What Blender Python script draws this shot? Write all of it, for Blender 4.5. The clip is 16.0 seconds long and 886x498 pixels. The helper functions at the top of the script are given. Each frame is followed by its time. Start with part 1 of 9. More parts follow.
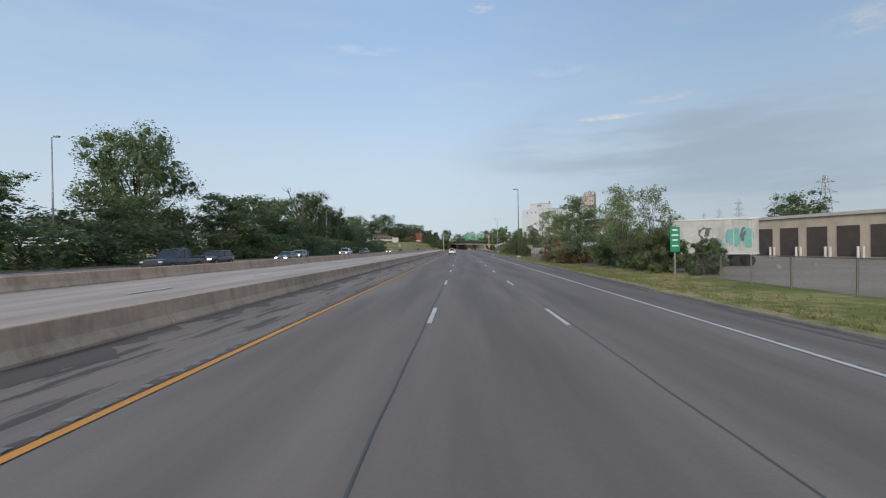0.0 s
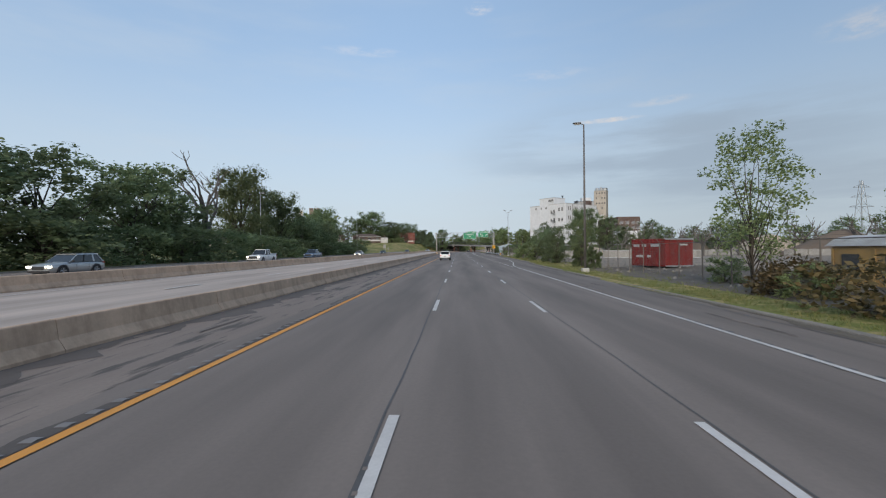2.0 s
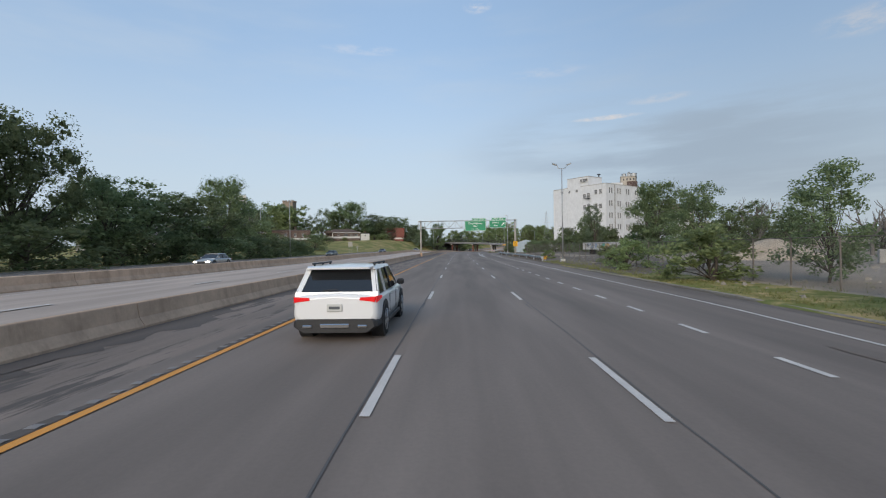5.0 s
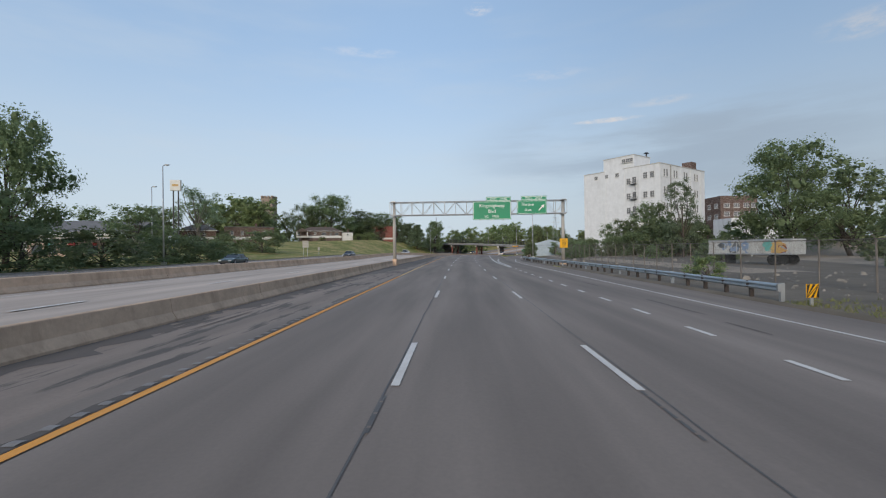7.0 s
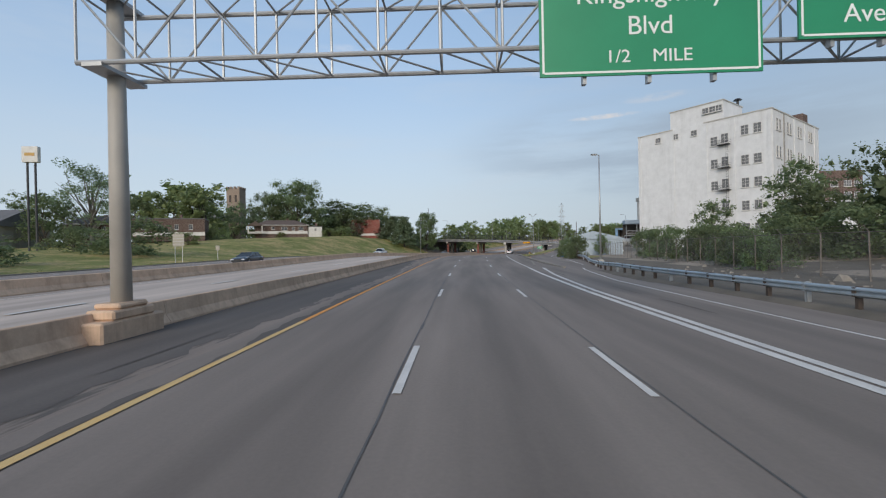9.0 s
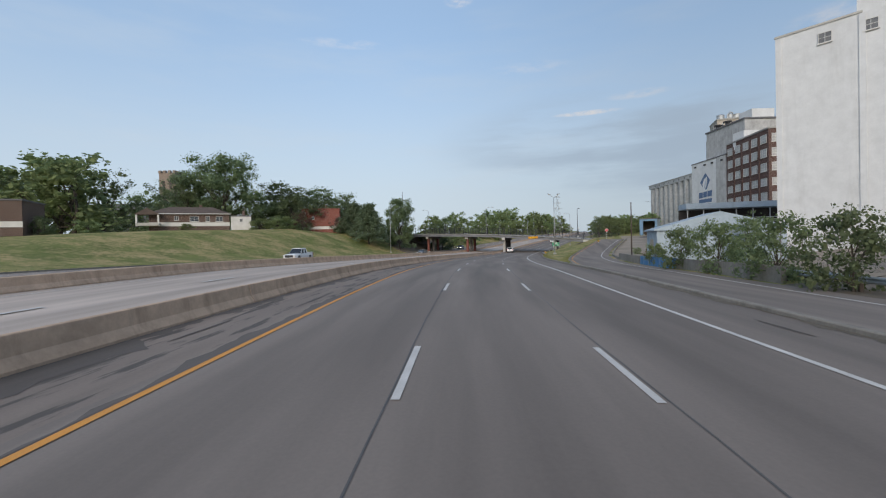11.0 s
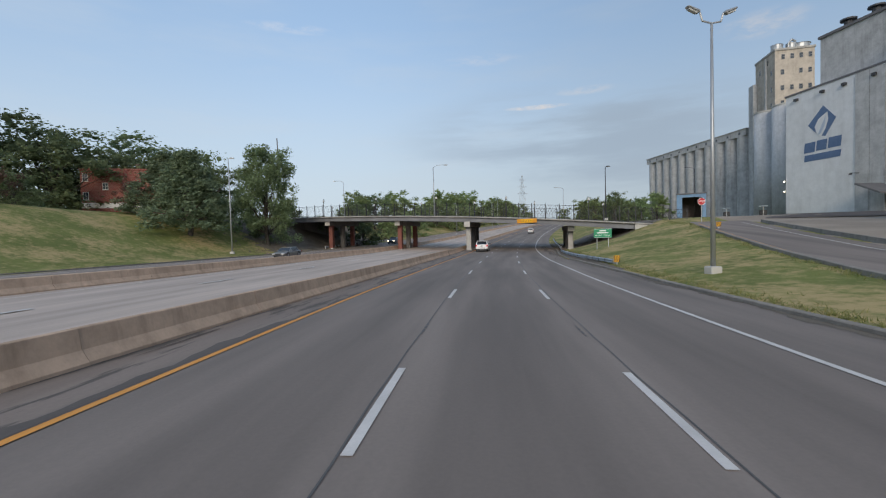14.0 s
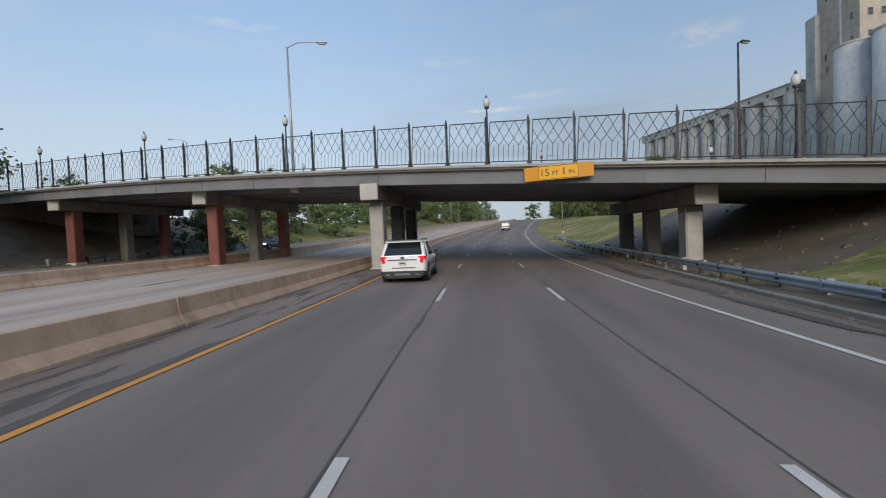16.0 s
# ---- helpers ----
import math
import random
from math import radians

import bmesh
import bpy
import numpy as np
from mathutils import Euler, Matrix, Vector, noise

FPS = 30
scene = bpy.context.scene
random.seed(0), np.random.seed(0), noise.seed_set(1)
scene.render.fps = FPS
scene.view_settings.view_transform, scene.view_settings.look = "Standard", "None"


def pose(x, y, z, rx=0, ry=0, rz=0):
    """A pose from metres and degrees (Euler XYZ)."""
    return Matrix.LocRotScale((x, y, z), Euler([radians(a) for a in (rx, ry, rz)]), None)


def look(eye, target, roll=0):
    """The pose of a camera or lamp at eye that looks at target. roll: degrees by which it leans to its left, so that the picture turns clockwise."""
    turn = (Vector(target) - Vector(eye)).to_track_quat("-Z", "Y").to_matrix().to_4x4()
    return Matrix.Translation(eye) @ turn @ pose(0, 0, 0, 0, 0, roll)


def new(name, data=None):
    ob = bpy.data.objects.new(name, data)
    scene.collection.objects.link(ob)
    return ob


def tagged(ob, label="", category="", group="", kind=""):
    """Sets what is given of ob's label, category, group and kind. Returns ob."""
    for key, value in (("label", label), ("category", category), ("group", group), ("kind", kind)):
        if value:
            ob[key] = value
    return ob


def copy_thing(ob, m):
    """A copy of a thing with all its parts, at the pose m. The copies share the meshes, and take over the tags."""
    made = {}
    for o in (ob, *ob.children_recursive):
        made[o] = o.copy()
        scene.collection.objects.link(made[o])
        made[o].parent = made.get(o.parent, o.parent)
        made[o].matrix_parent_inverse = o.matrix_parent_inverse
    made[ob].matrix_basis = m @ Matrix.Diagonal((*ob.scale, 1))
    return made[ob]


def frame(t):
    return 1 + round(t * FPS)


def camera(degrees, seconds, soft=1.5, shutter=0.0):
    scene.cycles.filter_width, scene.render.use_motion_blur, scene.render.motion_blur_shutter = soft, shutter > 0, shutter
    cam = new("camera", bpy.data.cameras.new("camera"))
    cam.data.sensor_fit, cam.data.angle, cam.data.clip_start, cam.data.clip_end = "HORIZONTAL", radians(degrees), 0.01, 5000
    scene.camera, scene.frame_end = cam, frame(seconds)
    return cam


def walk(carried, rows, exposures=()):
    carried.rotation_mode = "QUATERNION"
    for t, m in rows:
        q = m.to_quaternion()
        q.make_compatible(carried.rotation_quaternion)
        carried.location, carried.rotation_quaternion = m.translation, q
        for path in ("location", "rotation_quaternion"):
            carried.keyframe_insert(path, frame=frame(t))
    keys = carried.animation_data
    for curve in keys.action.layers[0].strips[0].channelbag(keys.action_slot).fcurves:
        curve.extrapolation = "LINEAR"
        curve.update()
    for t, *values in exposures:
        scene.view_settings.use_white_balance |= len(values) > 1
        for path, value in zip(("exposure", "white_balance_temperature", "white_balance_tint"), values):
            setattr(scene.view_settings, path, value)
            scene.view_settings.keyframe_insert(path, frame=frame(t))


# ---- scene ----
cam = camera(90.5, 16.0, soft=1.2)
PATH = [
    (0, -0.041, 0.752, 2.004, 2.28, -0.16, 0.85),
    (0.5, -0.025, 12.252, 2.018, 2.22, -0.29, 0.92),
    (1, -0.048, 23.729, 2.036, 2.12, -0.17, 0.75),
    (1.5, -0.086, 35.190, 2.028, 2.01, -0.08, 0.63),
    (2, -0.102, 46.615, 2.034, 1.94, 0.03, 0.56),
    (2.5, -0.025, 58.148, 2.023, 1.78, 0.22, 0.30),
    (3, 0.076, 69.807, 2.033, 1.78, 0.03, 0.62),
    (3.5, 0.181, 81.562, 2.027, 1.71, 0.09, 0.42),
    (4, 0.268, 93.358, 2.044, 1.85, -0.24, 0.89),
    (6.5, 0.184, 152.128, 2.040, 1.95, 0.06, 0.74),
    (7, 0.074, 164.233, 2.047, 1.95, 0.09, 0.69),
    (7.5, -0.033, 176.587, 2.051, 1.91, -0.20, 0.85),
    (8, -0.066, 188.893, 2.055, 1.76, -0.30, 0.90),
    (8.5, 0.000, 201.117, 2.068, 1.58, -0.28, 1.07),
    (9, 0.090, 213.305, 2.094, 1.58, -0.22, 1.17),
    (9.5, 0.200, 225.543, 2.105, 1.45, -0.22, 1.15),
    (12, 3.072, 290.416, 2.589, -1.74, -1.46, 1.63),
    (12.5, 4.403, 302.685, 2.400, -2.39, -1.64, 1.67),
    (13, 6.039, 315.091, 2.196, -3.47, -1.63, 1.57),
    (13.5, 7.951, 327.453, 1.970, -4.77, -1.76, 1.68),
    (14, 10.164, 339.899, 1.716, -6.34, -2.01, 1.61),
    (14.5, 12.783, 352.319, 1.442, -7.58, -2.02, 1.85),
    (15, 15.777, 364.957, 1.169, -8.79, -2.09, 1.97),
    (15.5, 18.860, 377.816, 0.893, -9.95, -2.21, 2.05),
    (16, 22.072, 390.751, 0.614, -11.49, -2.00, 2.33),
]
walk(cam, [(t, pose(x, y, z, 90 + pitch, roll, yaw)) for t, x, y, z, yaw, pitch, roll in PATH], exposures=[(0, 0.76, 7300, 10), (16, 0.76, 7300, 10)])
# ---------------------------------------------------------------- world, sun
world = bpy.data.worlds.new("sky")
scene.world = world
world.use_nodes = True
wn, wl = world.node_tree.nodes, world.node_tree.links
wn.clear()
SUN_EL, SUN_ROT = radians(23), radians(-165)
w_out = wn.new("ShaderNodeOutputWorld")
w_bg = wn.new("ShaderNodeBackground")
w_sky = wn.new("ShaderNodeTexSky")
w_sky.sky_type = "NISHITA"
w_sky.sun_disc = False
w_sky.sun_elevation, w_sky.sun_rotation = SUN_EL, SUN_ROT
w_sky.air_density, w_sky.dust_density, w_sky.ozone_density = 1.0, 1.0, 2.0
w_co = wn.new("ShaderNodeTexCoord")
w_sep = wn.new("ShaderNodeSeparateXYZ")
wl.new(w_co.outputs["Generated"], w_sep.inputs["Vector"])


def w_math(op, a, b=None):
    m = wn.new("ShaderNodeMath")
    m.operation = op
    for k, v in enumerate((a, b)):
        if v is None:
            continue
        if isinstance(v, (int, float)):
            m.inputs[k].default_value = v
        else:
            wl.new(v, m.inputs[k])
    return m.outputs[0]


def w_range(v, lo, hi, a, b):
    m = wn.new("ShaderNodeMapRange")
    m.interpolation_type = "SMOOTHSTEP"
    for k, x in (("From Min", lo), ("From Max", hi), ("To Min", a), ("To Max", b)):
        m.inputs[k].default_value = x
    wl.new(v, m.inputs["Value"])
    return m.outputs["Result"]


def w_over(under, col, fac):
    m = wn.new("ShaderNodeMix")
    m.data_type = "RGBA"
    m.inputs[7].default_value = (*col, 1)
    wl.new(fac, m.inputs[0])
    wl.new(under, m.inputs[6])
    return m.outputs[2]


w_az = w_math("ARCTAN2", w_sep.outputs["X"], w_sep.outputs["Y"])
w_el = w_math("ARCSINE", w_sep.outputs["Z"])


def w_noise(scale, stretch, detail=7.0, rough=0.58, at=(0, 0, 0)):
    mp = wn.new("ShaderNodeMapping")
    mp.inputs["Scale"].default_value = stretch
    mp.inputs["Location"].default_value = at
    nz = wn.new("ShaderNodeTexNoise")
    nz.inputs["Scale"].default_value, nz.inputs["Detail"].default_value, nz.inputs["Roughness"].default_value = scale, detail, rough
    wl.new(w_co.outputs["Generated"], mp.inputs["Vector"])
    wl.new(mp.outputs["Vector"], nz.inputs["Vector"])
    return nz.outputs["Fac"]


def w_spot(az, el, waz, wel):
    """A soft oval of the sky."""
    a = w_math("DIVIDE", w_math("SUBTRACT", w_az, radians(az)), radians(waz))
    e = w_math("DIVIDE", w_math("SUBTRACT", w_el, radians(el)), radians(wel))
    return w_range(w_math("ADD", w_math("MULTIPLY", a, a), w_math("MULTIPLY", e, e)), 0.0, 1.0, 1.0, 0.0)


# an even pale blue, paler towards the horizon
sky_col = w_over(w_sky.outputs["Color"], (1.12, 1.78, 2.85), w_range(w_el, radians(5), radians(60), 0.75, 0.55))
sky_col = w_over(sky_col, (2.02, 2.5, 3.1), w_range(w_el, 0.0, radians(27), 0.88, 0.0))
# thin uneven veil
sky_col = w_over(sky_col, (2.05, 2.45, 3.0), w_math("MULTIPLY", w_range(w_noise(1.6, (1.2, 1.2, 6.0), at=(0.3, 0.1, 0.4)), 0.46, 0.8, 0.0, 0.5), w_range(w_el, 0.0, radians(40), 1.0, 0.35)))
# a grey-blue bank low ahead
bank = w_math("MULTIPLY", w_spot(24, 11.5, 27, 7.5), w_range(w_noise(2.4, (1.0, 1.0, 7.0), at=(0.9, 0.2, 0.0)), 0.36, 0.62, 0.0, 0.75))
sky_col = w_over(sky_col, (1.42, 1.9, 2.6), bank)
bank = w_math("MULTIPLY", w_spot(40, 6.0, 22, 3.5), w_range(w_noise(3.0, (1.0, 1.0, 8.0), at=(0.1, 0.6, 0.0)), 0.36, 0.62, 0.0, 0.6))
sky_col = w_over(sky_col, (1.5, 1.95, 2.6), bank)
# small bright wisps
for az, el, waz, wel, amt in ((18.8, 15.2, 4.6, 0.35, 0.85), (24.5, 16.6, 4.2, 0.6, 0.35), (42.5, 20.0, 4.6, 1.6, 0.4), (3.0, 28.6, 2.2, 0.9, 0.6), (41, 28.0, 5.0, 1.4, 0.45), (-12, 24, 6, 0.7, 0.25), (12, 21, 6, 0.8, 0.2)):
    f = w_math("MULTIPLY", w_spot(az, el, waz, wel), w_range(w_noise(22.0, (1.0, 1.0, 3.0), 8.0, 0.65, (az, 0, el)), 0.36, 0.66, 0.0, amt))
    sky_col = w_over(sky_col, (2.9, 2.95, 3.2), f)
# a paler west and a duller east
w_side = w_range(w_sep.outputs["X"], -0.2, 0.6, 1.07, 0.84)
w_mul = wn.new("ShaderNodeVectorMath")
w_mul.operation = "SCALE"
wl.new(sky_col, w_mul.inputs[0])
wl.new(w_side, w_mul.inputs["Scale"])
wl.new(w_mul.outputs[0], w_bg.inputs["Color"])
w_bg.inputs["Strength"].default_value = 0.15
wl.new(w_bg.outputs["Background"], w_out.inputs["Surface"])

sun = new("sun", bpy.data.lights.new("sun", "SUN"))
sun.data.energy, sun.data.angle, sun.data.color = 1.15, radians(25), (1.0, 0.955, 0.895)
sun.matrix_world = look((-26, -97, 42), (0, 0, 0))

# ---------------------------------------------------------------- materials
def material(name, col, col2=None, rough=0.7, scale=3.0, fine=40.0, bump=0.15, metal=0.0, stretch=(1, 1, 1), contrast=0.5, rand=0.0,
             trans=0.0, coat=0.0, spec=0.5):
    """A surface with a coarse and a fine grain between two colours."""
    m = bpy.data.materials.new(name)
    m.use_nodes = True
    n, l = m.node_tree.nodes, m.node_tree.links
    b = n["Principled BSDF"]
    b.inputs["Roughness"].default_value, b.inputs["Metallic"].default_value = rough, metal
    b.inputs["Specular IOR Level"].default_value = spec
    b.inputs["Coat Weight"].default_value = coat
    b.inputs["Coat Roughness"].default_value = 0.06
    if trans:
        b.inputs["Transmission Weight"].default_value = trans
    col2 = col2 or tuple(c * 0.72 for c in col)
    geo = n.new("ShaderNodeNewGeometry")
    mp = n.new("ShaderNodeMapping")
    mp.inputs["Scale"].default_value = stretch
    l.new(geo.outputs["Position"], mp.inputs["Vector"])
    big, small = n.new("ShaderNodeTexNoise"), n.new("ShaderNodeTexNoise")
    big.inputs["Scale"].default_value, big.inputs["Detail"].default_value = 1.0 / scale, 5
    small.inputs["Scale"].default_value, small.inputs["Detail"].default_value = fine, 3
    l.new(mp.outputs["Vector"], big.inputs["Vector"])
    l.new(geo.outputs["Position"], small.inputs["Vector"])
    add = n.new("ShaderNodeMath")
    add.operation = "MULTIPLY_ADD"
    add.inputs[1].default_value = 0.35
    l.new(small.outputs["Fac"], add.inputs[0])
    l.new(big.outputs["Fac"], add.inputs[2])
    ramp = n.new("ShaderNodeMapRange")
    ramp.inputs["From Min"].default_value, ramp.inputs["From Max"].default_value = 0.67 - contrast / 2, 0.67 + contrast / 2
    l.new(add.outputs[0], ramp.inputs["Value"])
    mix = n.new("ShaderNodeMix")
    mix.data_type = "RGBA"
    mix.inputs[6].default_value, mix.inputs[7].default_value = (*col2, 1), (*col, 1)
    l.new(ramp.outputs["Result"], mix.inputs[0])
    out = mix.outputs[2]
    if rand:
        info = n.new("ShaderNodeObjectInfo")
        hsv = n.new("ShaderNodeHueSaturation")
        mr = n.new("ShaderNodeMapRange")
        mr.inputs["To Min"].default_value, mr.inputs["To Max"].default_value = 1 - rand, 1 + rand
        l.new(info.outputs["Random"], mr.inputs["Value"])
        l.new(mr.outputs["Result"], hsv.inputs["Value"])
        l.new(out, hsv.inputs["Color"])
        out = hsv.outputs["Color"]
    l.new(out, b.inputs["Base Color"])
    if bump:
        bp = n.new("ShaderNodeBump")
        bp.inputs["Strength"].default_value, bp.inputs["Distance"].default_value = bump, 0.02
        l.new(add.outputs[0], bp.inputs["Height"])
        l.new(bp.outputs["Normal"], b.inputs["Normal"])
    return m


def leaf_material(name, col, col2, through_light=0.35):
    m = bpy.data.materials.new(name)
    m.use_nodes = True
    n, l = m.node_tree.nodes, m.node_tree.links
    b, o = n["Principled BSDF"], n["Material Output"]
    b.inputs["Roughness"].default_value = 0.55
    b.inputs["Specular IOR Level"].default_value = 0.3
    geo = n.new("ShaderNodeNewGeometry")
    info = n.new("ShaderNodeObjectInfo")
    mix = n.new("ShaderNodeMix")
    mix.data_type = "RGBA"
    mix.inputs[6].default_value, mix.inputs[7].default_value = (*col2, 1), (*col, 1)
    l.new(geo.outputs["Random Per Island"], mix.inputs[0])
    hsv = n.new("ShaderNodeHueSaturation")
    mr, mh = n.new("ShaderNodeMapRange"), n.new("ShaderNodeMapRange")
    mr.inputs["To Min"].default_value, mr.inputs["To Max"].default_value = 0.75, 1.25
    mh.inputs["To Min"].default_value, mh.inputs["To Max"].default_value = 0.485, 0.515
    l.new(info.outputs["Random"], mr.inputs["Value"])
    l.new(info.outputs["Random"], mh.inputs["Value"])
    l.new(mr.outputs["Result"], hsv.inputs["Value"])
    l.new(mh.outputs["Result"], hsv.inputs["Hue"])
    l.new(mix.outputs[2], hsv.inputs["Color"])
    l.new(hsv.outputs["Color"], b.inputs["Base Color"])
    tr = n.new("ShaderNodeBsdfTranslucent")
    l.new(hsv.outputs["Color"], tr.inputs["Color"])
    ms = n.new("ShaderNodeMixShader")
    ms.inputs[0].default_value = through_light
    l.new(b.outputs[0], ms.inputs[1])
    l.new(tr.outputs[0], ms.inputs[2])
    l.new(ms.outputs[0], o.inputs["Surface"])
    return m


def glow_material(name, col, strength):
    m = bpy.data.materials.new(name)
    m.use_nodes = True
    b = m.node_tree.nodes["Principled BSDF"]
    b.inputs["Base Color"].default_value = (*col, 1)
    b.inputs["Emission Color"].default_value = (*col, 1)
    b.inputs["Emission Strength"].default_value = strength
    b.inputs["Roughness"].default_value = 0.25
    return m


def fence_net_material(name, col, cover, pitch):
    """Woven wire: thin diagonals with nothing between them."""
    m = bpy.data.materials.new(name)
    m.use_nodes = True
    n, l = m.node_tree.nodes, m.node_tree.links
    b, o = n["Principled BSDF"], n["Material Output"]
    b.inputs["Base Color"].default_value = (*col, 1)
    b.inputs["Metallic"].default_value, b.inputs["Roughness"].default_value = 0.4, 0.6
    geo = n.new("ShaderNodeNewGeometry")
    fac = []
    for sgn in (1, -1):
        dot = n.new("ShaderNodeVectorMath")
        dot.operation = "DOT_PRODUCT"
        dot.inputs[1].default_value = (0.3, 1.0, sgn * 1.0)
        l.new(geo.outputs["Position"], dot.inputs[0])
        sc = n.new("ShaderNodeMath")
        sc.operation = "MULTIPLY"
        sc.inputs[1].default_value = 1.0 / pitch
        l.new(dot.outputs["Value"], sc.inputs[0])
        fr = n.new("ShaderNodeMath")
        fr.operation = "FRACT"
        l.new(sc.outputs[0], fr.inputs[0])
        lt = n.new("ShaderNodeMath")
        lt.operation = "LESS_THAN"
        lt.inputs[1].default_value = cover
        l.new(fr.outputs[0], lt.inputs[0])
        fac.append(lt)
    mx = n.new("ShaderNodeMath")
    mx.operation = "MAXIMUM"
    l.new(fac[0].outputs[0], mx.inputs[0])
    l.new(fac[1].outputs[0], mx.inputs[1])
    tp = n.new("ShaderNodeBsdfTransparent")
    ms = n.new("ShaderNodeMixShader")
    l.new(mx.outputs[0], ms.inputs[0])
    l.new(tp.outputs[0], ms.inputs[1])
    l.new(b.outputs[0], ms.inputs[2])
    l.new(ms.outputs[0], o.inputs["Surface"])
    return m


def road_material(name, col, col2, band):
    """Asphalt with streaks along the road, fine grain, patches and cracks."""
    m = material(name, col, col2, rough=0.82, scale=9.0, fine=18.0, bump=0.25, stretch=(1.0, 0.12, 1.0), contrast=0.55, spec=0.35)
    n, l = m.node_tree.nodes, m.node_tree.links
    b = n["Principled BSDF"]
    src = b.inputs["Base Color"].links[0].from_socket
    uv = n.new("ShaderNodeUVMap")
    uv.uv_map = "lane"
    sep = n.new("ShaderNodeSeparateXYZ")
    l.new(uv.outputs["UV"], sep.inputs["Vector"])
    # worn wheel tracks and an oily middle in each lane
    wave = n.new("ShaderNodeMath")
    wave.operation = "MULTIPLY"
    wave.inputs[1].default_value = 2 * math.pi / 3.66
    l.new(sep.outputs["X"], wave.inputs[0])
    cs = n.new("ShaderNodeMath")
    cs.operation = "COSINE"
    l.new(wave.outputs[0], cs.inputs[0])
    mr = n.new("ShaderNodeMapRange")
    mr.inputs["From Min"].default_value, mr.inputs["From Max"].default_value = -1, 1
    mr.inputs["To Min"].default_value, mr.inputs["To Max"].default_value = 1 - band, 1 + band
    l.new(cs.outputs[0], mr.inputs["Value"])
    # larger patches
    patch = n.new("ShaderNodeTexNoise")
    patch.inputs["Scale"].default_value, patch.inputs["Detail"].default_value = 1.0, 6
    mp = n.new("ShaderNodeMapping")
    mp.inputs["Scale"].default_value = (0.9, 0.07, 1)
    l.new(uv.outputs["UV"], mp.inputs["Vector"])
    l.new(mp.outputs["Vector"], patch.inputs["Vector"])
    pr = n.new("ShaderNodeMapRange")
    pr.inputs["From Min"].default_value, pr.inputs["From Max"].default_value = 0.35, 0.7
    pr.inputs["To Min"].default_value, pr.inputs["To Max"].default_value = 0.8, 1.15
    l.new(patch.outputs["Fac"], pr.inputs["Value"])
    mul = n.new("ShaderNodeMath")
    mul.operation = "MULTIPLY"
    l.new(mr.outputs["Result"], mul.inputs[0])
    l.new(pr.outputs["Result"], mul.inputs[1])
    hsv = n.new("ShaderNodeHueSaturation")
    l.new(mul.outputs[0], hsv.inputs["Value"])
    l.new(src, hsv.inputs["Color"])
    l.new(hsv.outputs["Color"], b.inputs["Base Color"])
    return m


def grass_material(name, col, col2, dry):
    m = material(name, col, col2, rough=0.95, scale=4.0, fine=6.0, bump=0.9, contrast=0.5, spec=0.1)
    n, l = m.node_tree.nodes, m.node_tree.links
    b = n["Principled BSDF"]
    src = b.inputs["Base Color"].links[0].from_socket
    geo = n.new("ShaderNodeNewGeometry")
    nz = n.new("ShaderNodeTexNoise")
    nz.inputs["Scale"].default_value, nz.inputs["Detail"].default_value, nz.inputs["Roughness"].default_value = 0.16, 6, 0.65
    l.new(geo.outputs["Position"], nz.inputs["Vector"])
    mr = n.new("ShaderNodeMapRange")
    mr.inputs["From Min"].default_value, mr.inputs["From Max"].default_value = 0.46, 0.58
    nf = n.new("ShaderNodeTexNoise")
    nf.inputs["Scale"].default_value, nf.inputs["Detail"].default_value, nf.inputs["Roughness"].default_value = 1.4, 9, 0.75
    l.new(geo.outputs["Position"], nf.inputs["Vector"])
    av = n.new("ShaderNodeMix")
    av.inputs[0].default_value = 0.5
    l.new(nz.outputs["Fac"], av.inputs[2])
    l.new(nf.outputs["Fac"], av.inputs[3])
    l.new(av.outputs[0], mr.inputs["Value"])
    mx = n.new("ShaderNodeMix")
    mx.data_type = "RGBA"
    mx.inputs[7].default_value = (*dry, 1)
    l.new(mr.outputs["Result"], mx.inputs[0])
    l.new(src, mx.inputs[6])
    l.new(mx.outputs[2], b.inputs["Base Color"])
    return m


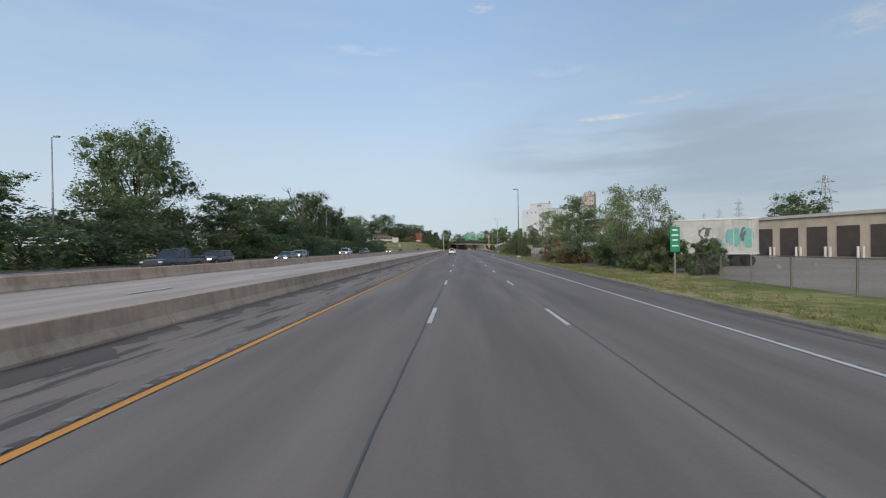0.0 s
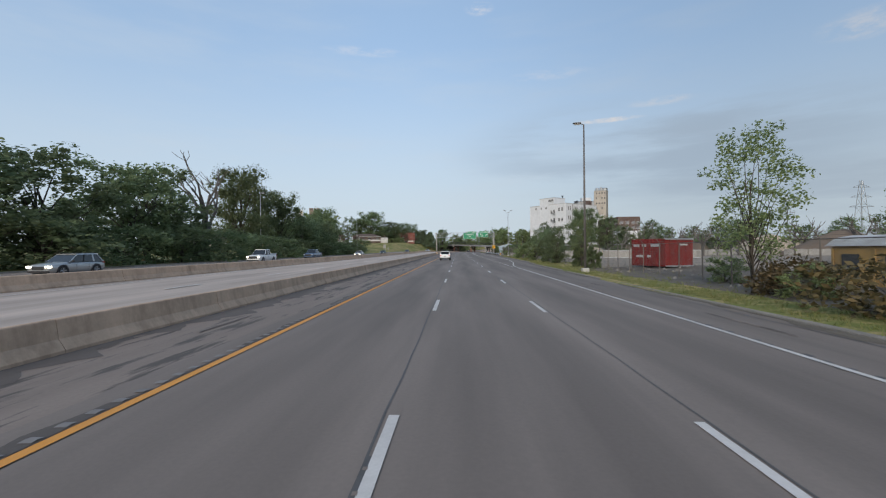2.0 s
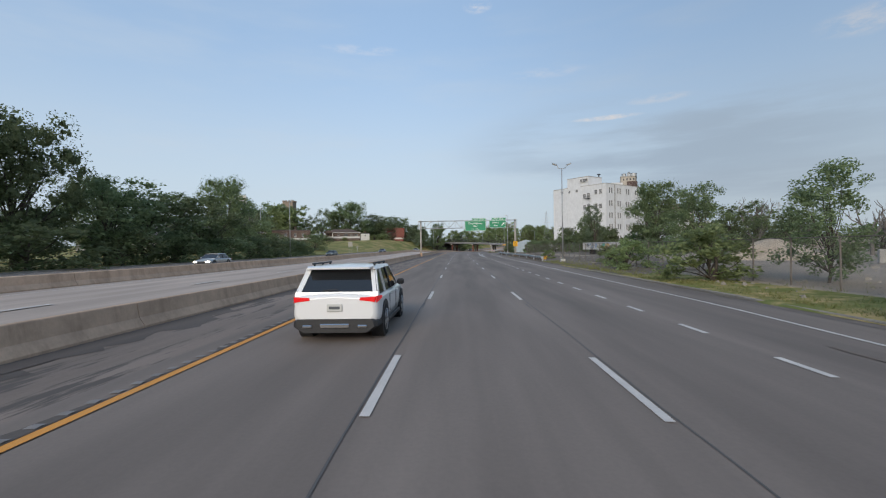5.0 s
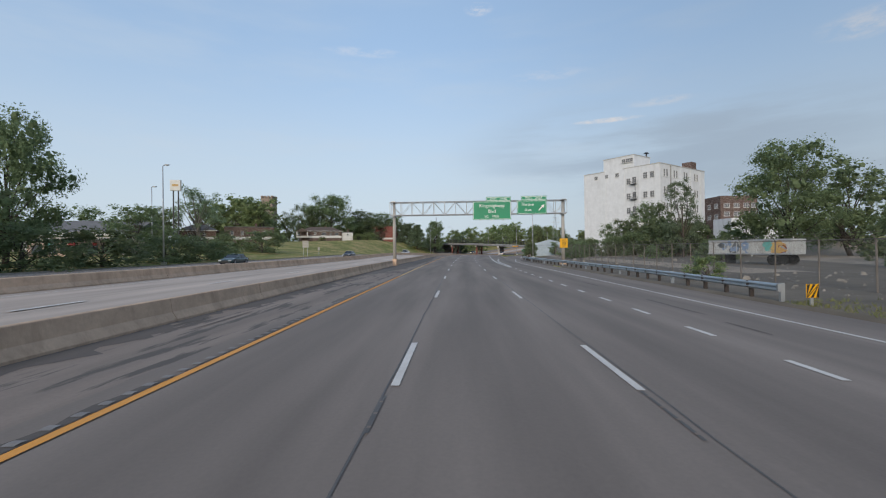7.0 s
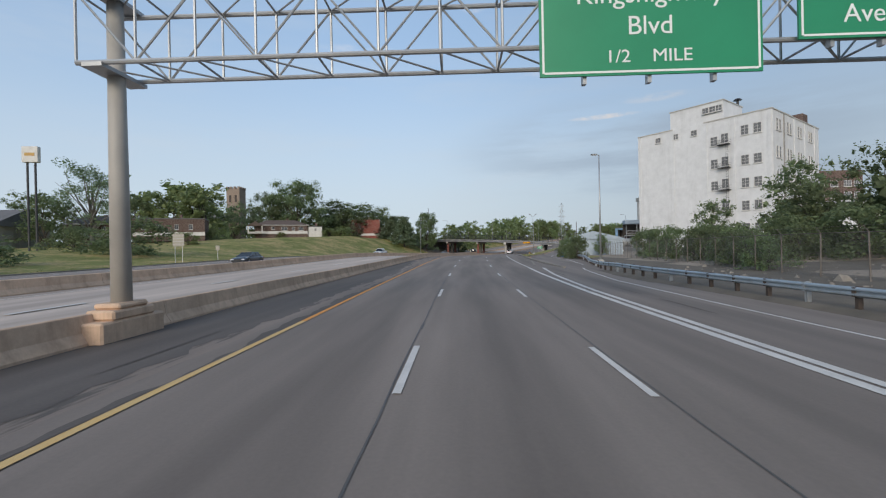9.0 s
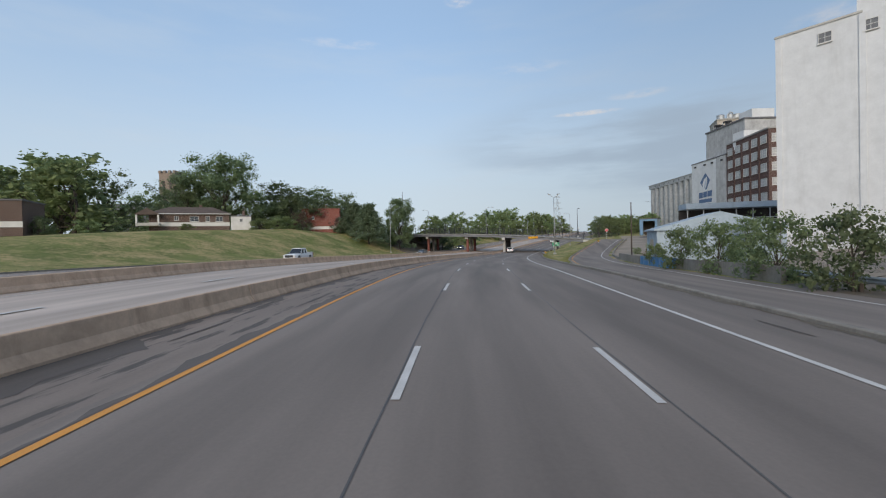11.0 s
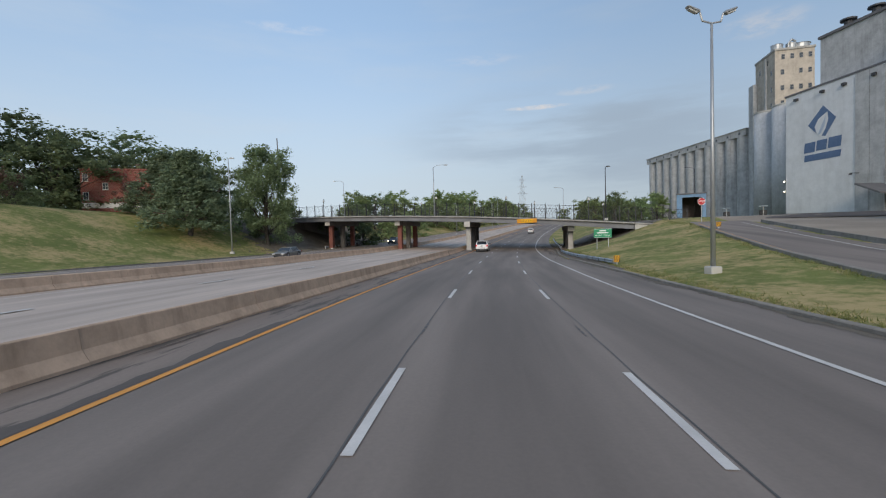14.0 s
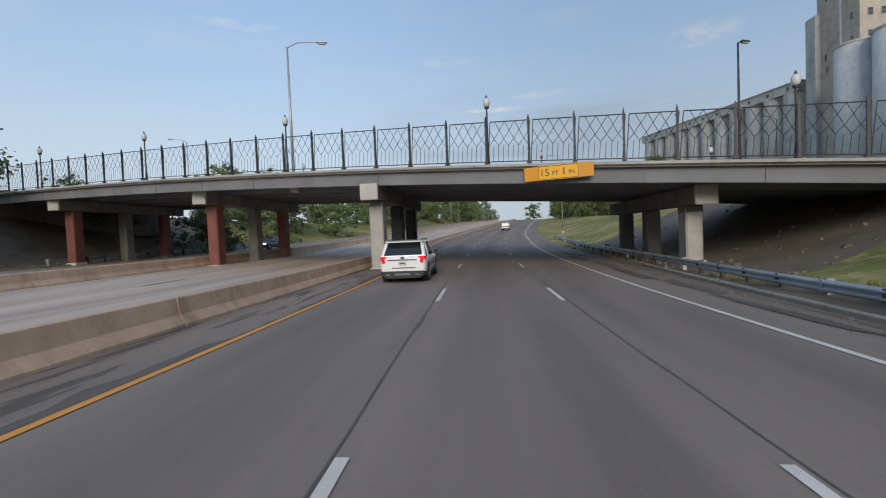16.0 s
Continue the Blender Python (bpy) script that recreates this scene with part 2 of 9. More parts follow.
def streak_material(name, col, col2, stain, amount=0.6, scale=0.35):
    """A wall with stains that run down it."""
    m = material(name, col, col2, rough=0.9, scale=5.0, fine=9.0, bump=0.2, contrast=0.6, spec=0.2)
    n, l = m.node_tree.nodes, m.node_tree.links
    b = n["Principled BSDF"]
    src = b.inputs["Base Color"].links[0].from_socket
    geo = n.new("ShaderNodeNewGeometry")
    mp = n.new("ShaderNodeMapping")
    mp.inputs["Scale"].default_value = (1.0, 1.0, 0.09)
    l.new(geo.outputs["Position"], mp.inputs["Vector"])
    nz = n.new("ShaderNodeTexNoise")
    nz.inputs["Scale"].default_value, nz.inputs["Detail"].default_value, nz.inputs["Roughness"].default_value = scale * 2, 8, 0.7
    l.new(mp.outputs["Vector"], nz.inputs["Vector"])
    mr = n.new("ShaderNodeMapRange")
    mr.inputs["From Min"].default_value, mr.inputs["From Max"].default_value = 0.5, 0.75
    mr.inputs["To Max"].default_value = amount
    l.new(nz.outputs["Fac"], mr.inputs["Value"])
    mx = n.new("ShaderNodeMix")
    mx.data_type = "RGBA"
    mx.inputs[7].default_value = (*stain, 1)
    l.new(mr.outputs["Result"], mx.inputs[0])
    l.new(src, mx.inputs[6])
    # patched repairs and scabs
    bl = n.new("ShaderNodeTexNoise")
    bl.inputs["Scale"].default_value, bl.inputs["Detail"].default_value, bl.inputs["Roughness"].default_value = scale * 2.2, 10, 0.72
    l.new(geo.outputs["Position"], bl.inputs["Vector"])
    br = n.new("ShaderNodeMapRange")
    br.inputs["From Min"].default_value, br.inputs["From Max"].default_value = 0.34, 0.66
    br.inputs["To Min"].default_value, br.inputs["To Max"].default_value = 1.0 - 0.28 * amount, 1.0 + 0.22 * amount
    l.new(bl.outputs["Fac"], br.inputs["Value"])
    hs = n.new("ShaderNodeHueSaturation")
    l.new(br.outputs["Result"], hs.inputs["Value"])
    l.new(mx.outputs[2], hs.inputs["Color"])
    l.new(hs.outputs["Color"], b.inputs["Base Color"])
    return m


def brick_material(name, col, col2, mortar, width=0.22, height=0.075):
    m = material(name, col, col2, rough=0.9, scale=2.5, fine=14.0, bump=0.2, contrast=0.6, spec=0.2)
    n, l = m.node_tree.nodes, m.node_tree.links
    b = n["Principled BSDF"]
    src = b.inputs["Base Color"].links[0].from_socket
    geo = n.new("ShaderNodeNewGeometry")
    sep = n.new("ShaderNodeSeparateXYZ")
    l.new(geo.outputs["Position"], sep.inputs["Vector"])
    ad = n.new("ShaderNodeMath")
    l.new(sep.outputs["X"], ad.inputs[0])
    l.new(sep.outputs["Y"], ad.inputs[1])
    cmb = n.new("ShaderNodeCombineXYZ")
    l.new(ad.outputs[0], cmb.inputs["X"])
    l.new(sep.outputs["Z"], cmb.inputs["Y"])
    bt = n.new("ShaderNodeTexBrick")
    bt.inputs["Scale"].default_value = 1.0
    bt.inputs["Brick Width"].default_value, bt.inputs["Row Height"].default_value = width, height
    bt.inputs["Mortar Size"].default_value = 0.008
    bt.inputs["Mortar"].default_value = (*mortar, 1)
    l.new(cmb.outputs[0], bt.inputs["Vector"])
    l.new(src, bt.inputs["Color1"])
    hs = n.new("ShaderNodeHueSaturation")
    hs.inputs["Value"].default_value = 0.75
    l.new(src, hs.inputs["Color"])
    l.new(hs.outputs["Color"], bt.inputs["Color2"])
    l.new(bt.outputs["Color"], b.inputs["Base Color"])
    return m


M_ROAD = road_material("asphalt", (0.243, 0.198, 0.170), (0.181, 0.147, 0.126), 0.09)
M_CONC_ROAD = road_material("concrete_paving", (0.55, 0.445, 0.376), (0.42, 0.338, 0.285), 0.05)
M_SHOULDER = road_material("shoulder_asphalt", (0.145, 0.12, 0.106), (0.091, 0.076, 0.067), 0.05)
M_FAR_ROAD = road_material("far_asphalt", (0.33, 0.265, 0.225), (0.245, 0.197, 0.168), 0.06)
M_OLD_PATCH = road_material("worn_pale_asphalt", (0.285, 0.225, 0.188), (0.19, 0.15, 0.126), 0.03)


def tar_streaks(m, low, high, dark):
    """Ragged streaks of old tar along the road."""
    n, l = m.node_tree.nodes, m.node_tree.links
    b = n["Principled BSDF"]
    src = b.inputs["Base Color"].links[0].from_socket
    uv = n.new("ShaderNodeUVMap")
    uv.uv_map = "lane"
    mp = n.new("ShaderNodeMapping")
    mp.inputs["Scale"].default_value = (2.3, 0.28, 1)
    nz = n.new("ShaderNodeTexNoise")
    nz.inputs["Scale"].default_value, nz.inputs["Detail"].default_value, nz.inputs["Roughness"].default_value = 1.0, 9, 0.62
    l.new(uv.outputs["UV"], mp.inputs["Vector"])
    l.new(mp.outputs["Vector"], nz.inputs["Vector"])
    mr = n.new("ShaderNodeMapRange")
    mr.inputs["From Min"].default_value, mr.inputs["From Max"].default_value = low, high
    l.new(nz.outputs["Fac"], mr.inputs["Value"])
    mx = n.new("ShaderNodeMix")
    mx.data_type = "RGBA"
    l.new(mr.outputs["Result"], mx.inputs[0])
    l.new(src, mx.inputs[6])
    mx.inputs[7].default_value = (*dark, 1)
    l.new(mx.outputs[2], b.inputs["Base Color"])


tar_streaks(M_OLD_PATCH, 0.53, 0.59, (0.10, 0.083, 0.073))
M_SEAM = material("tar_seam", (0.06, 0.053, 0.05), (0.12, 0.108, 0.1), rough=0.6, scale=0.6, contrast=0.9)
M_RUMBLE = material("worn_ridge_asphalt", (0.30, 0.28, 0.27), (0.14, 0.125, 0.115), rough=0.8, scale=0.5, contrast=0.9)
M_WHITE_LINE = material("white_road_paint", (0.76, 0.71, 0.66), (0.44, 0.41, 0.38), rough=0.7, scale=0.8, fine=25, contrast=0.9)
M_YELLOW_LINE = material("yellow_road_paint", (0.78, 0.315, 0.05), (0.62, 0.27, 0.06), rough=0.7, scale=0.8, fine=25, contrast=0.9)
# duller, paler yellow with glare on the line put into its colour
M_PALE_YELLOW_LINE = material("faded_yellow_paint", (0.68, 0.40, 0.12), (0.60, 0.43, 0.22), rough=0.7, scale=0.5, fine=20, contrast=0.9)
M_BARRIER = streak_material("barrier_concrete", (0.66, 0.46, 0.33), (0.50, 0.35, 0.25), (0.22, 0.15, 0.10), 0.62, 0.5)
M_CONC = streak_material("weathered_concrete", (0.42, 0.40, 0.375), (0.32, 0.31, 0.29), (0.15, 0.135, 0.12), 0.6)
M_FENCE = material("rusty_fence_steel", (0.22, 0.195, 0.175), (0.14, 0.115, 0.095), rough=0.7, metal=0.3, scale=0.8, bump=0.05)
M_KERB = streak_material("grimy_kerb_concrete", (0.33, 0.295, 0.255), (0.22, 0.195, 0.168), (0.12, 0.105, 0.09), 0.6, 0.8)
M_CONC_PALE = material("pale_concrete", (0.50, 0.48, 0.44), (0.38, 0.36, 0.33), rough=0.9, scale=1.5)
M_CONC_SILO = streak_material("silo_concrete", (0.48, 0.475, 0.47), (0.375, 0.37, 0.362), (0.19, 0.182, 0.17), 0.75, 0.3)
M_CONC_TOWER = streak_material("tower_concrete", (0.50, 0.44, 0.375), (0.39, 0.345, 0.295), (0.19, 0.165, 0.135), 0.7, 0.3)
M_SILO_WHITE = streak_material("whitened_silo_concrete", (0.52, 0.525, 0.53), (0.45, 0.452, 0.455), (0.30, 0.295, 0.285), 0.5, 0.5)
M_WALL_WHITE = streak_material("white_painted_wall", (0.67, 0.672, 0.675), (0.62, 0.622, 0.625), (0.36, 0.35, 0.335), 0.3, 0.3)
M_GRASS = grass_material("grass", (0.205, 0.222, 0.072), (0.115, 0.135, 0.043), (0.42, 0.315, 0.155))
M_DIRT = material("dirt", (0.19, 0.155, 0.118), (0.085, 0.07, 0.055), rough=0.95, scale=2.0, bump=0.6, contrast=0.7)
M_GRAVEL = material("gravel_lot", (0.40, 0.325, 0.255), (0.19, 0.152, 0.118), rough=0.95, scale=5, bump=0.6, contrast=0.8)
M_STEEL = material("galvanised_steel", (0.46, 0.47, 0.47), (0.34, 0.35, 0.36), rough=0.5, metal=0.6, scale=1.0, bump=0.03)
M_STEEL_BLUE = material("painted_guardrail_steel", (0.42, 0.47, 0.50), (0.30, 0.34, 0.37), rough=0.5, metal=0.5, scale=1.2, bump=0.03)
M_STEEL_DARK = material("dark_steel", (0.06, 0.06, 0.062), (0.035, 0.035, 0.04), rough=0.55, metal=0.3, bump=0.03)
M_POST_TAN = material("tan_painted_steel", (0.42, 0.39, 0.35), (0.33, 0.31, 0.28), rough=0.6, scale=1.0, bump=0.05)
M_POST_BROWN = material("weathered_brown_steel", (0.16, 0.145, 0.135), (0.11, 0.1, 0.095), rough=0.6, metal=0.2, scale=1.0, bump=0.03)
M_GIRDER = material("girder_paint", (0.205, 0.21, 0.225), (0.14, 0.143, 0.155), rough=0.7, scale=2)
# bridge shade put into the colours: darkened streaked concrete and near-black columns
M_CONC_SHADED = streak_material("sooty_concrete", (0.24, 0.225, 0.21), (0.16, 0.15, 0.14), (0.07, 0.065, 0.06), 0.7)
M_COLUMN_SHADED = material("soot_black_paint", (0.045, 0.045, 0.05), (0.025, 0.025, 0.028), rough=0.75, scale=0.8)
M_COL_RED = material("red_brown_column_paint", (0.22, 0.075, 0.055), (0.14, 0.05, 0.04), rough=0.75, scale=0.8)
M_SIGN_GREEN = material("green_sign_sheeting", (0.012, 0.27, 0.13), (0.010, 0.22, 0.105), rough=0.4, scale=2, bump=0.0)
M_SIGN_WHITE = material("white_sign_legend", (0.8, 0.82, 0.8), (0.7, 0.72, 0.7), rough=0.4, bump=0.0)
M_SIGN_YELLOW = material("yellow_sign_sheeting", (0.80, 0.40, 0.01), (0.7, 0.34, 0.01), rough=0.4, bump=0.0)
M_SIGN_AMBER = material("dull_amber_sheeting", (0.66, 0.27, 0.01), (0.55, 0.22, 0.01), rough=0.45, bump=0.0)
M_SIGN_RED = material("red_sign_sheeting", (0.55, 0.02, 0.03), (0.45, 0.02, 0.03), rough=0.4, bump=0.0)
M_SIGN_BACK = material("aluminium_sign_back", (0.33, 0.31, 0.27), (0.26, 0.24, 0.21), rough=0.5, metal=0.3, bump=0.0)
M_BLACK = material("black_legend", (0.02, 0.02, 0.02), rough=0.5, bump=0.0)
M_WOOD = material("weathered_pole_wood", (0.10, 0.075, 0.06), (0.055, 0.042, 0.035), rough=0.9, scale=0.5, stretch=(1, 1, 0.05))
M_BARK = material("bark", (0.105, 0.085, 0.068), (0.055, 0.045, 0.036), rough=0.95, scale=0.4, fine=8, bump=0.6)
M_BARK_DEAD = material("dead_grey_wood", (0.17, 0.155, 0.14), (0.10, 0.09, 0.08), rough=0.95, scale=0.5, fine=8)
M_LEAF = leaf_material("leaves", (0.208, 0.26, 0.13), (0.128, 0.165, 0.084), 0.5)
M_LEAF_LIGHT = leaf_material("light_leaves", (0.30, 0.36, 0.16), (0.185, 0.235, 0.105), 0.5)
M_LEAF_RED = leaf_material("purple_leaves", (0.13, 0.07, 0.055), (0.07, 0.045, 0.036))
M_LEAF_CONIFER = leaf_material("needles", (0.21, 0.265, 0.155), (0.13, 0.17, 0.10), 0.42)
M_LEAF_DRY = leaf_material("dry_brush", (0.15, 0.10, 0.05), (0.07, 0.06, 0.03), 0.2)
M_BRICK_RED = brick_material("red_brick", (0.28, 0.075, 0.055), (0.21, 0.055, 0.045), (0.3, 0.2, 0.17))
M_BRICK_DARK = brick_material("dark_red_brick", (0.15, 0.08, 0.068), (0.105, 0.058, 0.05), (0.19, 0.15, 0.13))
M_BRICK_BROWN = brick_material("brown_brick", (0.13, 0.08, 0.065), (0.09, 0.055, 0.047), (0.25, 0.2, 0.17))
M_ROOF = material("brown_shingles", (0.13, 0.095, 0.08), (0.085, 0.065, 0.055), rough=0.95, scale=1.0, fine=10)
M_ROOF_GREY = material("grey_roofing", (0.16, 0.155, 0.16), (0.11, 0.11, 0.115), rough=0.9, scale=1.5)
M_TRIM = material("white_trim", (0.68, 0.66, 0.63), (0.56, 0.54, 0.51), rough=0.7, scale=1.0, bump=0.05)
M_GLASS = material("window_glass", (0.055, 0.065, 0.075), (0.03, 0.035, 0.045), rough=0.08, scale=1.5, bump=0.0, spec=0.8)
M_GLASS_GREY = material("dusty_window_glass", (0.20, 0.20, 0.20), (0.10, 0.10, 0.105), rough=0.25, scale=0.7, bump=0.0)
M_GLASS_PALE = material("whitened_window_panes", (0.42, 0.42, 0.41), (0.26, 0.26, 0.26), rough=0.4, scale=0.9, bump=0.0)
M_BEIGE = streak_material("beige_dock_wall", (0.50, 0.43, 0.34), (0.42, 0.36, 0.29), (0.25, 0.2, 0.16), 0.4)
# dark brown for doors, and for the shade inside the gate hut
M_DARK_DOOR_INSIDE = material("dark_dock_door", (0.085, 0.065, 0.055), (0.05, 0.042, 0.038), rough=0.8, scale=1.0)
M_HUT_BLUE = streak_material("blue_hut_paint", (0.15, 0.27, 0.42), (0.19, 0.30, 0.43), (0.2, 0.22, 0.25), 0.4)
M_BLUE_WALL = streak_material("faded_blue_wall", (0.40, 0.47, 0.53), (0.32, 0.38, 0.44), (0.25, 0.27, 0.28), 0.4)
M_BLUE_BARRIER = streak_material("blue_painted_concrete", (0.07, 0.21, 0.42), (0.10, 0.25, 0.44), (0.36, 0.36, 0.35), 0.8, 0.9)
M_CHURCH = brick_material("weathered_church_brick", (0.33, 0.25, 0.20), (0.25, 0.19, 0.15), (0.3, 0.25, 0.21))
M_SHOP = streak_material("pinkish_shop_wall", (0.48, 0.36, 0.29), (0.40, 0.30, 0.245), (0.25, 0.19, 0.15), 0.4)
M_LOGO_BLUE = material("faded_blue_wall_paint", (0.075, 0.13, 0.24), (0.11, 0.17, 0.28), rough=0.85, scale=0.7)
M_EMBLEM_PALE = material("pale_blue_wall_paint", (0.35, 0.42, 0.52), (0.45, 0.5, 0.57), rough=0.85, scale=0.7)
M_CONTAINER_RED = streak_material("rusty_red_container", (0.26, 0.032, 0.03), (0.17, 0.026, 0.024), (0.10, 0.05, 0.038), 0.8, 0.8)
M_TRAILER_WHITE = streak_material("grimy_white_trailer", (0.52, 0.52, 0.50), (0.42, 0.42, 0.41), (0.2, 0.17, 0.14), 0.6, 0.6)
M_CREAM_BUS = streak_material("faded_yellow_car_body", (0.47, 0.30, 0.11), (0.36, 0.23, 0.1), (0.2, 0.13, 0.08), 0.6, 0.7)
M_GRAF_TEAL = material("teal_graffiti", (0.10, 0.33, 0.29), (0.16, 0.40, 0.36), rough=0.7, scale=0.5)
M_GRAF_BLUE = material("blue_graffiti", (0.13, 0.20, 0.33), (0.26, 0.34, 0.44), rough=0.7, scale=0.5)
M_GRAF_DARK = material("dark_graffiti", (0.06, 0.07, 0.08), (0.14, 0.15, 0.16), rough=0.7, scale=0.5)
M_GRAF_WARM = material("orange_graffiti", (0.50, 0.25, 0.10), (0.5, 0.36, 0.12), rough=0.7, scale=0.5)
M_CHAIN = fence_net_material("chain_link", (0.20, 0.18, 0.165), 0.10, 0.10)
M_CAR_WHITE = material("white_car_paint", (0.78, 0.78, 0.78), (0.74, 0.74, 0.74), rough=0.28, scale=2, bump=0.0, coat=0.8)
M_CAR_DARK = material("dark_blue_car_paint", (0.025, 0.032, 0.05), (0.02, 0.026, 0.04), rough=0.28, scale=2, bump=0.0, coat=0.8)
M_CAR_SILVER = material("silver_car_paint", (0.42, 0.43, 0.44), (0.38, 0.39, 0.4), rough=0.3, metal=0.5, scale=2, bump=0.0, coat=0.8)
M_CAR_BLUE = material("steel_blue_car_paint", (0.075, 0.13, 0.22), (0.06, 0.11, 0.19), rough=0.3, metal=0.3, scale=2, bump=0.0, coat=0.8)
M_CAR_GREY = material("grey_beige_car_paint", (0.22, 0.21, 0.195), (0.19, 0.18, 0.17), rough=0.3, metal=0.4, scale=2, bump=0.0, coat=0.8)
M_CAR_GREEN = material("dark_green_car_paint", (0.03, 0.07, 0.07), (0.025, 0.055, 0.055), rough=0.3, metal=0.3, scale=2, bump=0.0, coat=0.8)
M_CAR_GLASS = material("tinted_car_glass", (0.012, 0.014, 0.016), (0.01, 0.011, 0.013), rough=0.05, bump=0.0, spec=0.9)
M_TYRE = material("tyre_rubber", (0.022, 0.022, 0.022), (0.014, 0.014, 0.014), rough=0.85, fine=60)
M_RIM = material("alloy_rim", (0.45, 0.45, 0.46), (0.34, 0.34, 0.35), rough=0.35, metal=0.8, bump=0.0)
M_PLASTIC = material("black_plastic", (0.028, 0.028, 0.03), (0.02, 0.02, 0.022), rough=0.6)
M_CHROME = material("chrome", (0.6, 0.6, 0.6), (0.5, 0.5, 0.5), rough=0.15, metal=1.0, bump=0.0)
M_TAIL = glow_material("tail_light", (0.62, 0.008, 0.012), 0.22)
M_TAIL_OFF = material("red_lamp_lens", (0.35, 0.01, 0.012), (0.25, 0.01, 0.01), rough=0.15, bump=0.0)
M_HEAD = glow_material("head_light", (1.0, 0.93, 0.78), 2.5)
M_HEAD_OFF = material("clear_lamp_lens", (0.6, 0.6, 0.6), (0.45, 0.45, 0.46), rough=0.1, bump=0.0)
M_PLATE = material("number_plate", (0.55, 0.55, 0.53), (0.5, 0.5, 0.48), rough=0.5, bump=0.0)
M_LAMP_GLASS = material("frosted_globe", (0.6, 0.6, 0.58), (0.5, 0.5, 0.48), rough=0.3, bump=0.0)
M_LAMP_LIT = glow_material("lit_lamp", (1.0, 0.9, 0.72), 2.5)
# ---------------------------------------------------------------- small builders
def thing(name, label, category, at=(0, 0, 0), turn=0.0, group="", kind=""):
    """An empty at a thing's base that carries its parts."""
    e = new(name)
    e.empty_display_size = 0.3
    e.matrix_world = pose(*at, 0, 0, turn)
    return tagged(e, label, category, group, kind)


def part(name, bm, mat, parent=None, label="", smooth=False):
    me = bpy.data.meshes.new(name)
    bm.to_mesh(me)
    bm.free()
    for mm in mat if isinstance(mat, (list, tuple)) else [mat]:
        me.materials.append(mm)
    if smooth:
        me.polygons.foreach_set("use_smooth", [True] * len(me.polygons))
    ob = new(name, me)
    if parent is not None:
        ob.parent = parent
    if label:
        ob["label"] = label
    return ob


def raw(name, verts, faces, mat, parent=None, label="", smooth=False):
    me = bpy.data.meshes.new(name)
    me.from_pydata([tuple(v) for v in verts], [], [tuple(f) for f in faces])
    for mm in mat if isinstance(mat, (list, tuple)) else [mat]:
        me.materials.append(mm)
    if smooth:
        me.polygons.foreach_set("use_smooth", [True] * len(me.polygons))
    ob = new(name, me)
    if parent is not None:
        ob.parent = parent
    if label:
        ob["label"] = label
    return ob


def again(ob, m=None, parent=None, name=None):
    """Another object on the same mesh."""
    o = new(name or ob.name.split(".")[0], ob.data)
    o.parent = parent if parent is not None else ob.parent
    if m is not None:
        o.matrix_local = m
    if "label" in ob:
        o["label"] = ob["label"]
    return o


def box(bm, c, size, bevel=0.0, m=None):
    mat = Matrix.Translation(c) @ Matrix.Diagonal((*size, 1))
    if m is not None:
        mat = m @ mat
    r = bmesh.ops.create_cube(bm, size=1.0, matrix=mat)
    if bevel:
        ed = list({e for v in r["verts"] for e in v.link_edges})
        bmesh.ops.bevel(bm, geom=ed, offset=bevel, segments=1, affect="EDGES", profile=0.5)
    return r["verts"]


def tube(bm, a, b, r0, r1=None, n=8, cap=True):
    a, b = Vector(a), Vector(b)
    r1 = r0 if r1 is None else r1
    d = b - a
    q = d.to_track_quat("Z", "Y").to_matrix()
    rings = []
    for p, r in ((a, r0), (b, r1)):
        rings.append([bm.verts.new(p + q @ Vector((math.cos(2 * math.pi * i / n) * r, math.sin(2 * math.pi * i / n) * r, 0))) for i in range(n)])
    for i in range(n):
        bm.faces.new((rings[0][i], rings[0][(i + 1) % n], rings[1][(i + 1) % n], rings[1][i]))
    if cap:
        bm.faces.new(rings[0][::-1])
        bm.faces.new(rings[1])


def prism(bm, poly, axis_from, axis_to):
    """A polygon given in 3D at its start, swept by a vector."""
    d = Vector(axis_to) - Vector(axis_from)
    a = [bm.verts.new(Vector(p)) for p in poly]
    b = [bm.verts.new(Vector(p) + d) for p in poly]
    n = len(poly)
    bm.faces.new(a[::-1])
    bm.faces.new(b)
    for i in range(n):
        bm.faces.new((a[i], a[(i + 1) % n], b[(i + 1) % n], b[i]))


def BM():
    return bmesh.new()


def letters(body, size, mat, parent, m, name="legend", depth=0.004, align="CENTER", squeeze=1.0):
    cu = bpy.data.curves.new(name, "FONT")
    cu.body, cu.size, cu.align_x, cu.align_y, cu.extrude = body, size, align, "CENTER", depth
    tmp = bpy.data.objects.new(name, cu)
    scene.collection.objects.link(tmp)
    me = bpy.data.meshes.new_from_object(tmp)
    bpy.data.objects.remove(tmp)
    me.materials.clear()
    me.materials.append(mat)
    ob = new(name, me)
    ob.parent = parent
    ob.matrix_local = m @ Matrix.Diagonal((squeeze, 1, 1, 1))
    return ob


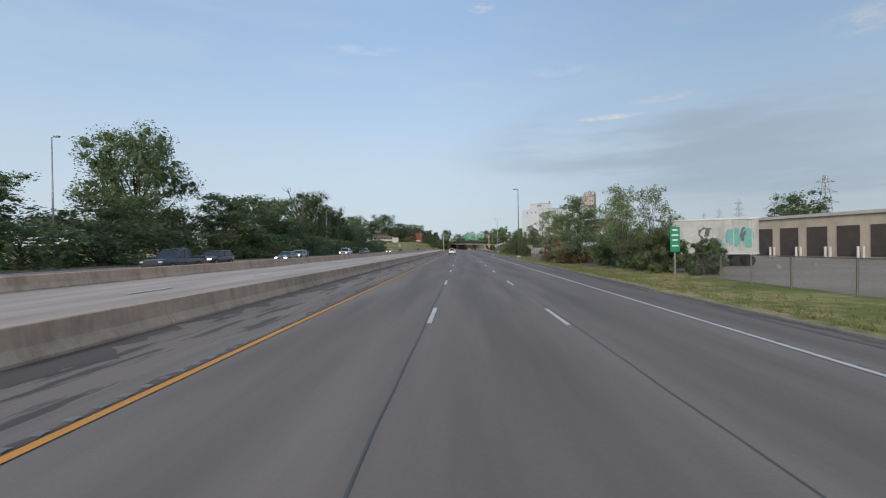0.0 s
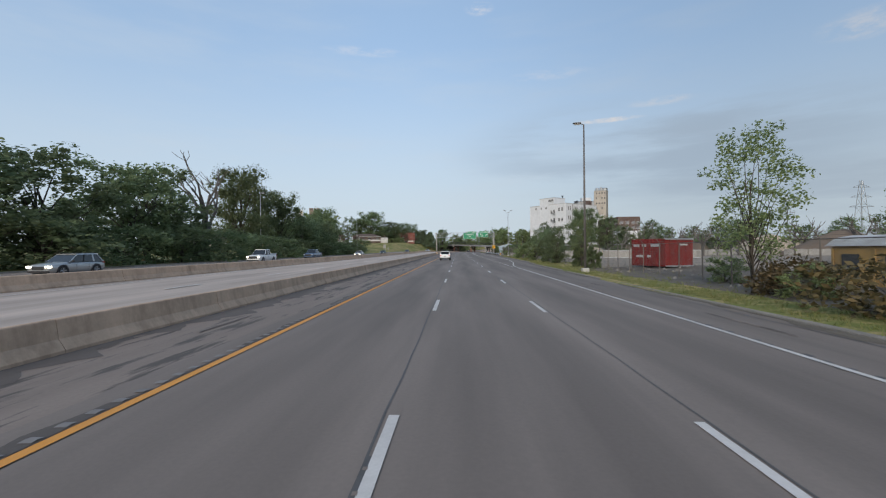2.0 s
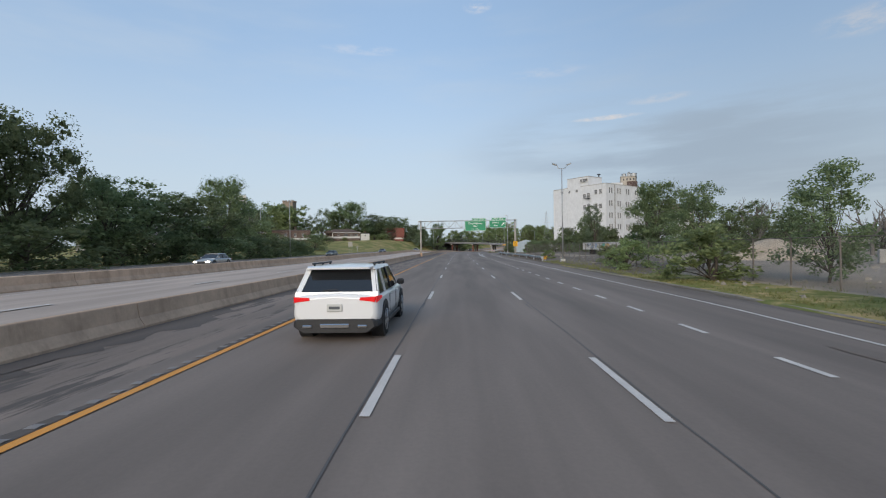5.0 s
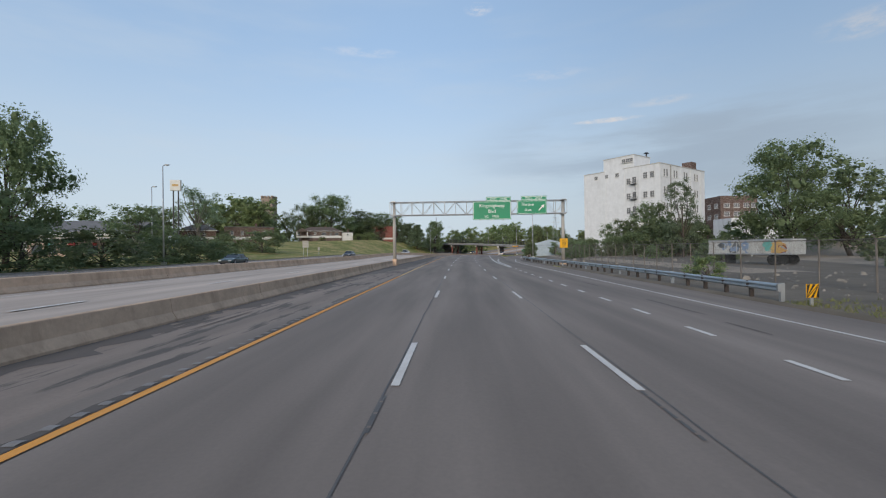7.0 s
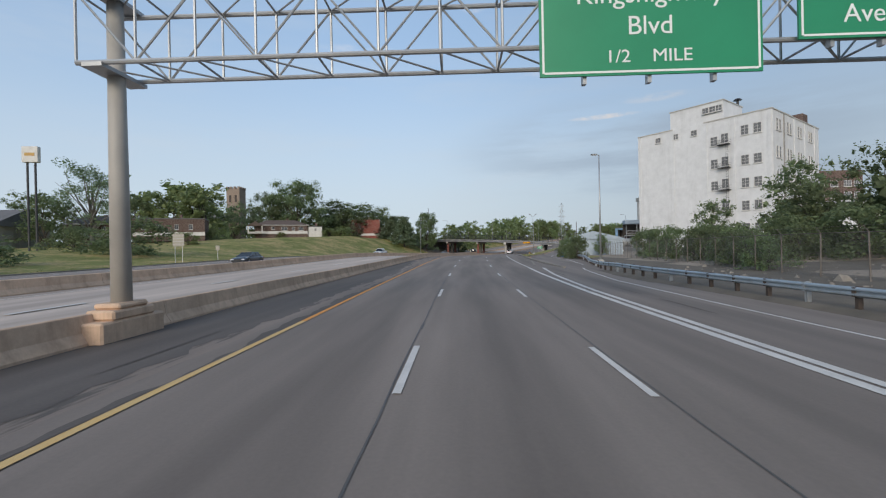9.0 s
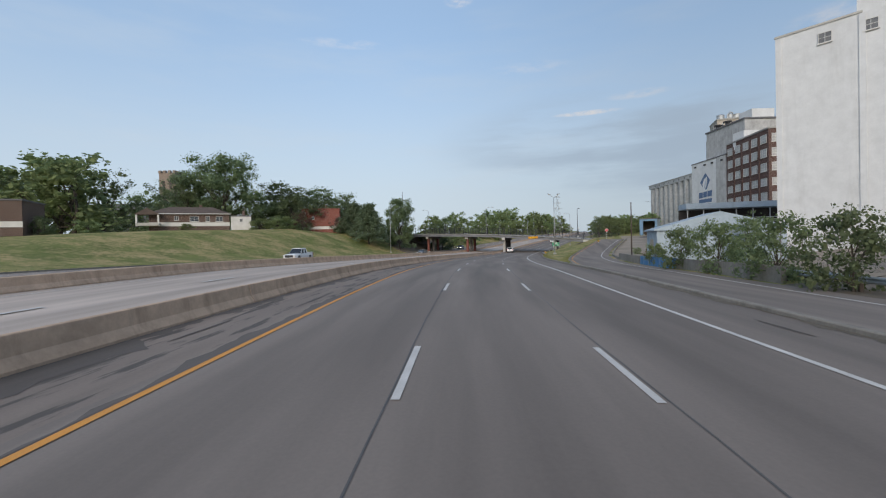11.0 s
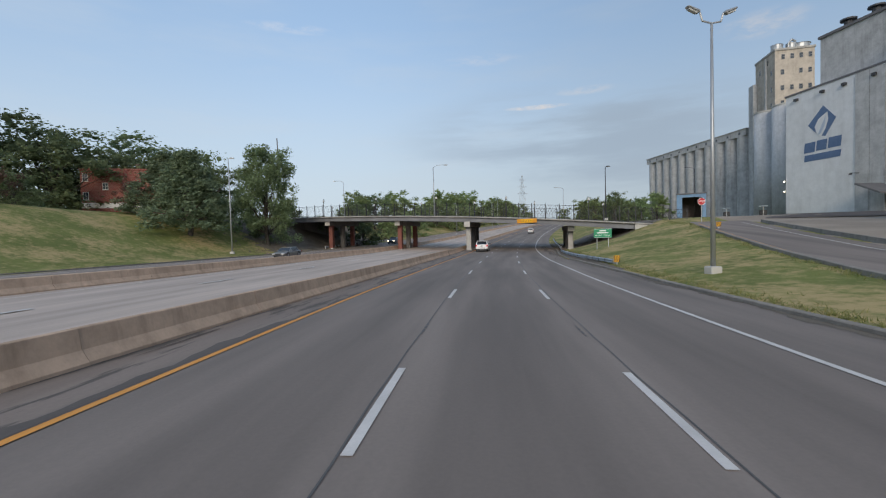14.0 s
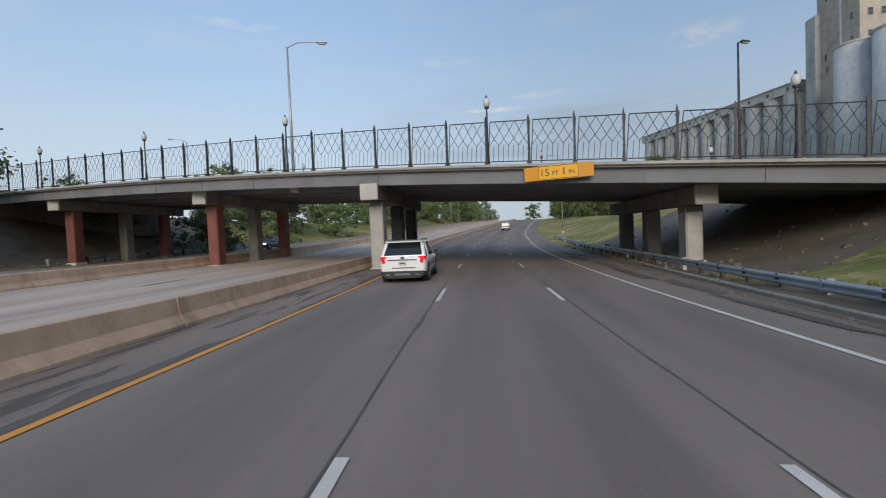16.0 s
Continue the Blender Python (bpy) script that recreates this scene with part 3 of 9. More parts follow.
# ---------------------------------------------------------------- the road's line
SS = np.arange(-200.0, 2400.0, 1.0)
KAPPA = np.interp(SS, [190, 215, 240, 280, 320, 360, 400, 440, 500, 545], [0, 0.00055, 0.00056, 0.00168, 0.00225, 0.00168, 0.0009, 0.0013, 0.0013, 0])
HEAD = np.cumsum(KAPPA)
RX = -0.9 + np.cumsum(np.sin(HEAD))
RY = -200.0 + np.cumsum(np.cos(HEAD)) - 1.0
ZP = np.interp(SS, [-200, 225, 250, 285, 298, 315, 335, 352, 370, 388, 410, 440, 480, 520, 600, 700, 900, 1400, 2400],
               [0, 0, 0.05, 0.38, 0.40, 0.10, -0.28, -0.62, -0.98, -1.22, -1.42, -1.30, -0.3, 1.2, 4.5, 8.0, 12, 13, 13])
ker = np.hanning(25)
ZP = np.convolve(np.pad(ZP, 12, mode="edge"), ker / ker.sum(), mode="valid")
UP_U = [-60, -36, -21.3, -20.4, -9, -7.8, -3.66, 0, 3.66, 7.32, 10.98, 14.6]
UP_Z = [0.42, 0.40, 0.34, 0.20, -0.08, -0.07, 0.0, 0.0, -0.073, -0.146, -0.22, -0.28]


def at_s(arr, s):
    return np.interp(s, SS, arr)


def cross(u):
    return np.interp(u, UP_U, UP_Z)


def R(s, u, z=0.0):
    """A point of the road: s along it, u to the right of the left dashed line, z over the surface."""
    h = at_s(HEAD, s)
    return Vector((at_s(RX, s) + u * np.cos(h), at_s(RY, s) - u * np.sin(h), at_s(ZP, s) + cross(u) + z))


def foot(x, y):
    """s and u of places in the plan."""
    x, y = np.asarray(x, float), np.asarray(y, float)
    s = np.clip(y, -199, 2390)
    for _ in range(8):
        h = at_s(HEAD, s)
        s = np.clip(s + (x - at_s(RX, s)) * np.sin(h) + (y - at_s(RY, s)) * np.cos(h), -199, 2390)
    h = at_s(HEAD, s)
    u = (x - at_s(RX, s)) * np.cos(h) - (y - at_s(RY, s)) * np.sin(h)
    return s, u


RAMP_S = [205, 217, 235, 252, 275, 300, 320, 335, 350, 360, 370, 385, 402]
RAMP_U = [9.15, 9.15, 9.5, 10.6, 12.7, 14.4, 15.2, 16.4, 18.2, 19.8, 21.8, 25.0, 28.6]
RAMP_Z = [-0.2, -0.2, -0.2, -0.15, -0.05, -0.3, -0.55, -0.65, -0.7, -0.45, 0.1, 1.1, 2.3]


def ramp_u(s):
    return np.interp(s, RAMP_S, RAMP_U)


def ramp_z(s):
    return np.interp(s, RAMP_S, RAMP_Z)


def edge_u(s):
    """Where the paved right shoulder ends."""
    return np.interp(s, [-200, 16, 72, 102, 107, 113, 119, 138, 200, 217, 235, 245, 252, 253, 275, 370, 384, 390, 400, 406, 416, 2400],
                     [10.1, 10.1, 10.9, 11.3, 11.5, 11.9, 12.4, 13.1, 13.4, 13.3, 12.4, 12.0, 12.6, 10.5, 10.1, 10.1, 9.6, 9.1, 9.1, 9.5, 10.1, 10.1])


def smooth(a, b, x):
    t = np.clip((x - a) / (b - a), 0, 1)
    return t * t * (3 - 2 * t)


def ground_z(s, u):
    s, u = np.asarray(s, float), np.asarray(u, float)
    z0 = at_s(ZP, s)
    base = z0 + cross(np.clip(u, -36, 14.6))
    eu = edge_u(s)
    ze = z0 + cross(eu)
    # right of the road: verge and yard
    a = ze + 0.10 + 0.35 * smooth(0, 12, u - eu)
    # between road and ramp, ramp, and what lies above it
    ru, rz = ramp_u(s), ramp_z(s)
    inner, outer = ru - 3.0, ru + 3.8
    e2 = np.where(s > 256, eu, 10.1)
    z2 = z0 + cross(e2)
    gore = z2 + 0.1 + (rz - z2 - 0.1) * np.clip((u - e2) / np.maximum(inner - e2, 0.5), 0, 1) ** 0.9
    yard = np.interp(s, [250, 290, 330, 350, 370, 400, 420], [0.3, 0.0, -0.4, -0.5, 0.3, 2.2, 3.0])
    far = rz + (yard - rz) * smooth(1.5, 9, u - outer) + (3.4 - yard) * smooth(14, 46, u - outer)
    b = np.where(u < inner, gore, np.where(u < outer, rz - 0.12, far))
    # past the crossing road
    bank = 4.6 * smooth(2.0, 17.0, u - 10.1) * np.interp(s, [400, 440, 500, 620], [1, 1, 0.6, 0.25])
    c = z2 + 0.08 + bank
    wa, wc = 1 - smooth(246, 258, s), smooth(404, 412, s)
    right = a * wa + (1 - wa) * (b * (1 - wc) + c * wc)
    # left of the far carriageway
    d = -36.5 - u
    rise = np.interp(s, [-200, 255, 300, 345, 385, 425, 450, 520, 700], [0.5, 0.6, 2.4, 6.5, 8.6, 7.2, 5.8, 3.5, 3.0])
    left = z0 + 0.42 + rise * smooth(1.0, np.interp(s, [0, 300, 400, 430], [40, 34, 30, 15]), d)
    z = np.where(u > eu, right, np.where(u < -36.5, left, base - 0.16))
    # all levels out far away
    away = smooth(250, 900, np.maximum(np.abs(u), 0))
    return z * (1 - away) + away * 3.0 * np.sign(1)


def G(x, y, dz=0.0):
    """A point on the ground."""
    s, u = foot(x, y)
    return Vector((x, y, float(ground_z(s, u)) + dz))


# ---------------------------------------------------------------- ground
def ground():
    ys = np.concatenate([np.arange(-120, 0, 8.0), np.arange(0, 560, 2.0), np.arange(560, 900, 10), np.arange(900, 4300, 200)])
    off = np.concatenate([[-4000, -2500, -1500, -900, -600, -400, -300, -240, -200], np.arange(-170, -36, 3.0),
                          [-37.5, -36.6, -36.45, -34, -28, -21, -12, -4, 2, 6, 8.8, 9.15, 9.4, 9.7, 10.0, 10.2, 10.45, 11.0, 11.15, 11.6, 12.2, 13, 13.25, 13.4],
                          np.arange(14, 60, 1.5), np.arange(60, 170, 5.0), [180, 200, 240, 300, 400, 600, 900, 1500, 2500, 4000]])
    hs = np.interp(np.clip(ys, -199, 900), RY, HEAD)
    cx = np.interp(np.clip(ys, -199, 2000), RY, RX)
    X = cx[:, None] + off[None, :] / np.cos(hs)[:, None]
    Y = np.repeat(ys[:, None], len(off), 1)
    s, u = foot(X, Y)
    Z = ground_z(s, u)
    ny, nu = X.shape
    verts = np.stack([X, Y, Z], 2).reshape(-1, 3)
    i = np.arange(ny - 1)[:, None] * nu + np.arange(nu - 1)[None, :]
    faces = np.stack([i, i + 1, i + nu + 1, i + nu], 2).reshape(-1, 4)
    ob = raw("ground", verts.tolist(), faces.tolist(), [M_GRASS, M_GRAVEL, M_DIRT], smooth=True)
    fs, fu = foot(verts[faces].mean(1)[:, 0], verts[faces].mean(1)[:, 1])
    idx = np.zeros(len(faces), int)
    eu = edge_u(fs)
    idx[(fs < 250) & (fu > np.interp(fs, [0, 60, 90, 180, 200], [15.5, 15.5, 16.0, 17.5, 16.5])) & (fu < 140)] = 1
    idx[(fs > 40) & (fs < 92) & (fu > 13.5) & (fu < 24)] = 2
    idx[(fs > 150) & (fs < 252) & (fu > 13.2) & (fu < 19 + 0.35 * (fs - 150))] = 2
    idx[(fs > 222) & (fs < 266) & (fu > 10) & (fu < 16)] = 2
    idx[(fs >= 252) & (fs < 290) & (fu > 12) & (fu < 24)] = 2
    idx[(fs > 196) & (fs < 240) & (fu > 21) & (fu < 26)] = 1
    ou = ramp_u(fs) + 3.8
    idx[(fs >= 250) & (fs < 420) & (fu > ou + np.where(fs > 325, 0.2, 6)) & (fu < 170)] = 1
    idx[(fs > 411) & (fs < 445) & (fu > 9.2) & (fu < 30)] = 2
    idx[(fs > 372) & (fs <= 411) & (fu > 9.2) & (fu < 10.4)] = 2
    idx[(fs > 412 - 0.5 * (fu + 38)) & (fs < 462) & (fu < -36.5) & (fu > -52)] = 2
    ob.data.polygons.foreach_set("material_index", idx.tolist())
    tagged(ob, "grassy roadside ground with dry patches and gravel yards", "ground", kind="structure")


ground()


# ---------------------------------------------------------------- paving
def strip(name, s0, s1, ul, ur, mat, lift=0.0, step=2.0, lab="", nu=6, zf=None, kind="structure", parent=None):
    """A band of paving between two offsets, with lane coordinates."""
    ss = np.linspace(s0, s1, max(2, int(abs(s1 - s0) / step) + 1))
    fl = ul if callable(ul) else (lambda s: ul)
    fr = ur if callable(ur) else (lambda s: ur)
    verts, uv = [], []
    for s in ss:
        a, b = float(fl(s)), float(fr(s))
        for k in range(nu + 1):
            u = a + (b - a) * k / nu
            p = R(s, u, lift)
            if zf is not None:
                p.z = zf(s, u) + lift
            verts.append(p)
            uv.append((u, s))
    w = nu + 1
    faces = [(i * w + k, i * w + k + 1, (i + 1) * w + k + 1, (i + 1) * w + k) for i in range(len(ss) - 1) for k in range(nu)]
    ob = raw(name, verts, faces, mat, parent)
    lay = ob.data.uv_layers.new(name="lane")
    flat = [c for f in faces for v in f for c in uv[v]]
    lay.data.foreach_set("uv", flat)
    if parent is None:
        tagged(ob, lab, "road", kind=kind)
    return ob


def median_u(s):
    """The middle barrier's line."""
    return np.interp(s, [0, 150, 235, 275, 300, 330, 360, 395, 445, 470, 2000], [-7.55, -7.9, -8.2, -7.6, -7.2, -6.6, -6.15, -6.15, -6.4, -7.5, -7.95])


def yellow_u(s):
    return np.interp(s, [200, 225, 295, 360, 400], [-3.62, -3.68, -4.02, -3.98, -3.66])


strip("road", -110, 1300, -4.4, lambda s: float(edge_u(s)), M_ROAD, 0.0, nu=14, lab="grey asphalt motorway carriageway with worn lanes")
strip("median_shoulder", -110, 1300, lambda s: median_u(s), -4.4, M_OLD_PATCH, 0.0, nu=4, lab="dark patched asphalt shoulder beside a concrete barrier")
strip("express_road", -110, 1300, -20.3, lambda s: median_u(s), M_CONC_ROAD, 0.0, nu=8, lab="pale concrete express lanes between two barriers")
strip("far_road", -110, 1300, -36.4, -20.3, M_FAR_ROAD, 0.0, nu=10, lab="grey asphalt carriageway for oncoming traffic")


def ramp_surface(s, u):
    t = smooth(250, 262, s)
    return (1 - t) * (float(at_s(ZP, s)) + float(cross(u))) + t * float(ramp_z(s))


strip("exit_ramp", 252, 402, lambda s: ramp_u(s) - 3.0, lambda s: ramp_u(s) + 3.6, M_ROAD, 0.01, nu=6, zf=ramp_surface, lab="asphalt exit ramp climbing beside a grass bank")

# painted lines: each dash is a piece
def line(name, s0, s1, u, width, mat, parent, lift=0.012, zf=None, step=3.0):
    f = u if callable(u) else (lambda s: u)
    return strip(name, s0, s1, lambda s: f(s) - width / 2, lambda s: f(s) + width / 2, mat, lift, step, nu=1, parent=parent, zf=zf)


marks = thing("lane_markings", "white and yellow painted lane lines on asphalt", "road marking", kind="structure")
PH = 15.4
for k in range(-4, 62):
    for u in (0.0, 3.66):
        y = PH + 12.19 * k + 3.45 * float(smooth(17.5, 23, k))
        line("dash", y - 3.05, y, u, 0.13, M_WHITE_LINE, marks)
for k in range(-4, 60):
    sd = 8.25 + 12.19 * k + 2.2 * float(smooth(20, 28, k))
    line("dash", sd, sd + 3.15, -14.6 - 0.5 * float(smooth(24, 30, k)), 0.24, M_WHITE_LINE, marks, 0.035, step=3.2)
    for u in (-26.2, -29.9):
        line("dash", 5.0 + 12.19 * k, 8.05 + 12.19 * k, u, 0.2, M_WHITE_LINE, marks, 0.035, step=3.1)
for k in range(-1, 31):
    line("short_dash", 102.1 + 3.653 * k, 103.4 + 3.653 * k, 7.2, 0.15, M_WHITE_LINE, marks)
line("edge_line", -110, 99, 7.6, 0.14, M_WHITE_LINE, marks)
line("gore_line", 216, 256, lambda s: np.interp(s, [216, 234, 250, 256], [7.1, 6.85, 7.05, 7.2]), 0.26, M_WHITE_LINE, marks)
line("edge_line", 256, 1300, lambda s: np.interp(s, [256, 375, 388, 425, 460], [7.22, 7.22, 6.92, 6.85, 7.25]), 0.15, M_WHITE_LINE, marks)
line("edge_line", 98.5, 256, lambda s: np.interp(s, [98, 100, 103, 106, 111, 118, 133, 180, 207, 225, 241, 254, 257], [7.6, 7.65, 7.9, 8.2, 8.85, 9.75, 10.7, 10.8, 10.8, 10.5, 10.5, 11.85, 12.5]), 0.13, M_WHITE_LINE, marks)
line("gore_line", 219, 256, lambda s: np.interp(s, [219, 235, 246, 256], [7.4, 7.33, 7.75, 8.55]), 0.24, M_WHITE_LINE, marks)
line("ramp_line", 262, 398, lambda s: ramp_u(s) + 2.3, 0.12, M_WHITE_LINE, marks, 0.025, ramp_surface)
line("ramp_line", 262, 398, lambda s: ramp_u(s) - 2.5, 0.12, M_YELLOW_LINE, marks, 0.025, ramp_surface)
line("yellow_edge_line", -110, 198, yellow_u, 0.16, M_YELLOW_LINE, marks)
# this stretch is coloured paler in place of glare
line("faded_edge_line", 198, 226, yellow_u, 0.16, M_PALE_YELLOW_LINE, marks)
line("yellow_edge_line", 226, 1300, yellow_u, 0.16, M_YELLOW_LINE, marks)
line("edge_line", -110, 1300, -19.2, 0.13, M_WHITE_LINE, marks)
line("edge_line", -110, 1300, -33.7, 0.13, M_WHITE_LINE, marks)

seams = thing("tar_seams", "dark tar joints along the lanes", "road joint", kind="structure")
for u in (-0.11, 3.79):
    line("seam", -110, 900, lambda s, u=u: u + 0.012 * math.sin(s * 0.7) + 0.01 * math.sin(s * 1.9 + u), 0.03, M_SEAM, seams, 0.006, step=1.5)
def dark_edge(s):
    """How far the dark asphalt beside the barrier reaches out."""
    k = float(np.interp(s, [0, 200, 216, 252, 275, 300, 340], [0.95, 0.95, 3.1, 3.1, 0.8, 0.33, 0.12]))
    w = 0.3 * math.sin(s * 0.31) + 0.25 * math.sin(s * 0.83 + 1) + 0.2 * math.sin(s * 2.3) + 0.2 * math.sin(s * 4.1 + 2) + 0.12 * math.sin(s * 7.3)
    return float(median_u(s)) + 0.2 + k + min(k, 0.4 if k > 1 else 0.95) * w


for name, fl, fr in (("dark_band", median_u, dark_edge),
                     ("dark_band", lambda s: float(yellow_u(s)) - 0.34 - 0.12 * math.sin(s * 0.27 + 2) - 0.09 * math.sin(s * 0.9) - 0.06 * math.sin(s * 2.7) - 0.05 * math.sin(s * 5.3), lambda s: float(yellow_u(s)) - 0.12)):
    strip(name, -60, 900, fl, fr, M_SHOULDER, 0.005, 0.35, nu=1, parent=seams)
rng = random.Random(4)


def blotch(s, u, ls, lu, mat, lift):
    """A patch of paving with a ragged outline."""
    n = 16
    v = []
    for i in range(n):
        a = 2 * math.pi * i / n
        k = rng.uniform(0.7, 1.1)
        q = R(s + math.cos(a) * ls * k, u + math.copysign(abs(math.sin(a)) ** 0.6, math.sin(a)) * lu * k, lift)
        v.append(q)
    ob = raw("patch", v, [tuple(range(n))], mat, seams)
    lay = ob.data.uv_layers.new(name="lane")
    lay.data.foreach_set("uv", [c for q in v for c in (q.x, q.y)])


for k in range(30):
    # short ladders of tar and pale joint repairs beside the dashes
    s = 18 + k * 13.7 + rng.uniform(0, 5)
    for u in (-0.02, 3.70):
        if rng.random() < 0.6:
            n = rng.choice((2, 3, 4))
            line("repair", s, s + 0.42 * n, u - 0.06, 0.05, M_SEAM, seams, 0.009, step=0.5)
            for q in range(n):
                line("rung", s + 0.42 * q + 0.14, s + 0.42 * q + 0.2, u - 0.06, 0.05, M_OLD_PATCH, seams, 0.013, step=0.5)
for k in range(42):
    s = -5 + k * 9.8 + rng.uniform(-4, 4)
    blotch(s + 3, rng.uniform(-7.2, -4.9), rng.uniform(0.6, 2.5), rng.uniform(0.03, 0.07), M_SHOULDER, 0.016)
for k in range(40):
    blotch(rng.uniform(0, 420), rng.choice((8.2, 9.0, 9.8)) + rng.uniform(-0.3, 0.3), rng.uniform(0.6, 2.6), rng.uniform(0.03, 0.1), rng.choice((M_SHOULDER, M_OLD_PATCH)), 0.006 + 0.0002 * k)


def rumble_strip():
    """Ridges beside the yellow line, worn pale."""
    v, f = [], []
    s = 2.0
    while s < 208:
        if not 130 < s < 150:
            ya = float(yellow_u(s))
            a, b = R(s, ya - 0.30, 0.012), R(s, ya - 0.15, 0.012)
            c, d = R(s + 0.16, ya - 0.15, 0.012), R(s + 0.16, ya - 0.30, 0.012)
            m0, m1 = R(s + 0.08, ya - 0.30, 0.02), R(s + 0.08, ya - 0.15, 0.02)
            k = len(v)
            v += [a, b, c, d, m0, m1]
            f += [(k, k + 1, k + 5, k + 4), (k + 4, k + 5, k + 2, k + 3)]
        s += 0.42
    g = raw("rumble_strip", v, f, M_RUMBLE)
    tagged(g, "worn rumble strip of pale ridges beside the yellow line", "road marking", kind="stuff")


rumble_strip()


def soil_edge(s):
    """Where washed-down soil ends on the right shoulder."""
    return float(edge_u(s)) - 0.3 - 0.12 * math.sin(s * 0.47) - 0.1 * math.sin(s * 1.3 + 1) - 0.07 * math.sin(s * 3.1) - 0.05 * math.sin(s * 7.7)


strip("soil_edge", -60, 168, soil_edge, lambda s: float(edge_u(s)), M_DIRT, 0.008, 0.4, nu=1, parent=seams)
strip("soil_edge", 262, 420, soil_edge, lambda s: float(edge_u(s)), M_DIRT, 0.008, 0.4, nu=1, parent=seams)
line("seam", -60, 168, lambda s: float(edge_u(s)) - 0.62 + 0.03 * math.sin(s * 0.9), 0.06, M_SEAM, seams, 0.007, step=1.0)


def shoulder_grooves():
    """Dark milled grooves outside the white edge line."""
    v, f = [], []
    for s in np.arange(-20, 62, 0.5):
        a, b = 7.52 + rng.uniform(-0.02, 0.02), 7.52 + rng.uniform(0.2, 0.34)
        k = len(v)
        v += [R(s, a, 0.006), R(s, b, 0.006), R(s + rng.uniform(0.16, 0.26), b, 0.006), R(s + 0.2, a, 0.006)]
        f.append((k, k + 1, k + 2, k + 3))
    g = raw("rumble_strip", v, f, M_SEAM)
    tagged(g, "dark milled rumble grooves outside the white edge line", "road marking", kind="stuff")


shoulder_grooves()


# kerbs: low concrete edges in lengths
def kerb(name, s0, s1, uf, lab, width=0.25, high=0.13, zf=None, seg=3.0):
    k = thing(name, lab, "kerb", kind="structure")
    f = uf if callable(uf) else (lambda s: uf)
    n = int((s1 - s0) / seg)
    for i in range(n):
        a, b = s0 + i * seg, s0 + (i + 1) * seg - 0.012
        pts = []
        for s in (a, b):
            u = float(f(s))
            row = []
            for du, dz in ((0, -0.2), (0.0, high - 0.03), (0.03, high), (width, high), (width, -0.2)):
                p = R(s, u + du, dz)
                if zf is not None:
                    p.z = zf(s, u) + dz
                row.append(p)
            pts.append(row)
        v = pts[0] + pts[1]
        m = 5
        fc = [(j, j + 1, m + j + 1, m + j) for j in range(m - 1)] + [(0, 1, 2, 3, 4), (9, 8, 7, 6, 5)]
        raw("kerb_stone", v, fc, M_KERB, k)
    return k


kerb("kerb_verge", -60, 168, lambda s: edge_u(s) - 0.02, "low worn concrete kerb beside a grass verge", high=0.08)
kerb("kerb_gore", 256, 420, lambda s: edge_u(s) - 0.04, "low concrete kerb along the grass bank")
kerb("kerb_ramp_inner", 262, 396, lambda s: ramp_u(s) - 3.05, "low kerb between grass and ramp", zf=ramp_surface)
kerb("kerb_far", 20, 440, lambda s: -36.7, "low kerb along the far verge", seg=6.0)


# ---------------------------------------------------------------- median barriers, in cast lengths
def barrier(name, uf, s0, s1, lab, high=0.72, seg=6.1, skip=()):
    b = thing(name, lab, "barrier", kind="structure")
    f = uf if callable(uf) else (lambda s: uf)
    r = random.Random(7)
    n = int((s1 - s0) / seg)
    prof = [(-0.30, -0.12), (-0.30, 0.07), (-0.15, 0.30), (-0.09, high - 0.02), (-0.07, high), (0.07, high), (0.09, high - 0.02), (0.15, 0.30), (0.30, 0.07), (0.30, -0.12)]
    for i in range(n):
        if i in skip:
            continue
        a, c = s0 + i * seg, s0 + (i + 1) * seg - 0.015
        dy = r.uniform(-0.012, 0.012)
        v = [R(s, float(f(s)) + p[0] + dy, p[1] + r.uniform(-0.004, 0.004)) for s in (a, (a + c) / 2, c) for p in prof]
        m = len(prof)
        fc = [(q * m + j, q * m + j + 1, (q + 1) * m + j + 1, (q + 1) * m + j) for q in (0, 1) for j in range(m - 1)]
        fc += [tuple(range(m)), tuple(range(3 * m - 1, 2 * m - 1, -1))]
        raw("segment", v, fc, M_BARRIER, b)
    return b


barrier("median_barrier", median_u, -97, 720, "stained tan concrete median barrier in long cast lengths")
barrier("express_barrier", -20.6, -97, 720, "low tan concrete barrier between express and far lanes")


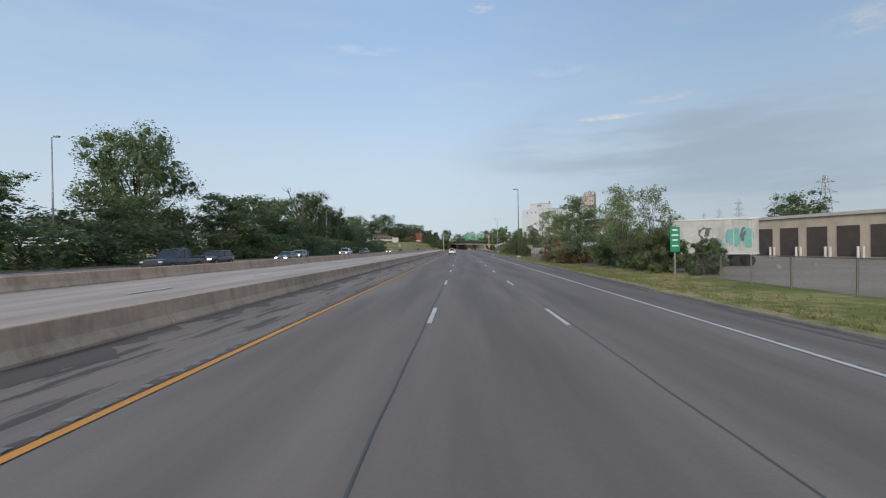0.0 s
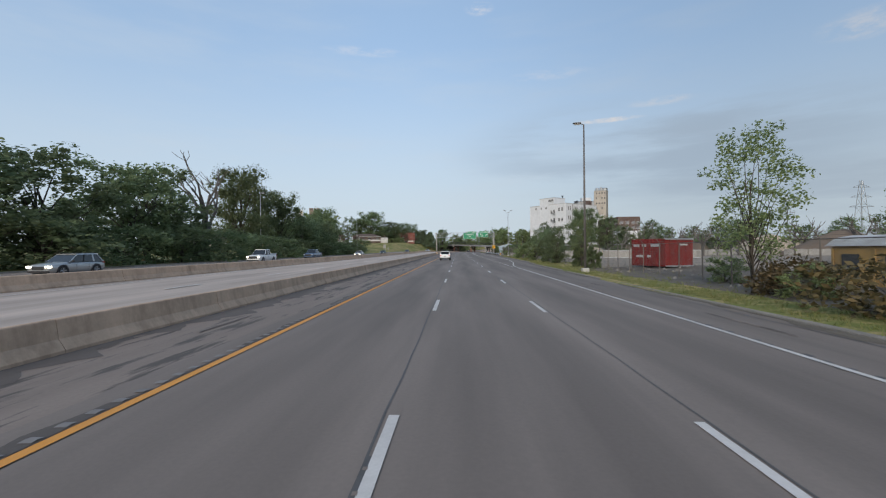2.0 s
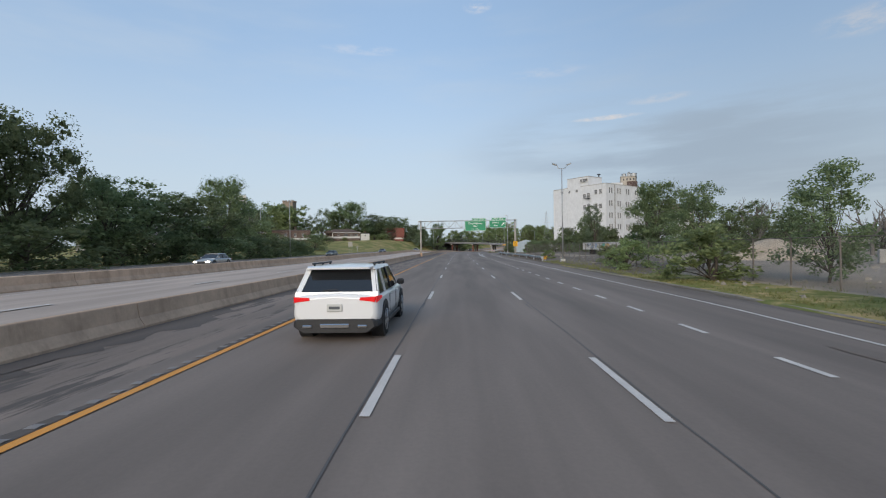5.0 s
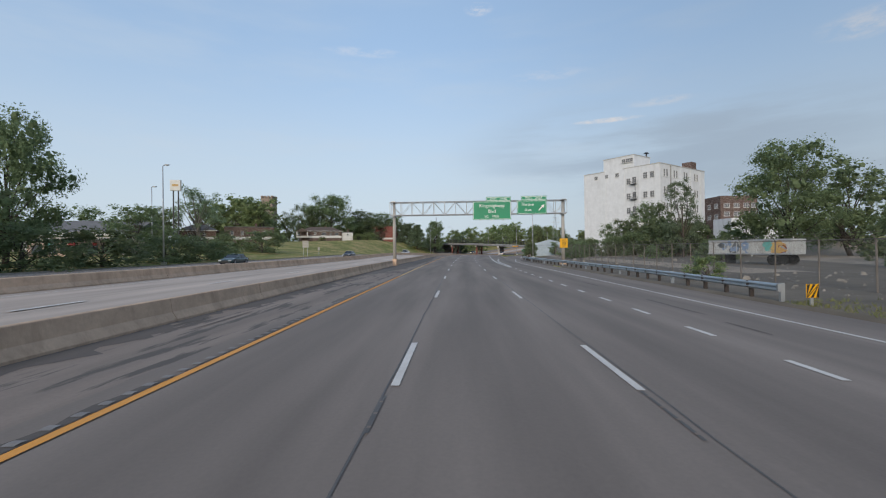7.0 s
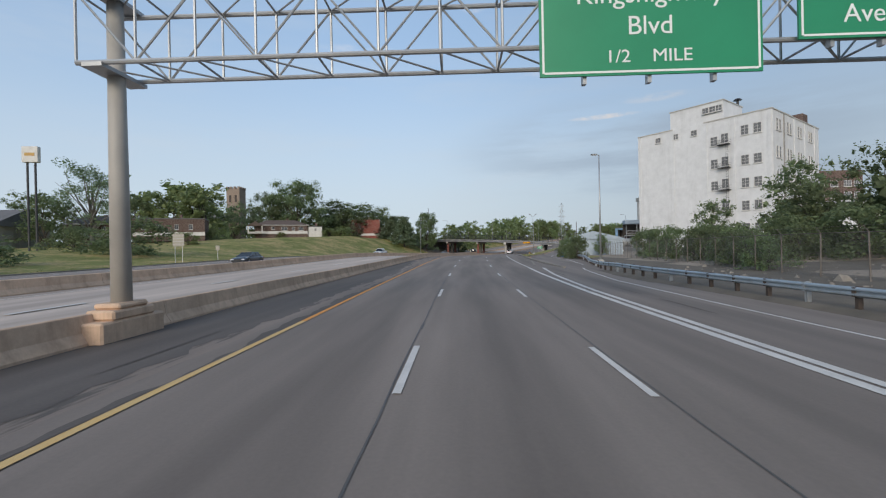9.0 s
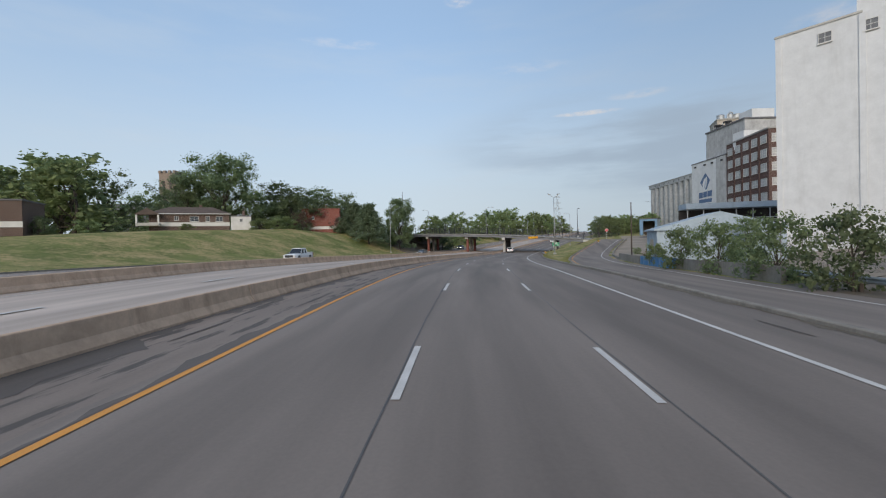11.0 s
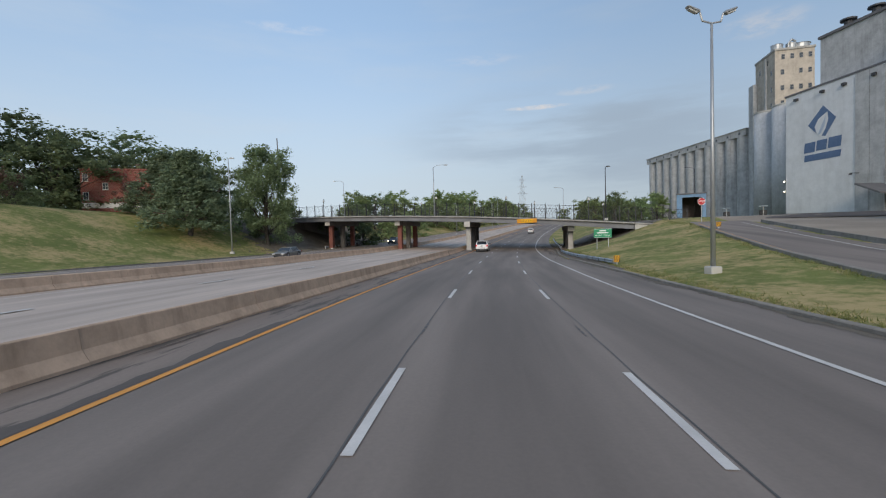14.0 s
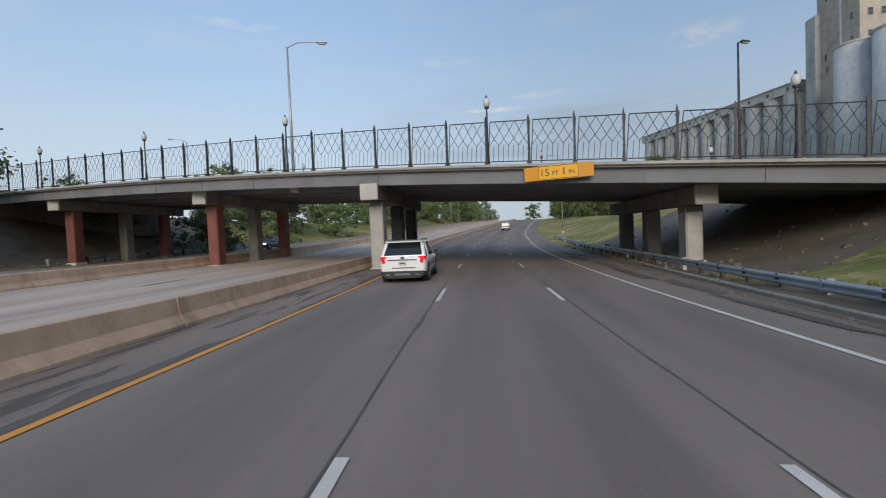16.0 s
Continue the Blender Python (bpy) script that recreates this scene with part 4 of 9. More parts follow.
# ---------------------------------------------------------------- sign gantry
def gantry():
    L, Rt, z0, z1, y0, dep = -9.15, 14.8, 6.82, 8.58, 223.9, 1.3
    g = thing("sign_gantry", "grey steel truss gantry spanning the carriageway on two posts", "gantry", (0, 0, 0))
    for zz, nm in ((z0, "lower_chord"), (z1, "upper_chord")):
        for yy in (y0, y0 + dep):
            bm = BM()
            tube(bm, (L, yy, zz), (Rt, yy, zz), 0.065, n=8)
            part(nm, bm, M_STEEL, g)
    n = 16
    w = (Rt - L) / n
    for i in range(n + 1):
        x = L + i * w
        bm = BM()
        for yy in (y0, y0 + dep):
            tube(bm, (x, yy, z0), (x, yy, z1), 0.035, n=6)
        for zz in (z0, z1):
            tube(bm, (x, y0, zz), (x, y0 + dep, zz), 0.03, n=6)
        part("frame", bm, M_STEEL, g)
        if i < n:
            bm = BM()
            a, b = (z0, z1) if i % 2 else (z1, z0)
            for yy in (y0, y0 + dep):
                tube(bm, (x, yy, a), (x + w, yy, b), 0.03, n=6)
            tube(bm, (x, y0, z0), (x + w, y0 + dep, z0), 0.025, n=6)
            tube(bm, (x, y0 + dep, z1), (x + w, y0, z1), 0.025, n=6)
            part("brace", bm, M_STEEL, g)
    for x, u in ((-8.65, 0), (14.4, 1)):
        zb = float(G(x, y0 + 0.65).z) if u else -0.1
        bm = BM()
        tube(bm, (x, y0 + 0.65, zb), (x, y0 + 0.65, z1 + 0.05), 0.25, 0.19, n=16)
        part("post", bm, M_POST_TAN, g, smooth=True)
        bm = BM()
        if u:
            box(bm, (x, y0 + 0.65, zb + 0.2), (0.9, 0.9, 0.6), 0.04)
        else:
            for a, b, c in ((1.5, 0.0, 0.55), (1.0, 0.55, 0.8), (0.7, 0.8, 0.95)):
                box(bm, (x, y0 + 0.65, zb + (b + c) / 2), (min(a, 0.75), a * 1.5, c - b), 0.05)
        part("footing", bm, M_BARRIER, g)
        for zz in (z0 - 0.09, z1 + 0.09):
            bm = BM()
            box(bm, (x, y0 + 0.65, zz), (0.5, 1.6, 0.1))
            part("saddle", bm, M_STEEL, g)

    def panel(name, x0, x1, za, zb, label, rows, cat="road sign"):
        yy = y0 - 0.22
        s = thing(name, label, cat, ((x0 + x1) / 2, yy, (za + zb) / 2))
        wd, hg = x1 - x0, zb - za
        bm = BM()
        box(bm, (0, 0, 0), (wd, 0.05, hg))
        part("panel", bm, M_SIGN_GREEN, s)
        bm = BM()
        for sx in (-1, 1):
            box(bm, (sx * (wd / 2 - 0.08), -0.029, 0), (0.05, 0.008, hg - 0.16))
            box(bm, (0, -0.029, sx * (hg / 2 - 0.08)), (wd - 0.21, 0.008, 0.05))
        part("border", bm, M_SIGN_WHITE, s)
        for i in range(3 if wd > 3 else 2):
            bm = BM()
            box(bm, (-wd / 2 + wd * (i + 0.7) / (3.4 if wd > 3 else 2.4), 0.12, -0.05), (0.09, 0.14, hg + 0.22))
            part("bracket", bm, M_STEEL, s)
        for body, sz, x, z, sq in rows:
            letters(body, sz, M_SIGN_WHITE, s, pose(x, -0.032, z, 90, 0, 0), squeeze=sq)
        return s

    panel("guide_sign", 2.16, 7.28, 6.02, 8.5, "large green overhead guide sign with white letters",
          [("Kingshighway", 0.62, 0, 0.62, 1.02), ("Blvd", 0.62, 0, -0.12, 1.0), ("1/2", 0.42, -0.75, -0.82, 1.1), ("MILE", 0.42, 0.5, -0.82, 1.1)])
    panel("exit_tab", 3.95, 7.28, 8.51, 9.1, "green exit number panel on top of a guide sign", [("EXIT", 0.42, -0.68, 0.0, 1.1), ("244B", 0.42, 0.66, 0.0, 1.1)])
    s = panel("guide_sign", 8.1, 12.05, 6.72, 8.55, "green overhead exit sign with an upward arrow",
              [("Shreve", 0.6, -0.55, 0.35, 1.0), ("Ave", 0.6, -0.5, -0.38, 1.0)])
    bm = BM()
    m = pose(1.25, -0.034, -0.1, 0, 45, 0)
    box(bm, (0, 0, -0.12), (0.13, 0.008, 0.75), m=m)
    prism(bm, [m @ Vector(p) for p in ((-0.26, -0.004, 0.2), (0.26, -0.004, 0.2), (0, -0.004, 0.6))], (0, 0, 0), (0, 0.008, 0))
    part("arrow", bm, M_SIGN_WHITE, s)
    panel("exit_tab", 8.65, 12.05, 8.56, 9.15, "green exit number panel on top of a guide sign", [("EXIT", 0.42, -0.68, 0.0, 1.1), ("245A", 0.42, 0.66, 0.0, 1.1)])
    # speed plate on the right post
    e = thing("exit_speed_sign", "yellow exit speed sign with black figures on a gantry post", "road sign", (14.4, y0 + 0.3, 2.75))
    bm = BM()
    box(bm, (0, 0, 0), (1.05, 0.03, 1.25), 0.01)
    part("plate", bm, M_SIGN_YELLOW, e)
    bm = BM()
    box(bm, (0, -0.02, 0.25), (1.0, 0.006, 0.03))
    part("rule", bm, M_BLACK, e)
    for body, sz, z in (("EXIT", 0.26, 0.43), ("30", 0.55, -0.05), ("MPH", 0.22, -0.45)):
        letters(body, sz, M_BLACK, e, pose(0, -0.018, z, 90, 0, 0))
    bm = BM()
    box(bm, (0, 0.1, 0.1), (0.5, 0.16, 0.1))
    part("bracket", bm, M_STEEL, e)


gantry()


# ---------------------------------------------------------------- street lamps
def lamp_post(x, y, top, label, kind="single", face=-1, zb=None, mat=M_STEEL, lean=0.0):
    g = G(x, y)
    z = g.z if zb is None else zb
    h = top - z
    t = thing("street_lamp", label, "street lamp", (x, y, z), group="street lamps")
    bm = BM()
    tube(bm, (0, 0, 0.25), (lean * h, 0, h - 0.1), 0.12, 0.06, n=12)
    part("pole", bm, mat, t, smooth=True)
    bm = BM()
    box(bm, (0, 0, 0.1), (0.6, 0.6, 0.5), 0.05)
    part("footing", bm, M_CONC_PALE, t)
    for sx in ((face,) if kind in ("single", "arm") else (-1, 1)):
        bm = BM()
        lx = lean * h
        if kind == "single":
            tube(bm, (lx, 0, h - 0.1), (lx + sx * 0.35, 0, h), 0.045, n=8)
            tip, tilt = (lx + sx * 0.6, 0, h + 0.02), 0
        elif kind == "arm":
            tube(bm, (lx, 0, h - 0.15), (lx + sx * 0.7, 0, h + 0.25), 0.045, n=8)
            tube(bm, (lx + sx * 0.7, 0, h + 0.25), (lx + sx * 2.2, 0, h + 0.35), 0.04, n=8)
            tip, tilt = (lx + sx * 2.45, 0, h + 0.33), 0
        else:
            tube(bm, (lx, 0, h - 0.1), (lx + sx * 0.5, 0, h), 0.045, n=8)
            tube(bm, (lx + sx * 0.5, 0, h), (lx + sx * 0.62, 0, h + 0.4), 0.045, n=8)
            tip, tilt = (lx + sx * 1.0, 0, h + 0.55), -sx * 22
        part("arm", bm, mat, t)
        bm = BM()
        box(bm, (0, 0, 0), (0.72, 0.32, 0.17), 0.06)
        for v in bm.verts:
            if v.co.x * sx > 0.2:
                v.co.z *= 0.6
        head = part("lamp_head", bm, mat, t)
        head.matrix_local = pose(*tip, 0, tilt, 0)
        bm = BM()
        box(bm, (0, 0, -0.1), (0.5, 0.22, 0.06), 0.02)
        part("lens", bm, M_LAMP_GLASS, head)
    return t


TALL = "tall galvanised street lamp with a single head beside the road"
lamp_post(11.2, 86.1, 13.1, "tall weathered brown street lamp with a single head on a verge", mat=M_POST_BROWN)
lamp_post(14.95, 178.5, 12.9, "tall galvanised street lamp with two heads behind a guardrail", "double")
lamp_post(17.3, 265.8, 12.7, TALL)
lamp_post(-43.5, 46, 14.5, TALL, face=1)
lamp_post(-43.5, 142, 14.8, TALL, face=1)
lamp_post(-41.2, 224.5, 14.4, TALL, face=1)
lamp_post(-58.5, 246.5, 14.8, TALL, face=1)
lamp_post(-15.6, 413.2, 14.6, TALL, face=1)
lamp_post(26.2, 360.5, 11.9, "silver street lamp with two raised heads on a grass bank", "double")
lamp_post(18.0, 424.4, 14.6, "tall street lamp with a curved arm on the bridge", "arm", 1, zb=4.2)
lamp_post(49.0, 417.1, 13.2, "dark street lamp with a single head by the bridge", "single", 1, zb=3.4, mat=M_STEEL_DARK)
lamp_post(-4.0, 470, 17.4, "street lamp with a curved arm behind the bridge", "arm", -1, zb=5.5)
lamp_post(62, 470, 14.5, "street lamp with a curved arm past the bridge", "arm", -1)
lamp_post(60, 560, 17.0, TALL)
lamp_post(36, 520, 14.0, TALL)
lamp_post(75, 610, 22.0, TALL)
lamp_post(92, 452, 17.5, "dark street lamp near the grain silos", "arm", -1, mat=M_STEEL_DARK)


def pole(x, y, top, label, r=0.16, mat=M_WOOD, lean=(0, 0)):
    g = G(x, y)
    t = thing("utility_pole", label, "pole", tuple(g))
    bm = BM()
    tube(bm, (0, 0, -0.3), (lean[0], lean[1], top - g.z), r, r * 0.62, n=12)
    part("shaft", bm, mat, t, smooth=True)
    bm = BM()
    tube(bm, (lean[0], lean[1], top - g.z), (lean[0], lean[1], top - g.z + 0.12), r * 0.7, r * 0.4, n=10)
    part("cap", bm, M_STEEL_DARK, t)
    return t


pole(-12.5, 433.4, 22.0, "bare dark wooden pole at the foot of a bank", lean=(-0.5, 0))
pole(36.1, 344.5, 8.9, "bare dark wooden pole beside a loading yard", 0.13)


# ---------------------------------------------------------------- guardrails
def guardrail(name, pts, lab, spacing=1.9):
    """A W-section rail on posts along a line of places."""
    g = thing(name, lab, "guardrail")
    P = [Vector(p) for p in pts]
    acc = [0.0]
    for a, b in zip(P, P[1:]):
        acc.append(acc[-1] + (b - a).length)
    n = int(acc[-1] / spacing)

    def along(d):
        d = min(max(d, 0), acc[-1])
        k = max(i for i in range(len(acc)) if acc[i] <= d + 1e-6)
        k = min(k, len(P) - 2)
        return P[k].lerp(P[k + 1], (d - acc[k]) / max(acc[k + 1] - acc[k], 1e-6)), (P[k + 1] - P[k]).normalized()

    prof = [(0.0, 0.16), (-0.03, 0.145), (-0.085, 0.10), (-0.085, 0.06), (-0.02, 0.015), (-0.02, -0.015), (-0.085, -0.06), (-0.085, -0.10), (-0.03, -0.145), (0.0, -0.16)]
    for j in range(0, n, 2):
        rows = []
        for q in range(3):
            p, d = along((j + q) * spacing)
            sd = Vector((d.y, -d.x, 0)).normalized()
            rows.append([p + sd * a + Vector((0, 0, 0.55 + b)) for a, b in prof])
        m = len(prof)
        v = [c for r in rows for c in r]
        fc = [(q * m + i, q * m + i + 1, (q + 1) * m + i + 1, (q + 1) * m + i) for q in (0, 1) for i in range(m - 1)]
        raw("rail", v, fc, M_STEEL_BLUE, g)
    for j in range(n + 1):
        p, d = along(j * spacing)
        bm = BM()
        a = math.degrees(math.atan2(d.y, d.x))
        box(bm, (0, -0.12, 0.28), (0.12, 0.16, 0.9))
        box(bm, (0, 0.0, 0.55), (0.12, 0.14, 0.3))
        o = part("post", bm, M_WOOD if j % 5 else M_STEEL, g)
        o.matrix_local = pose(p.x, p.y, p.z, 0, 0, a)
    return g


def road_pts(sa, sb, uf, step=6.0, zf=None):
    out = []
    for s in np.arange(sa, sb + 0.1, step):
        u = uf(s) if callable(uf) else uf
        p = R(s, u)
        p.z = float(ground_z(s, u)) if zf is None else zf(s, u)
        out.append(p)
    return out


guardrail("guardrail", road_pts(182, 300, lambda s: float(np.interp(s, [182, 200, 217, 230, 243, 255, 275, 300], [13.6, 14.2, 14.1, 13.3, 12.7, 13.4, 17.0, 19.8]))), "blue-grey steel guardrail along the exit lane")
guardrail("guardrail", road_pts(376, 470, lambda s: float(np.interp(s, [376, 384, 390, 400, 406, 416, 433, 470], [10.6, 10.05, 9.5, 9.5, 9.95, 10.75, 11.3, 11.3])), zf=lambda s, u: float(at_s(ZP, s)) + float(cross(u)) - 0.06), "steel guardrail curving under the bridge")
guardrail("guardrail", road_pts(428, 480, -37.0), "steel guardrail under the bridge beside the far lanes")


def chevron(at, turn, label):
    c = thing("hazard_marker", label, "hazard sign", at, turn)
    bm = BM()
    box(bm, (0, 0, 0.55), (0.46, 0.03, 0.5), 0.01)
    part("plate", bm, M_SIGN_YELLOW, c)
    bm = BM()
    for k in (-2, -1, 0, 1, 2):
        prism(bm, [(max(-0.22, min(0.22, k * 0.2 + dx + dz)), -0.021, 0.55 + dz) for dx, dz in ((-0.04, -0.24), (0.06, -0.24), (0.06, 0.24), (-0.04, 0.24))], (0, 0, 0), (0, 0.005, 0))
    part("stripes", bm, M_BLACK, c)
    bm = BM()
    box(bm, (0, 0.05, 0.15), (0.1, 0.06, 0.8))
    part("post", bm, M_STEEL, c)


p = R(180.6, 13.8)
chevron((p.x, p.y, float(ground_z(180.6, 13.8))), 0, "yellow and black striped marker at a guardrail end")
p = R(375.2, 10.7)
chevron((p.x, p.y, float(ground_z(375.2, 10.7)) - 0.1), -12, "yellow and black striped marker at a guardrail end")
p = R(390.1, 24.2)
chevron((p.x, p.y, float(ground_z(390.1, 24.2))), -16, "yellow and black striped marker on the ramp's grass edge")


# ---------------------------------------------------------------- chain-link fence
def chain_fence(pts, lab, high=2.3, spacing=3.0, barb=True):
    f = thing("chain_link_fence", lab, "fence")
    P = [Vector(p) for p in pts]
    r = random.Random(3)
    for a, b in zip(P, P[1:]):
        n = max(1, int(round((b - a).length / spacing)))
        for i in range(n):
            p, q = a.lerp(b, i / n), a.lerp(b, (i + 1) / n)
            bm = BM()
            lx, ly = r.uniform(-0.04, 0.04), r.uniform(-0.04, 0.04)
            tube(bm, p + Vector((0, 0, -0.2)), p + Vector((lx, ly, high)), 0.04, n=6)
            if barb:
                tube(bm, p + Vector((lx, ly, high)), p + Vector((lx - 0.25, ly, high + 0.3)), 0.02, n=5)
            part("post", bm, M_FENCE, f)
            bm = BM()
            tube(bm, p + Vector((0, 0, high)), q + Vector((0, 0, high)), 0.022, n=5)
            if barb:
                for k in (0.12, 0.25):
                    tube(bm, p + Vector((-k, 0, high + k * 1.2)), q + Vector((-k, 0, high + k * 1.2)), 0.006, n=4)
            part("rail", bm, M_FENCE, f)
            raw("netting", [p + Vector((0.03, 0, 0.02)), q + Vector((0.03, 0, 0.02)), q + Vector((0.03, 0, high)), p + Vector((0.03, 0, high))], [(0, 1, 2, 3)], M_CHAIN, f)


chain_fence([G(14.6, 62), G(15.2, 92), G(16.2, 130), G(17.5, 165), G(18.2, 205), G(19.5, 240), G(24.5, 275), G(31, 305)],
            "rusted chain-link fence with outward arms along a yard")
chain_fence([G(13.8, -5), G(14.0, 20), G(14.2, 28)], "low chain-link fence along a yard", 1.4, barb=False)


# ---------------------------------------------------------------- the street bridge over the motorway
BO = Vector((23.0, 416.6))
BA = math.radians(-33.2)
BE, BN = Vector((math.cos(BA), math.sin(BA))), Vector((-math.sin(BA), math.cos(BA)))
BENT = math.radians(72.0)
BW = 19.0


def under(e):
    """Height of the deck's underside."""
    return 3.02 - 0.055 * (e - 11.6) - 0.0006 * (e + 4) ** 2


def B(e, n, z):
    """A point of the bridge: e along it, n away from its near face."""
    q = BO + BE * e + BN * n
    return Vector((q.x, q.y, z))


def bridge():
    br = thing("road_bridge", "grey girder bridge with a concrete deck carrying a street", "bridge", kind="structure")
    es = np.linspace(-44, 30, 38)
    # girders and slab
    for n in np.linspace(0.9, BW - 0.3, 6):
        v, f = [], []
        for e in es:
            z = under(e)
            for dn, dz in ((-0.02, 0), (-0.02, 0.72), (0.3, 0.72), (0.3, 0)):
                v.append(B(e, n + dn, z + dz))
        for i in range(len(es) - 1):
            for k in range(4):
                f.append((i * 4 + k, i * 4 + (k + 1) % 4, (i + 1) * 4 + (k + 1) % 4, (i + 1) * 4 + k))
        raw("girder", v, f, M_GIRDER, br)
    v, f = [], []
    prof = [(0.6, 0.73), (0.6, 0.76), (0.42, 0.83), (0.42, 0.96), (0.9, 1.02), (BW - 0.9, 1.02), (BW + 0.2, 1.0), (BW + 0.2, 0.73)]
    for e in np.linspace(-50, 36, 44):
        z = under(e)
        v += [B(e, n, z + dz) for n, dz in prof]
    m = len(prof)
    for i in range(43):
        f += [(i * m + k, i * m + (k + 1) % m, (i + 1) * m + (k + 1) % m, (i + 1) * m + k) for k in range(m)]
    raw("deck", v, f, M_CONC, br)
    # web stiffeners on the near girder
    for e in np.arange(-43, 29.5, 4.8):
        bm = BM()
        p = B(e, 0.86, under(e) + 0.36)
        box(bm, (0, 0, 0), (0.03, 0.05, 0.66))
        o = part("stiffener", bm, M_GIRDER, br)
        o.matrix_local = pose(*p, 0, 0, math.degrees(BA))
    # bents: a cap beam on three columns, in line with the motorway
    bd = Vector((math.cos(BENT), math.sin(BENT)))
    for e, off, kind in ((-33.2, 1.6, "red"), (-15.8, 2.0, "red"), (-0.2, 0.5, "dark"), (17.4, 2.8, "grey")):
        c0 = BO + BE * e + BN * off
        length = 15.8
        zt = under(e) + 0.06
        m = Matrix.Translation((c0.x, c0.y, 0)) @ Matrix.Rotation(BENT, 4, "Z")
        # the beam is coloured dark for shade below the deck; its end stays pale
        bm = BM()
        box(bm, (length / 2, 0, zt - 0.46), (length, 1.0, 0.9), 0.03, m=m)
        part("cap_beam", bm, M_CONC_SHADED, br)
        bm = BM()
        box(bm, (-0.1, 0, zt - 0.47), (0.22, 1.06, 0.96), 0.03, m=m)
        part("cap_end", bm, M_CONC_PALE, br, "pale concrete beam end")
        for k, d in enumerate((1.7, 7.5, 13.0)):
            q = c0 + bd * d
            sf, uf = foot(q.x, q.y)
            zg = float(ground_z(sf, uf)) - 0.2
            # columns deeper under the deck get darker colours in place of shade
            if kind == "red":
                mat, lab = (M_COL_RED, "red-brown painted column") if k != 1 else (M_CONC_SHADED, "")
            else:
                mat, lab = (M_CONC, "pale weathered concrete column") if k == 0 else ((M_COLUMN_SHADED if kind == "dark" else M_CONC_SHADED), "")
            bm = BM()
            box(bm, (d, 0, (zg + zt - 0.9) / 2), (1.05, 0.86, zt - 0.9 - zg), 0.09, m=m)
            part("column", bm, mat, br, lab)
            # dark collar that paints in the shade below the cap
            if k == 0 and kind != "red":
                bm = BM()
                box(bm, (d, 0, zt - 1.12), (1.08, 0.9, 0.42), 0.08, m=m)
                part("column_head", bm, M_CONC_SHADED, br, "column head darkened for deck shade")
            # plinths behind the first are darkened for shade too
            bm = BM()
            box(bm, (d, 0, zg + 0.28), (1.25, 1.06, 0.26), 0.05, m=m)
            part("plinth", bm, M_CONC_PALE if k == 0 else M_CONC_SHADED, br)
    # abutment on the right and slope walls
    # the left one's concrete is coloured dark for the shade there too
    for e0, e1, nm in ((27.2, 33.5, "abutment"), (-50, -44.5, "abutment")):
        v = []
        for e in (e0, e1):
            for n in (0.35, BW + 0.3):
                for z in (under(e) - 3.2, under(e) + 0.72):
                    v.append(B(e, n, z))
        raw(nm, v, [(0, 1, 3, 2), (4, 6, 7, 5), (0, 4, 5, 1), (2, 3, 7, 6), (1, 5, 7, 3), (0, 2, 6, 4)], M_CONC_PALE if e0 > 0 else M_CONC_SHADED, br)
    # clearance sign
    sg = thing("clearance_sign", "yellow bridge clearance sign with black figures", "road sign", tuple(B(10.7, 0.36, under(10.7) + 0.5)), math.degrees(BA) + 1.5)
    bm = BM()
    box(bm, (0, 0, 0), (3.35, 0.05, 0.7), 0.01, m=pose(0, 0, 0, 0, -1, 0))
    part("backboard", bm, M_SIGN_AMBER, sg, "dull amber side panels")
    bm = BM()
    box(bm, (0, -0.04, 0), (2.0, 0.03, 0.72), 0.01, m=pose(0, 0, 0, 0, -1, 0))
    part("plate", bm, M_SIGN_YELLOW, sg)
    bm = BM()
    for a, b, c, d in ((0, 0.32, 1.9, 0.025), (0, -0.32, 1.9, 0.025), (-0.95, 0, 0.025, 0.64), (0.95, 0, 0.025, 0.64)):
        box(bm, (a, -0.06, b), (c, 0.006, d), m=pose(0, 0, 0, 0, -1, 0))
    part("border", bm, M_BLACK, sg)
    for body, size, x, dz in (("15", 0.5, -0.66, 0), ("FT", 0.3, -0.14, -0.05), ("1", 0.5, 0.28, 0), ("IN", 0.3, 0.64, -0.05)):
        letters(body, size, M_BLACK, sg, pose(x, -0.062, dz + 0.0175 * x, 90, 0, 0))

    # railing: one panel repeated between posts
    rl = thing("bridge_railing", "tall dark iron railing with a diamond lattice on the bridge", "railing", kind="structure")
    pitch, H = 2.25, 2.2
    bm = BM()
    box(bm, (0, 0, H / 2 + 0.05), (0.1, 0.1, H + 0.25))
    box(bm, (0, 0, H + 0.22), (0.05, 0.05, 0.16))
    box(bm, (0, 0, 0.04), (0.22, 0.22, 0.08))
    box(bm, (0, 0, H - 0.15), (0.15, 0.15, 0.06))
    box(bm, (0, 0, 0.75), (0.15, 0.15, 0.06))
    post = part("post", bm, M_STEEL_DARK, rl)
    bm = BM()
    w = pitch - 0.16
    for z in (0.12, H):
        tube(bm, (-w / 2, 0, z), (w / 2, 0, z), 0.028, n=6)
    for sx in (-1, 1):
        tube(bm, (sx * w / 2, 0, 0.12), (sx * w / 2, 0, H), 0.022, n=6)
    k = 8
    for i in range(1, k):
        x = -w / 2 + w * i / k
        tube(bm, (x, 0, 0.12), (x, 0, 0.95), 0.013, n=4)
